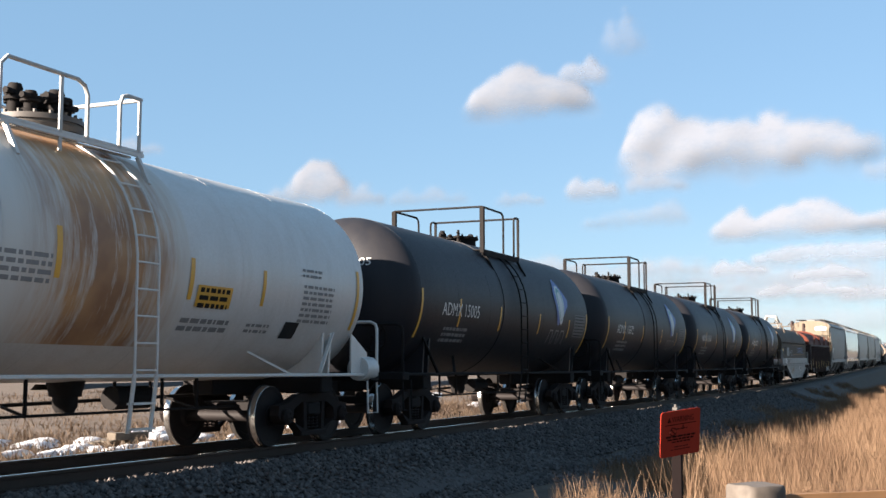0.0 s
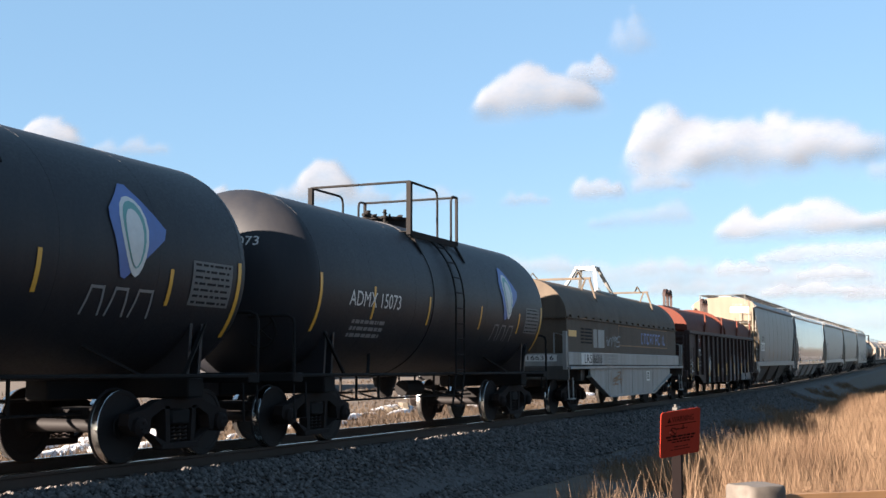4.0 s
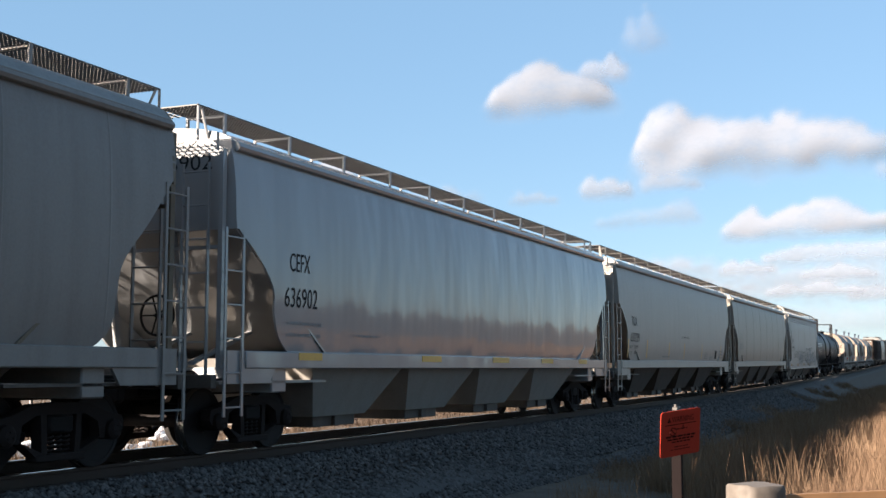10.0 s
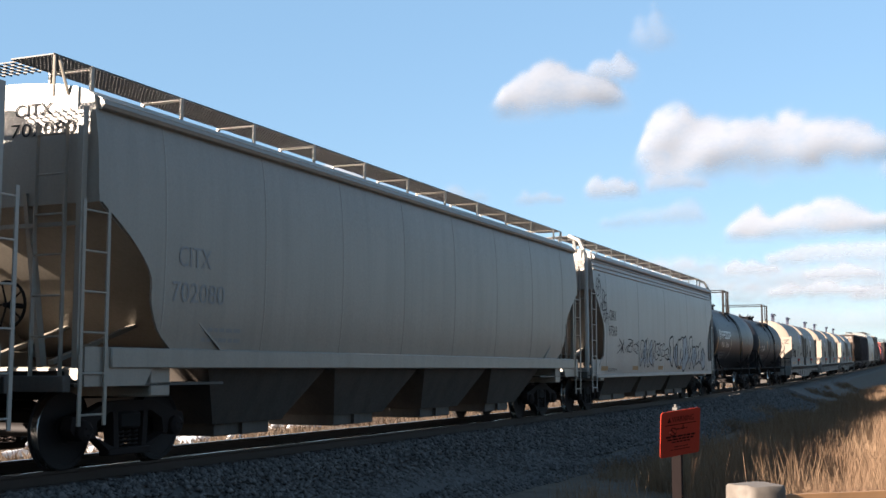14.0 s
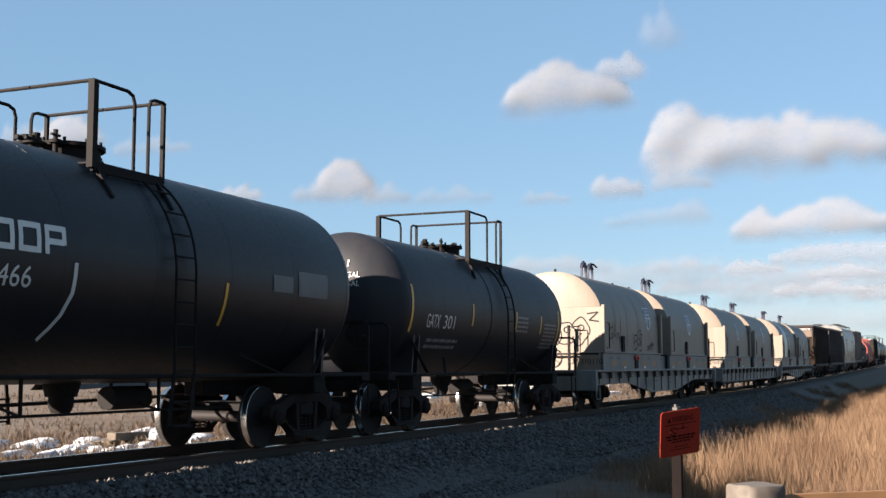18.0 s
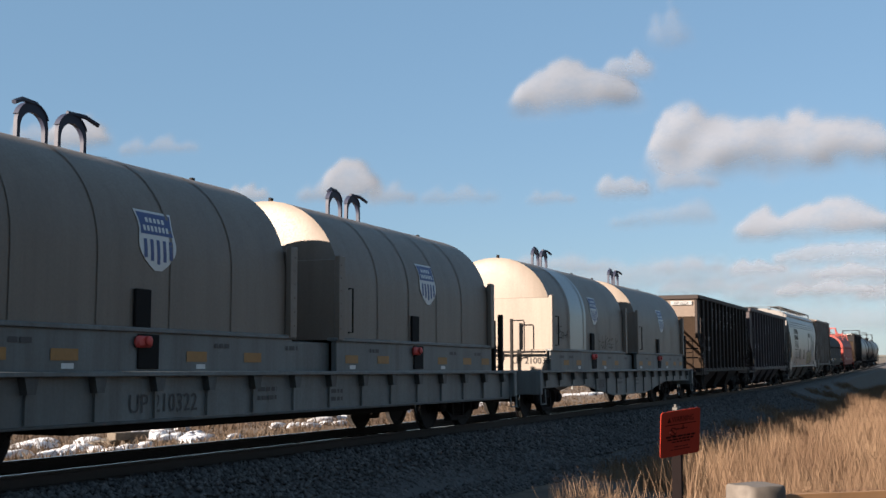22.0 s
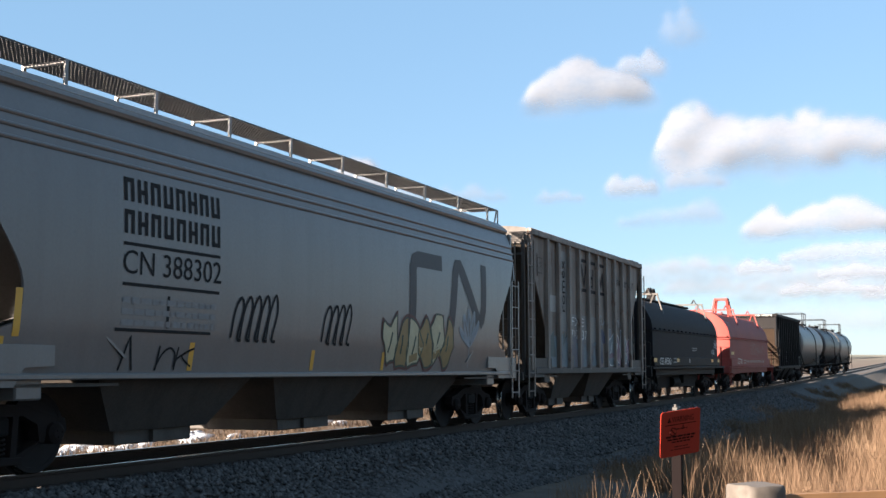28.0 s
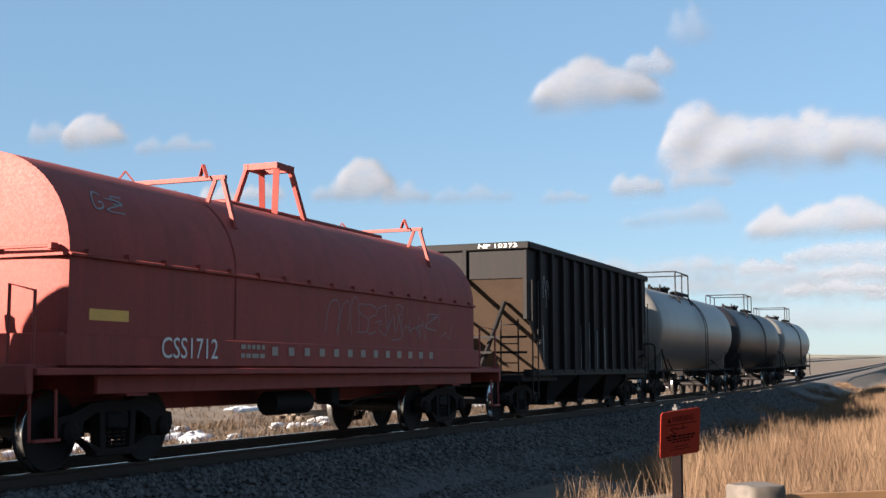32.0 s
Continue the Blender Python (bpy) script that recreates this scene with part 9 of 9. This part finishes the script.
def cloud(x0, x1, base, tops, seed, dx, dy, d, dense=1.0):
    """A rounded heap of vapour over a flat underside; sizes are given as they look at distance d, tops as (share of the length, height)."""
    k = d / FOCAL
    tops = [(a, 1.22 * b) for a, b in tops]
    dense = min(1.0, 1.25 * dense + 0.05)
    high = max(h for _, h in tops)
    L = x1 - x0
    m = 0.45 * high
    wide, tall = L + 2 * m, 1.9 * high
    nx, nz = max(40, min(150, int(wide / 3.5))), max(26, min(60, int(tall / 3)))
    us, hs = [a for a, b in tops], [b for a, b in tops]
    vs, dep, ys = [], [], []
    for i in range(nx):
        px = -m + wide * i / (nx - 1)
        u = px / L
        ends = ease((px + 0.35 * m) / (1.1 * m)) * ease((L + 0.35 * m - px) / (1.1 * m))
        crown = float(np.interp(u, us, hs))
        for j in range(nz):
            pz = -0.5 * high + tall * j / (nz - 1)
            big = noise.fractal((px / 60 + seed * 3.1, pz / 45 + seed, 0.5 * seed), 1.0, 2.0, 2)
            puff = 1 - abs(noise.fractal((px / 34 + seed, pz / 30, 2.5 * seed), 1.1, 2.0, 2))
            fray = noise.fractal((px / 22 + seed, pz / 14 + 3 * seed, 7.0), 0.9, 2.0, 3)
            top = crown * (0.80 + 0.24 * puff) + 0.05 * high * big
            low = -0.10 * high + 0.10 * high * big
            soft_top, soft_low = (0.17, 0.45) if dense > 0.7 else (0.5, 0.5)
            edge = min((top - pz) / (soft_top * high), (pz - low) / (soft_low * high) + 0.25)
            edge = min(edge + fray * (0.18 if dense > 0.7 else 0.36) * ease(pz / high + 0.6), 1.4) * ends
            rim = min(1.0, 5 * min(i, nx - 1 - i, j, nz - 1 - j) / min(nx, nz))
            dep.append(ease(edge) * rim * min(dense, 0.98))
            # the body swells towards the viewer and curls under at its foot
            v = (pz / max(crown, 0.3 * high) - 0.55) / 0.62
            swell = 1 - min(1.3, abs(v)) ** 2
            lobe = noise.noise((px / 75 + 2 * seed, pz / 60, 1.3 * seed))
            ys.append(-(0.18 * high * swell * (0.3 + 0.7 * ends) + 0.09 * high * lobe))
            vs.append([1.04 * (px - L / 2) * k, 0.0, pz * k])
    dep = smear(np.array(dep).reshape(nx, nz), 3).ravel()
    ys = smear(np.array(ys).reshape(nx, nz), 14).ravel()
    for p, y in zip(vs, ys):
        p[1] = float(y) * k
    fs = [(i * nz + j, (i + 1) * nz + j, (i + 1) * nz + j + 1, i * nz + j + 1) for i in range(nx - 1) for j in range(nz - 1)]
    me = bpy.data.meshes.new("cloud")
    me.from_pydata(vs, [], fs)
    at = me.attributes.new("depth", "FLOAT", "POINT")
    at.data.foreach_set("value", dep)
    me.shade_smooth()
    me.materials.append(CLOUD)
    word = "large bright white" if dense > 0.9 and x1 - x0 > 180 else "small soft white" if dense > 0.5 else "thin faint grey-white"
    ob = tagged(new("cloud", me), word + " cumulus cloud drifting in a pale blue sky", "cloud", "clouds")
    ob.visible_shadow = False
    cx = (x0 + x1) / 2
    p0, p1 = far_point(cx, base, d), far_point(cx + dx, base + dy, d)
    turn = math.degrees(math.atan2(-(p0.x - EYE[0]), p0.y - EYE[1])) - 15 - max(0.0, (784 - cx) / FOCAL * 70)
    DRIFT.append((ob, [(0.0, pose(*p0, 0, 0, turn)), (32.0, pose(*p1, 0, 0, turn))]))
    return ob


HEAP = ((0, 20), (0.12, 30), (0.25, 34), (0.37, 26), (0.5, 40), (0.62, 34), (0.74, 22), (0.86, 24), (1, 14))


def heap(h, lean=0.0):
    rnd = random.Random(int(h * 7 + lean * 13))
    return [(min(1.0, max(0.0, u + lean * u * (1 - u))), v * h / 40 * rnd.uniform(0.75, 1.1)) for u, v in HEAP]


CLOUDS = (
    (818, 1062, 200, [(0, 22), (0.08, 44), (0.22, 62), (0.4, 76), (0.55, 68), (0.75, 52), (0.9, 36), (1, 10)], 1, 118, -14, 2600, 0.92),
    (985, 1080, 150, heap(46, 0.5), 2, 118, -15, 2620, 0.55), (1062, 1152, 90, heap(68), 3, 118, -18, 2700, 0.26),
    (1088, 1562, 300, [(0, 30), (0.04, 84), (0.10, 110), (0.2, 114), (0.27, 90), (0.4, 82), (0.52, 78), (0.6, 90), (0.7, 70), (0.82, 62), (0.94, 42), (1, 20)], 4, 72, -6, 2550, 1.1),
    (1105, 1222, 336, heap(38), 6, 80, -6, 2700, 0.5), (1000, 1100, 352, heap(40), 7, 80, -6, 2720, 0.6), (1525, 1640, 310, heap(42), 5, 78, -6, 2700, 0.4),
    (1255, 1600, 416, [(0, 18), (0.1, 44), (0.18, 54), (0.26, 36), (0.4, 50), (0.55, 58), (0.66, 46), (0.76, 26), (0.9, 34), (1, 20)], 8, 64, -4, 2800, 0.95),
    (508, 632, 352, [(0, 30), (0.2, 50), (0.4, 62), (0.62, 58), (0.85, 34), (1, 16)], 11, 80, -4, 2700, 1.0), (466, 560, 356, heap(36), 12, 80, -4, 2740, 0.5),
    (590, 690, 362, heap(40), 31, 80, -4, 2740, 0.5), (686, 832, 360, heap(34), 13, 80, -4, 2740, 0.3), (873, 968, 362, heap(26), 14, 80, -5, 2760, 0.34),
    (1027, 1223, 398, [(0, 14), (0.3, 24), (0.6, 30), (0.85, 42), (1, 16)], 18, 70, -3, 2850, 0.34),
    (1330, 1700, 464, [(0, 20), (0.2, 34), (0.5, 30), (0.8, 36), (1, 20)], 20, 58, -3, 2900, 0.55), (1115, 1245, 484, heap(34), 21, 55, -3, 2950, 0.5),
    (1258, 1362, 487, heap(30), 23, 50, -3, 2980, 0.62), (1400, 1540, 496, heap(32), 22, 50, -3, 2980, 0.62), (1340, 1520, 524, heap(26), 24, 45, -3, 3000, 0.6),
    (1490, 1690, 530, heap(28), 32, 45, -3, 3000, 0.55), (860, 1060, 486, heap(40), 28, 55, -3, 2950, 0.5), (1130, 1340, 520, heap(30), 33, 45, -3, 3000, 0.45),
    (900, 1400, 512, [(0, 20), (0.15, 40), (0.4, 52), (0.7, 46), (1, 26)], 41, 50, -3, 3040, 0.36), (1240, 1760, 530, [(0, 24), (0.2, 60), (0.5, 70), (0.8, 62), (1, 40)], 42, 48, -3, 3050, 0.45),
    (1000, 1700, 590, [(0, 20), (0.2, 40), (0.5, 46), (0.8, 44), (1, 30)], 43, 44, -3, 3060, 0.34),
    (255, 345, 382, heap(48), 26, 90, -6, 2760, 0.7), (330, 420, 360, heap(34), 34, 90, -6, 2760, 0.6), (10, 152, 264, [(0, 26), (0.2, 44), (0.42, 54), (0.65, 46), (0.85, 30), (1, 12)], 15, 90, -6, 2700, 0.85), (140, 300, 274, heap(34), 16, 90, -6, 2720, 0.36),
    (-70, 40, 258, heap(44), 27, 110, -8, 2700, 0.4), (-90, 120, 372, heap(44), 25, 100, -6, 2750, 0.5), (120, 260, 378, heap(36), 17, 95, -6, 2750, 0.4))
for _q in CLOUDS:
    cloud(*_q)


# ---- what moves ----
def place_on_line(s, t):
    x = s - rolled(t)
    slope = math.degrees(math.atan((grade(x + 5) - grade(x - 5)) / 10))
    yaw = math.degrees(math.atan((bend(x + 5) - bend(x - 5)) / 10))
    return pose(x, bend(x), grade(x), 0, -slope, yaw)


def motions():
    for root, s in CARS:
        walk(root, [(t, place_on_line(s, t)) for t in range(0, 33)])
    times = [2 * k / FPS for k in range(481)]
    for w in WHEELSETS:
        x, z = w.location.x, w.location.z
        walk(w, [(t, pose(x, 0, z, 0, -math.degrees(rolled(t) / 0.472), 0)) for t in times])
    for cloud, rows in DRIFT:
        walk(cloud, rows)


motions()
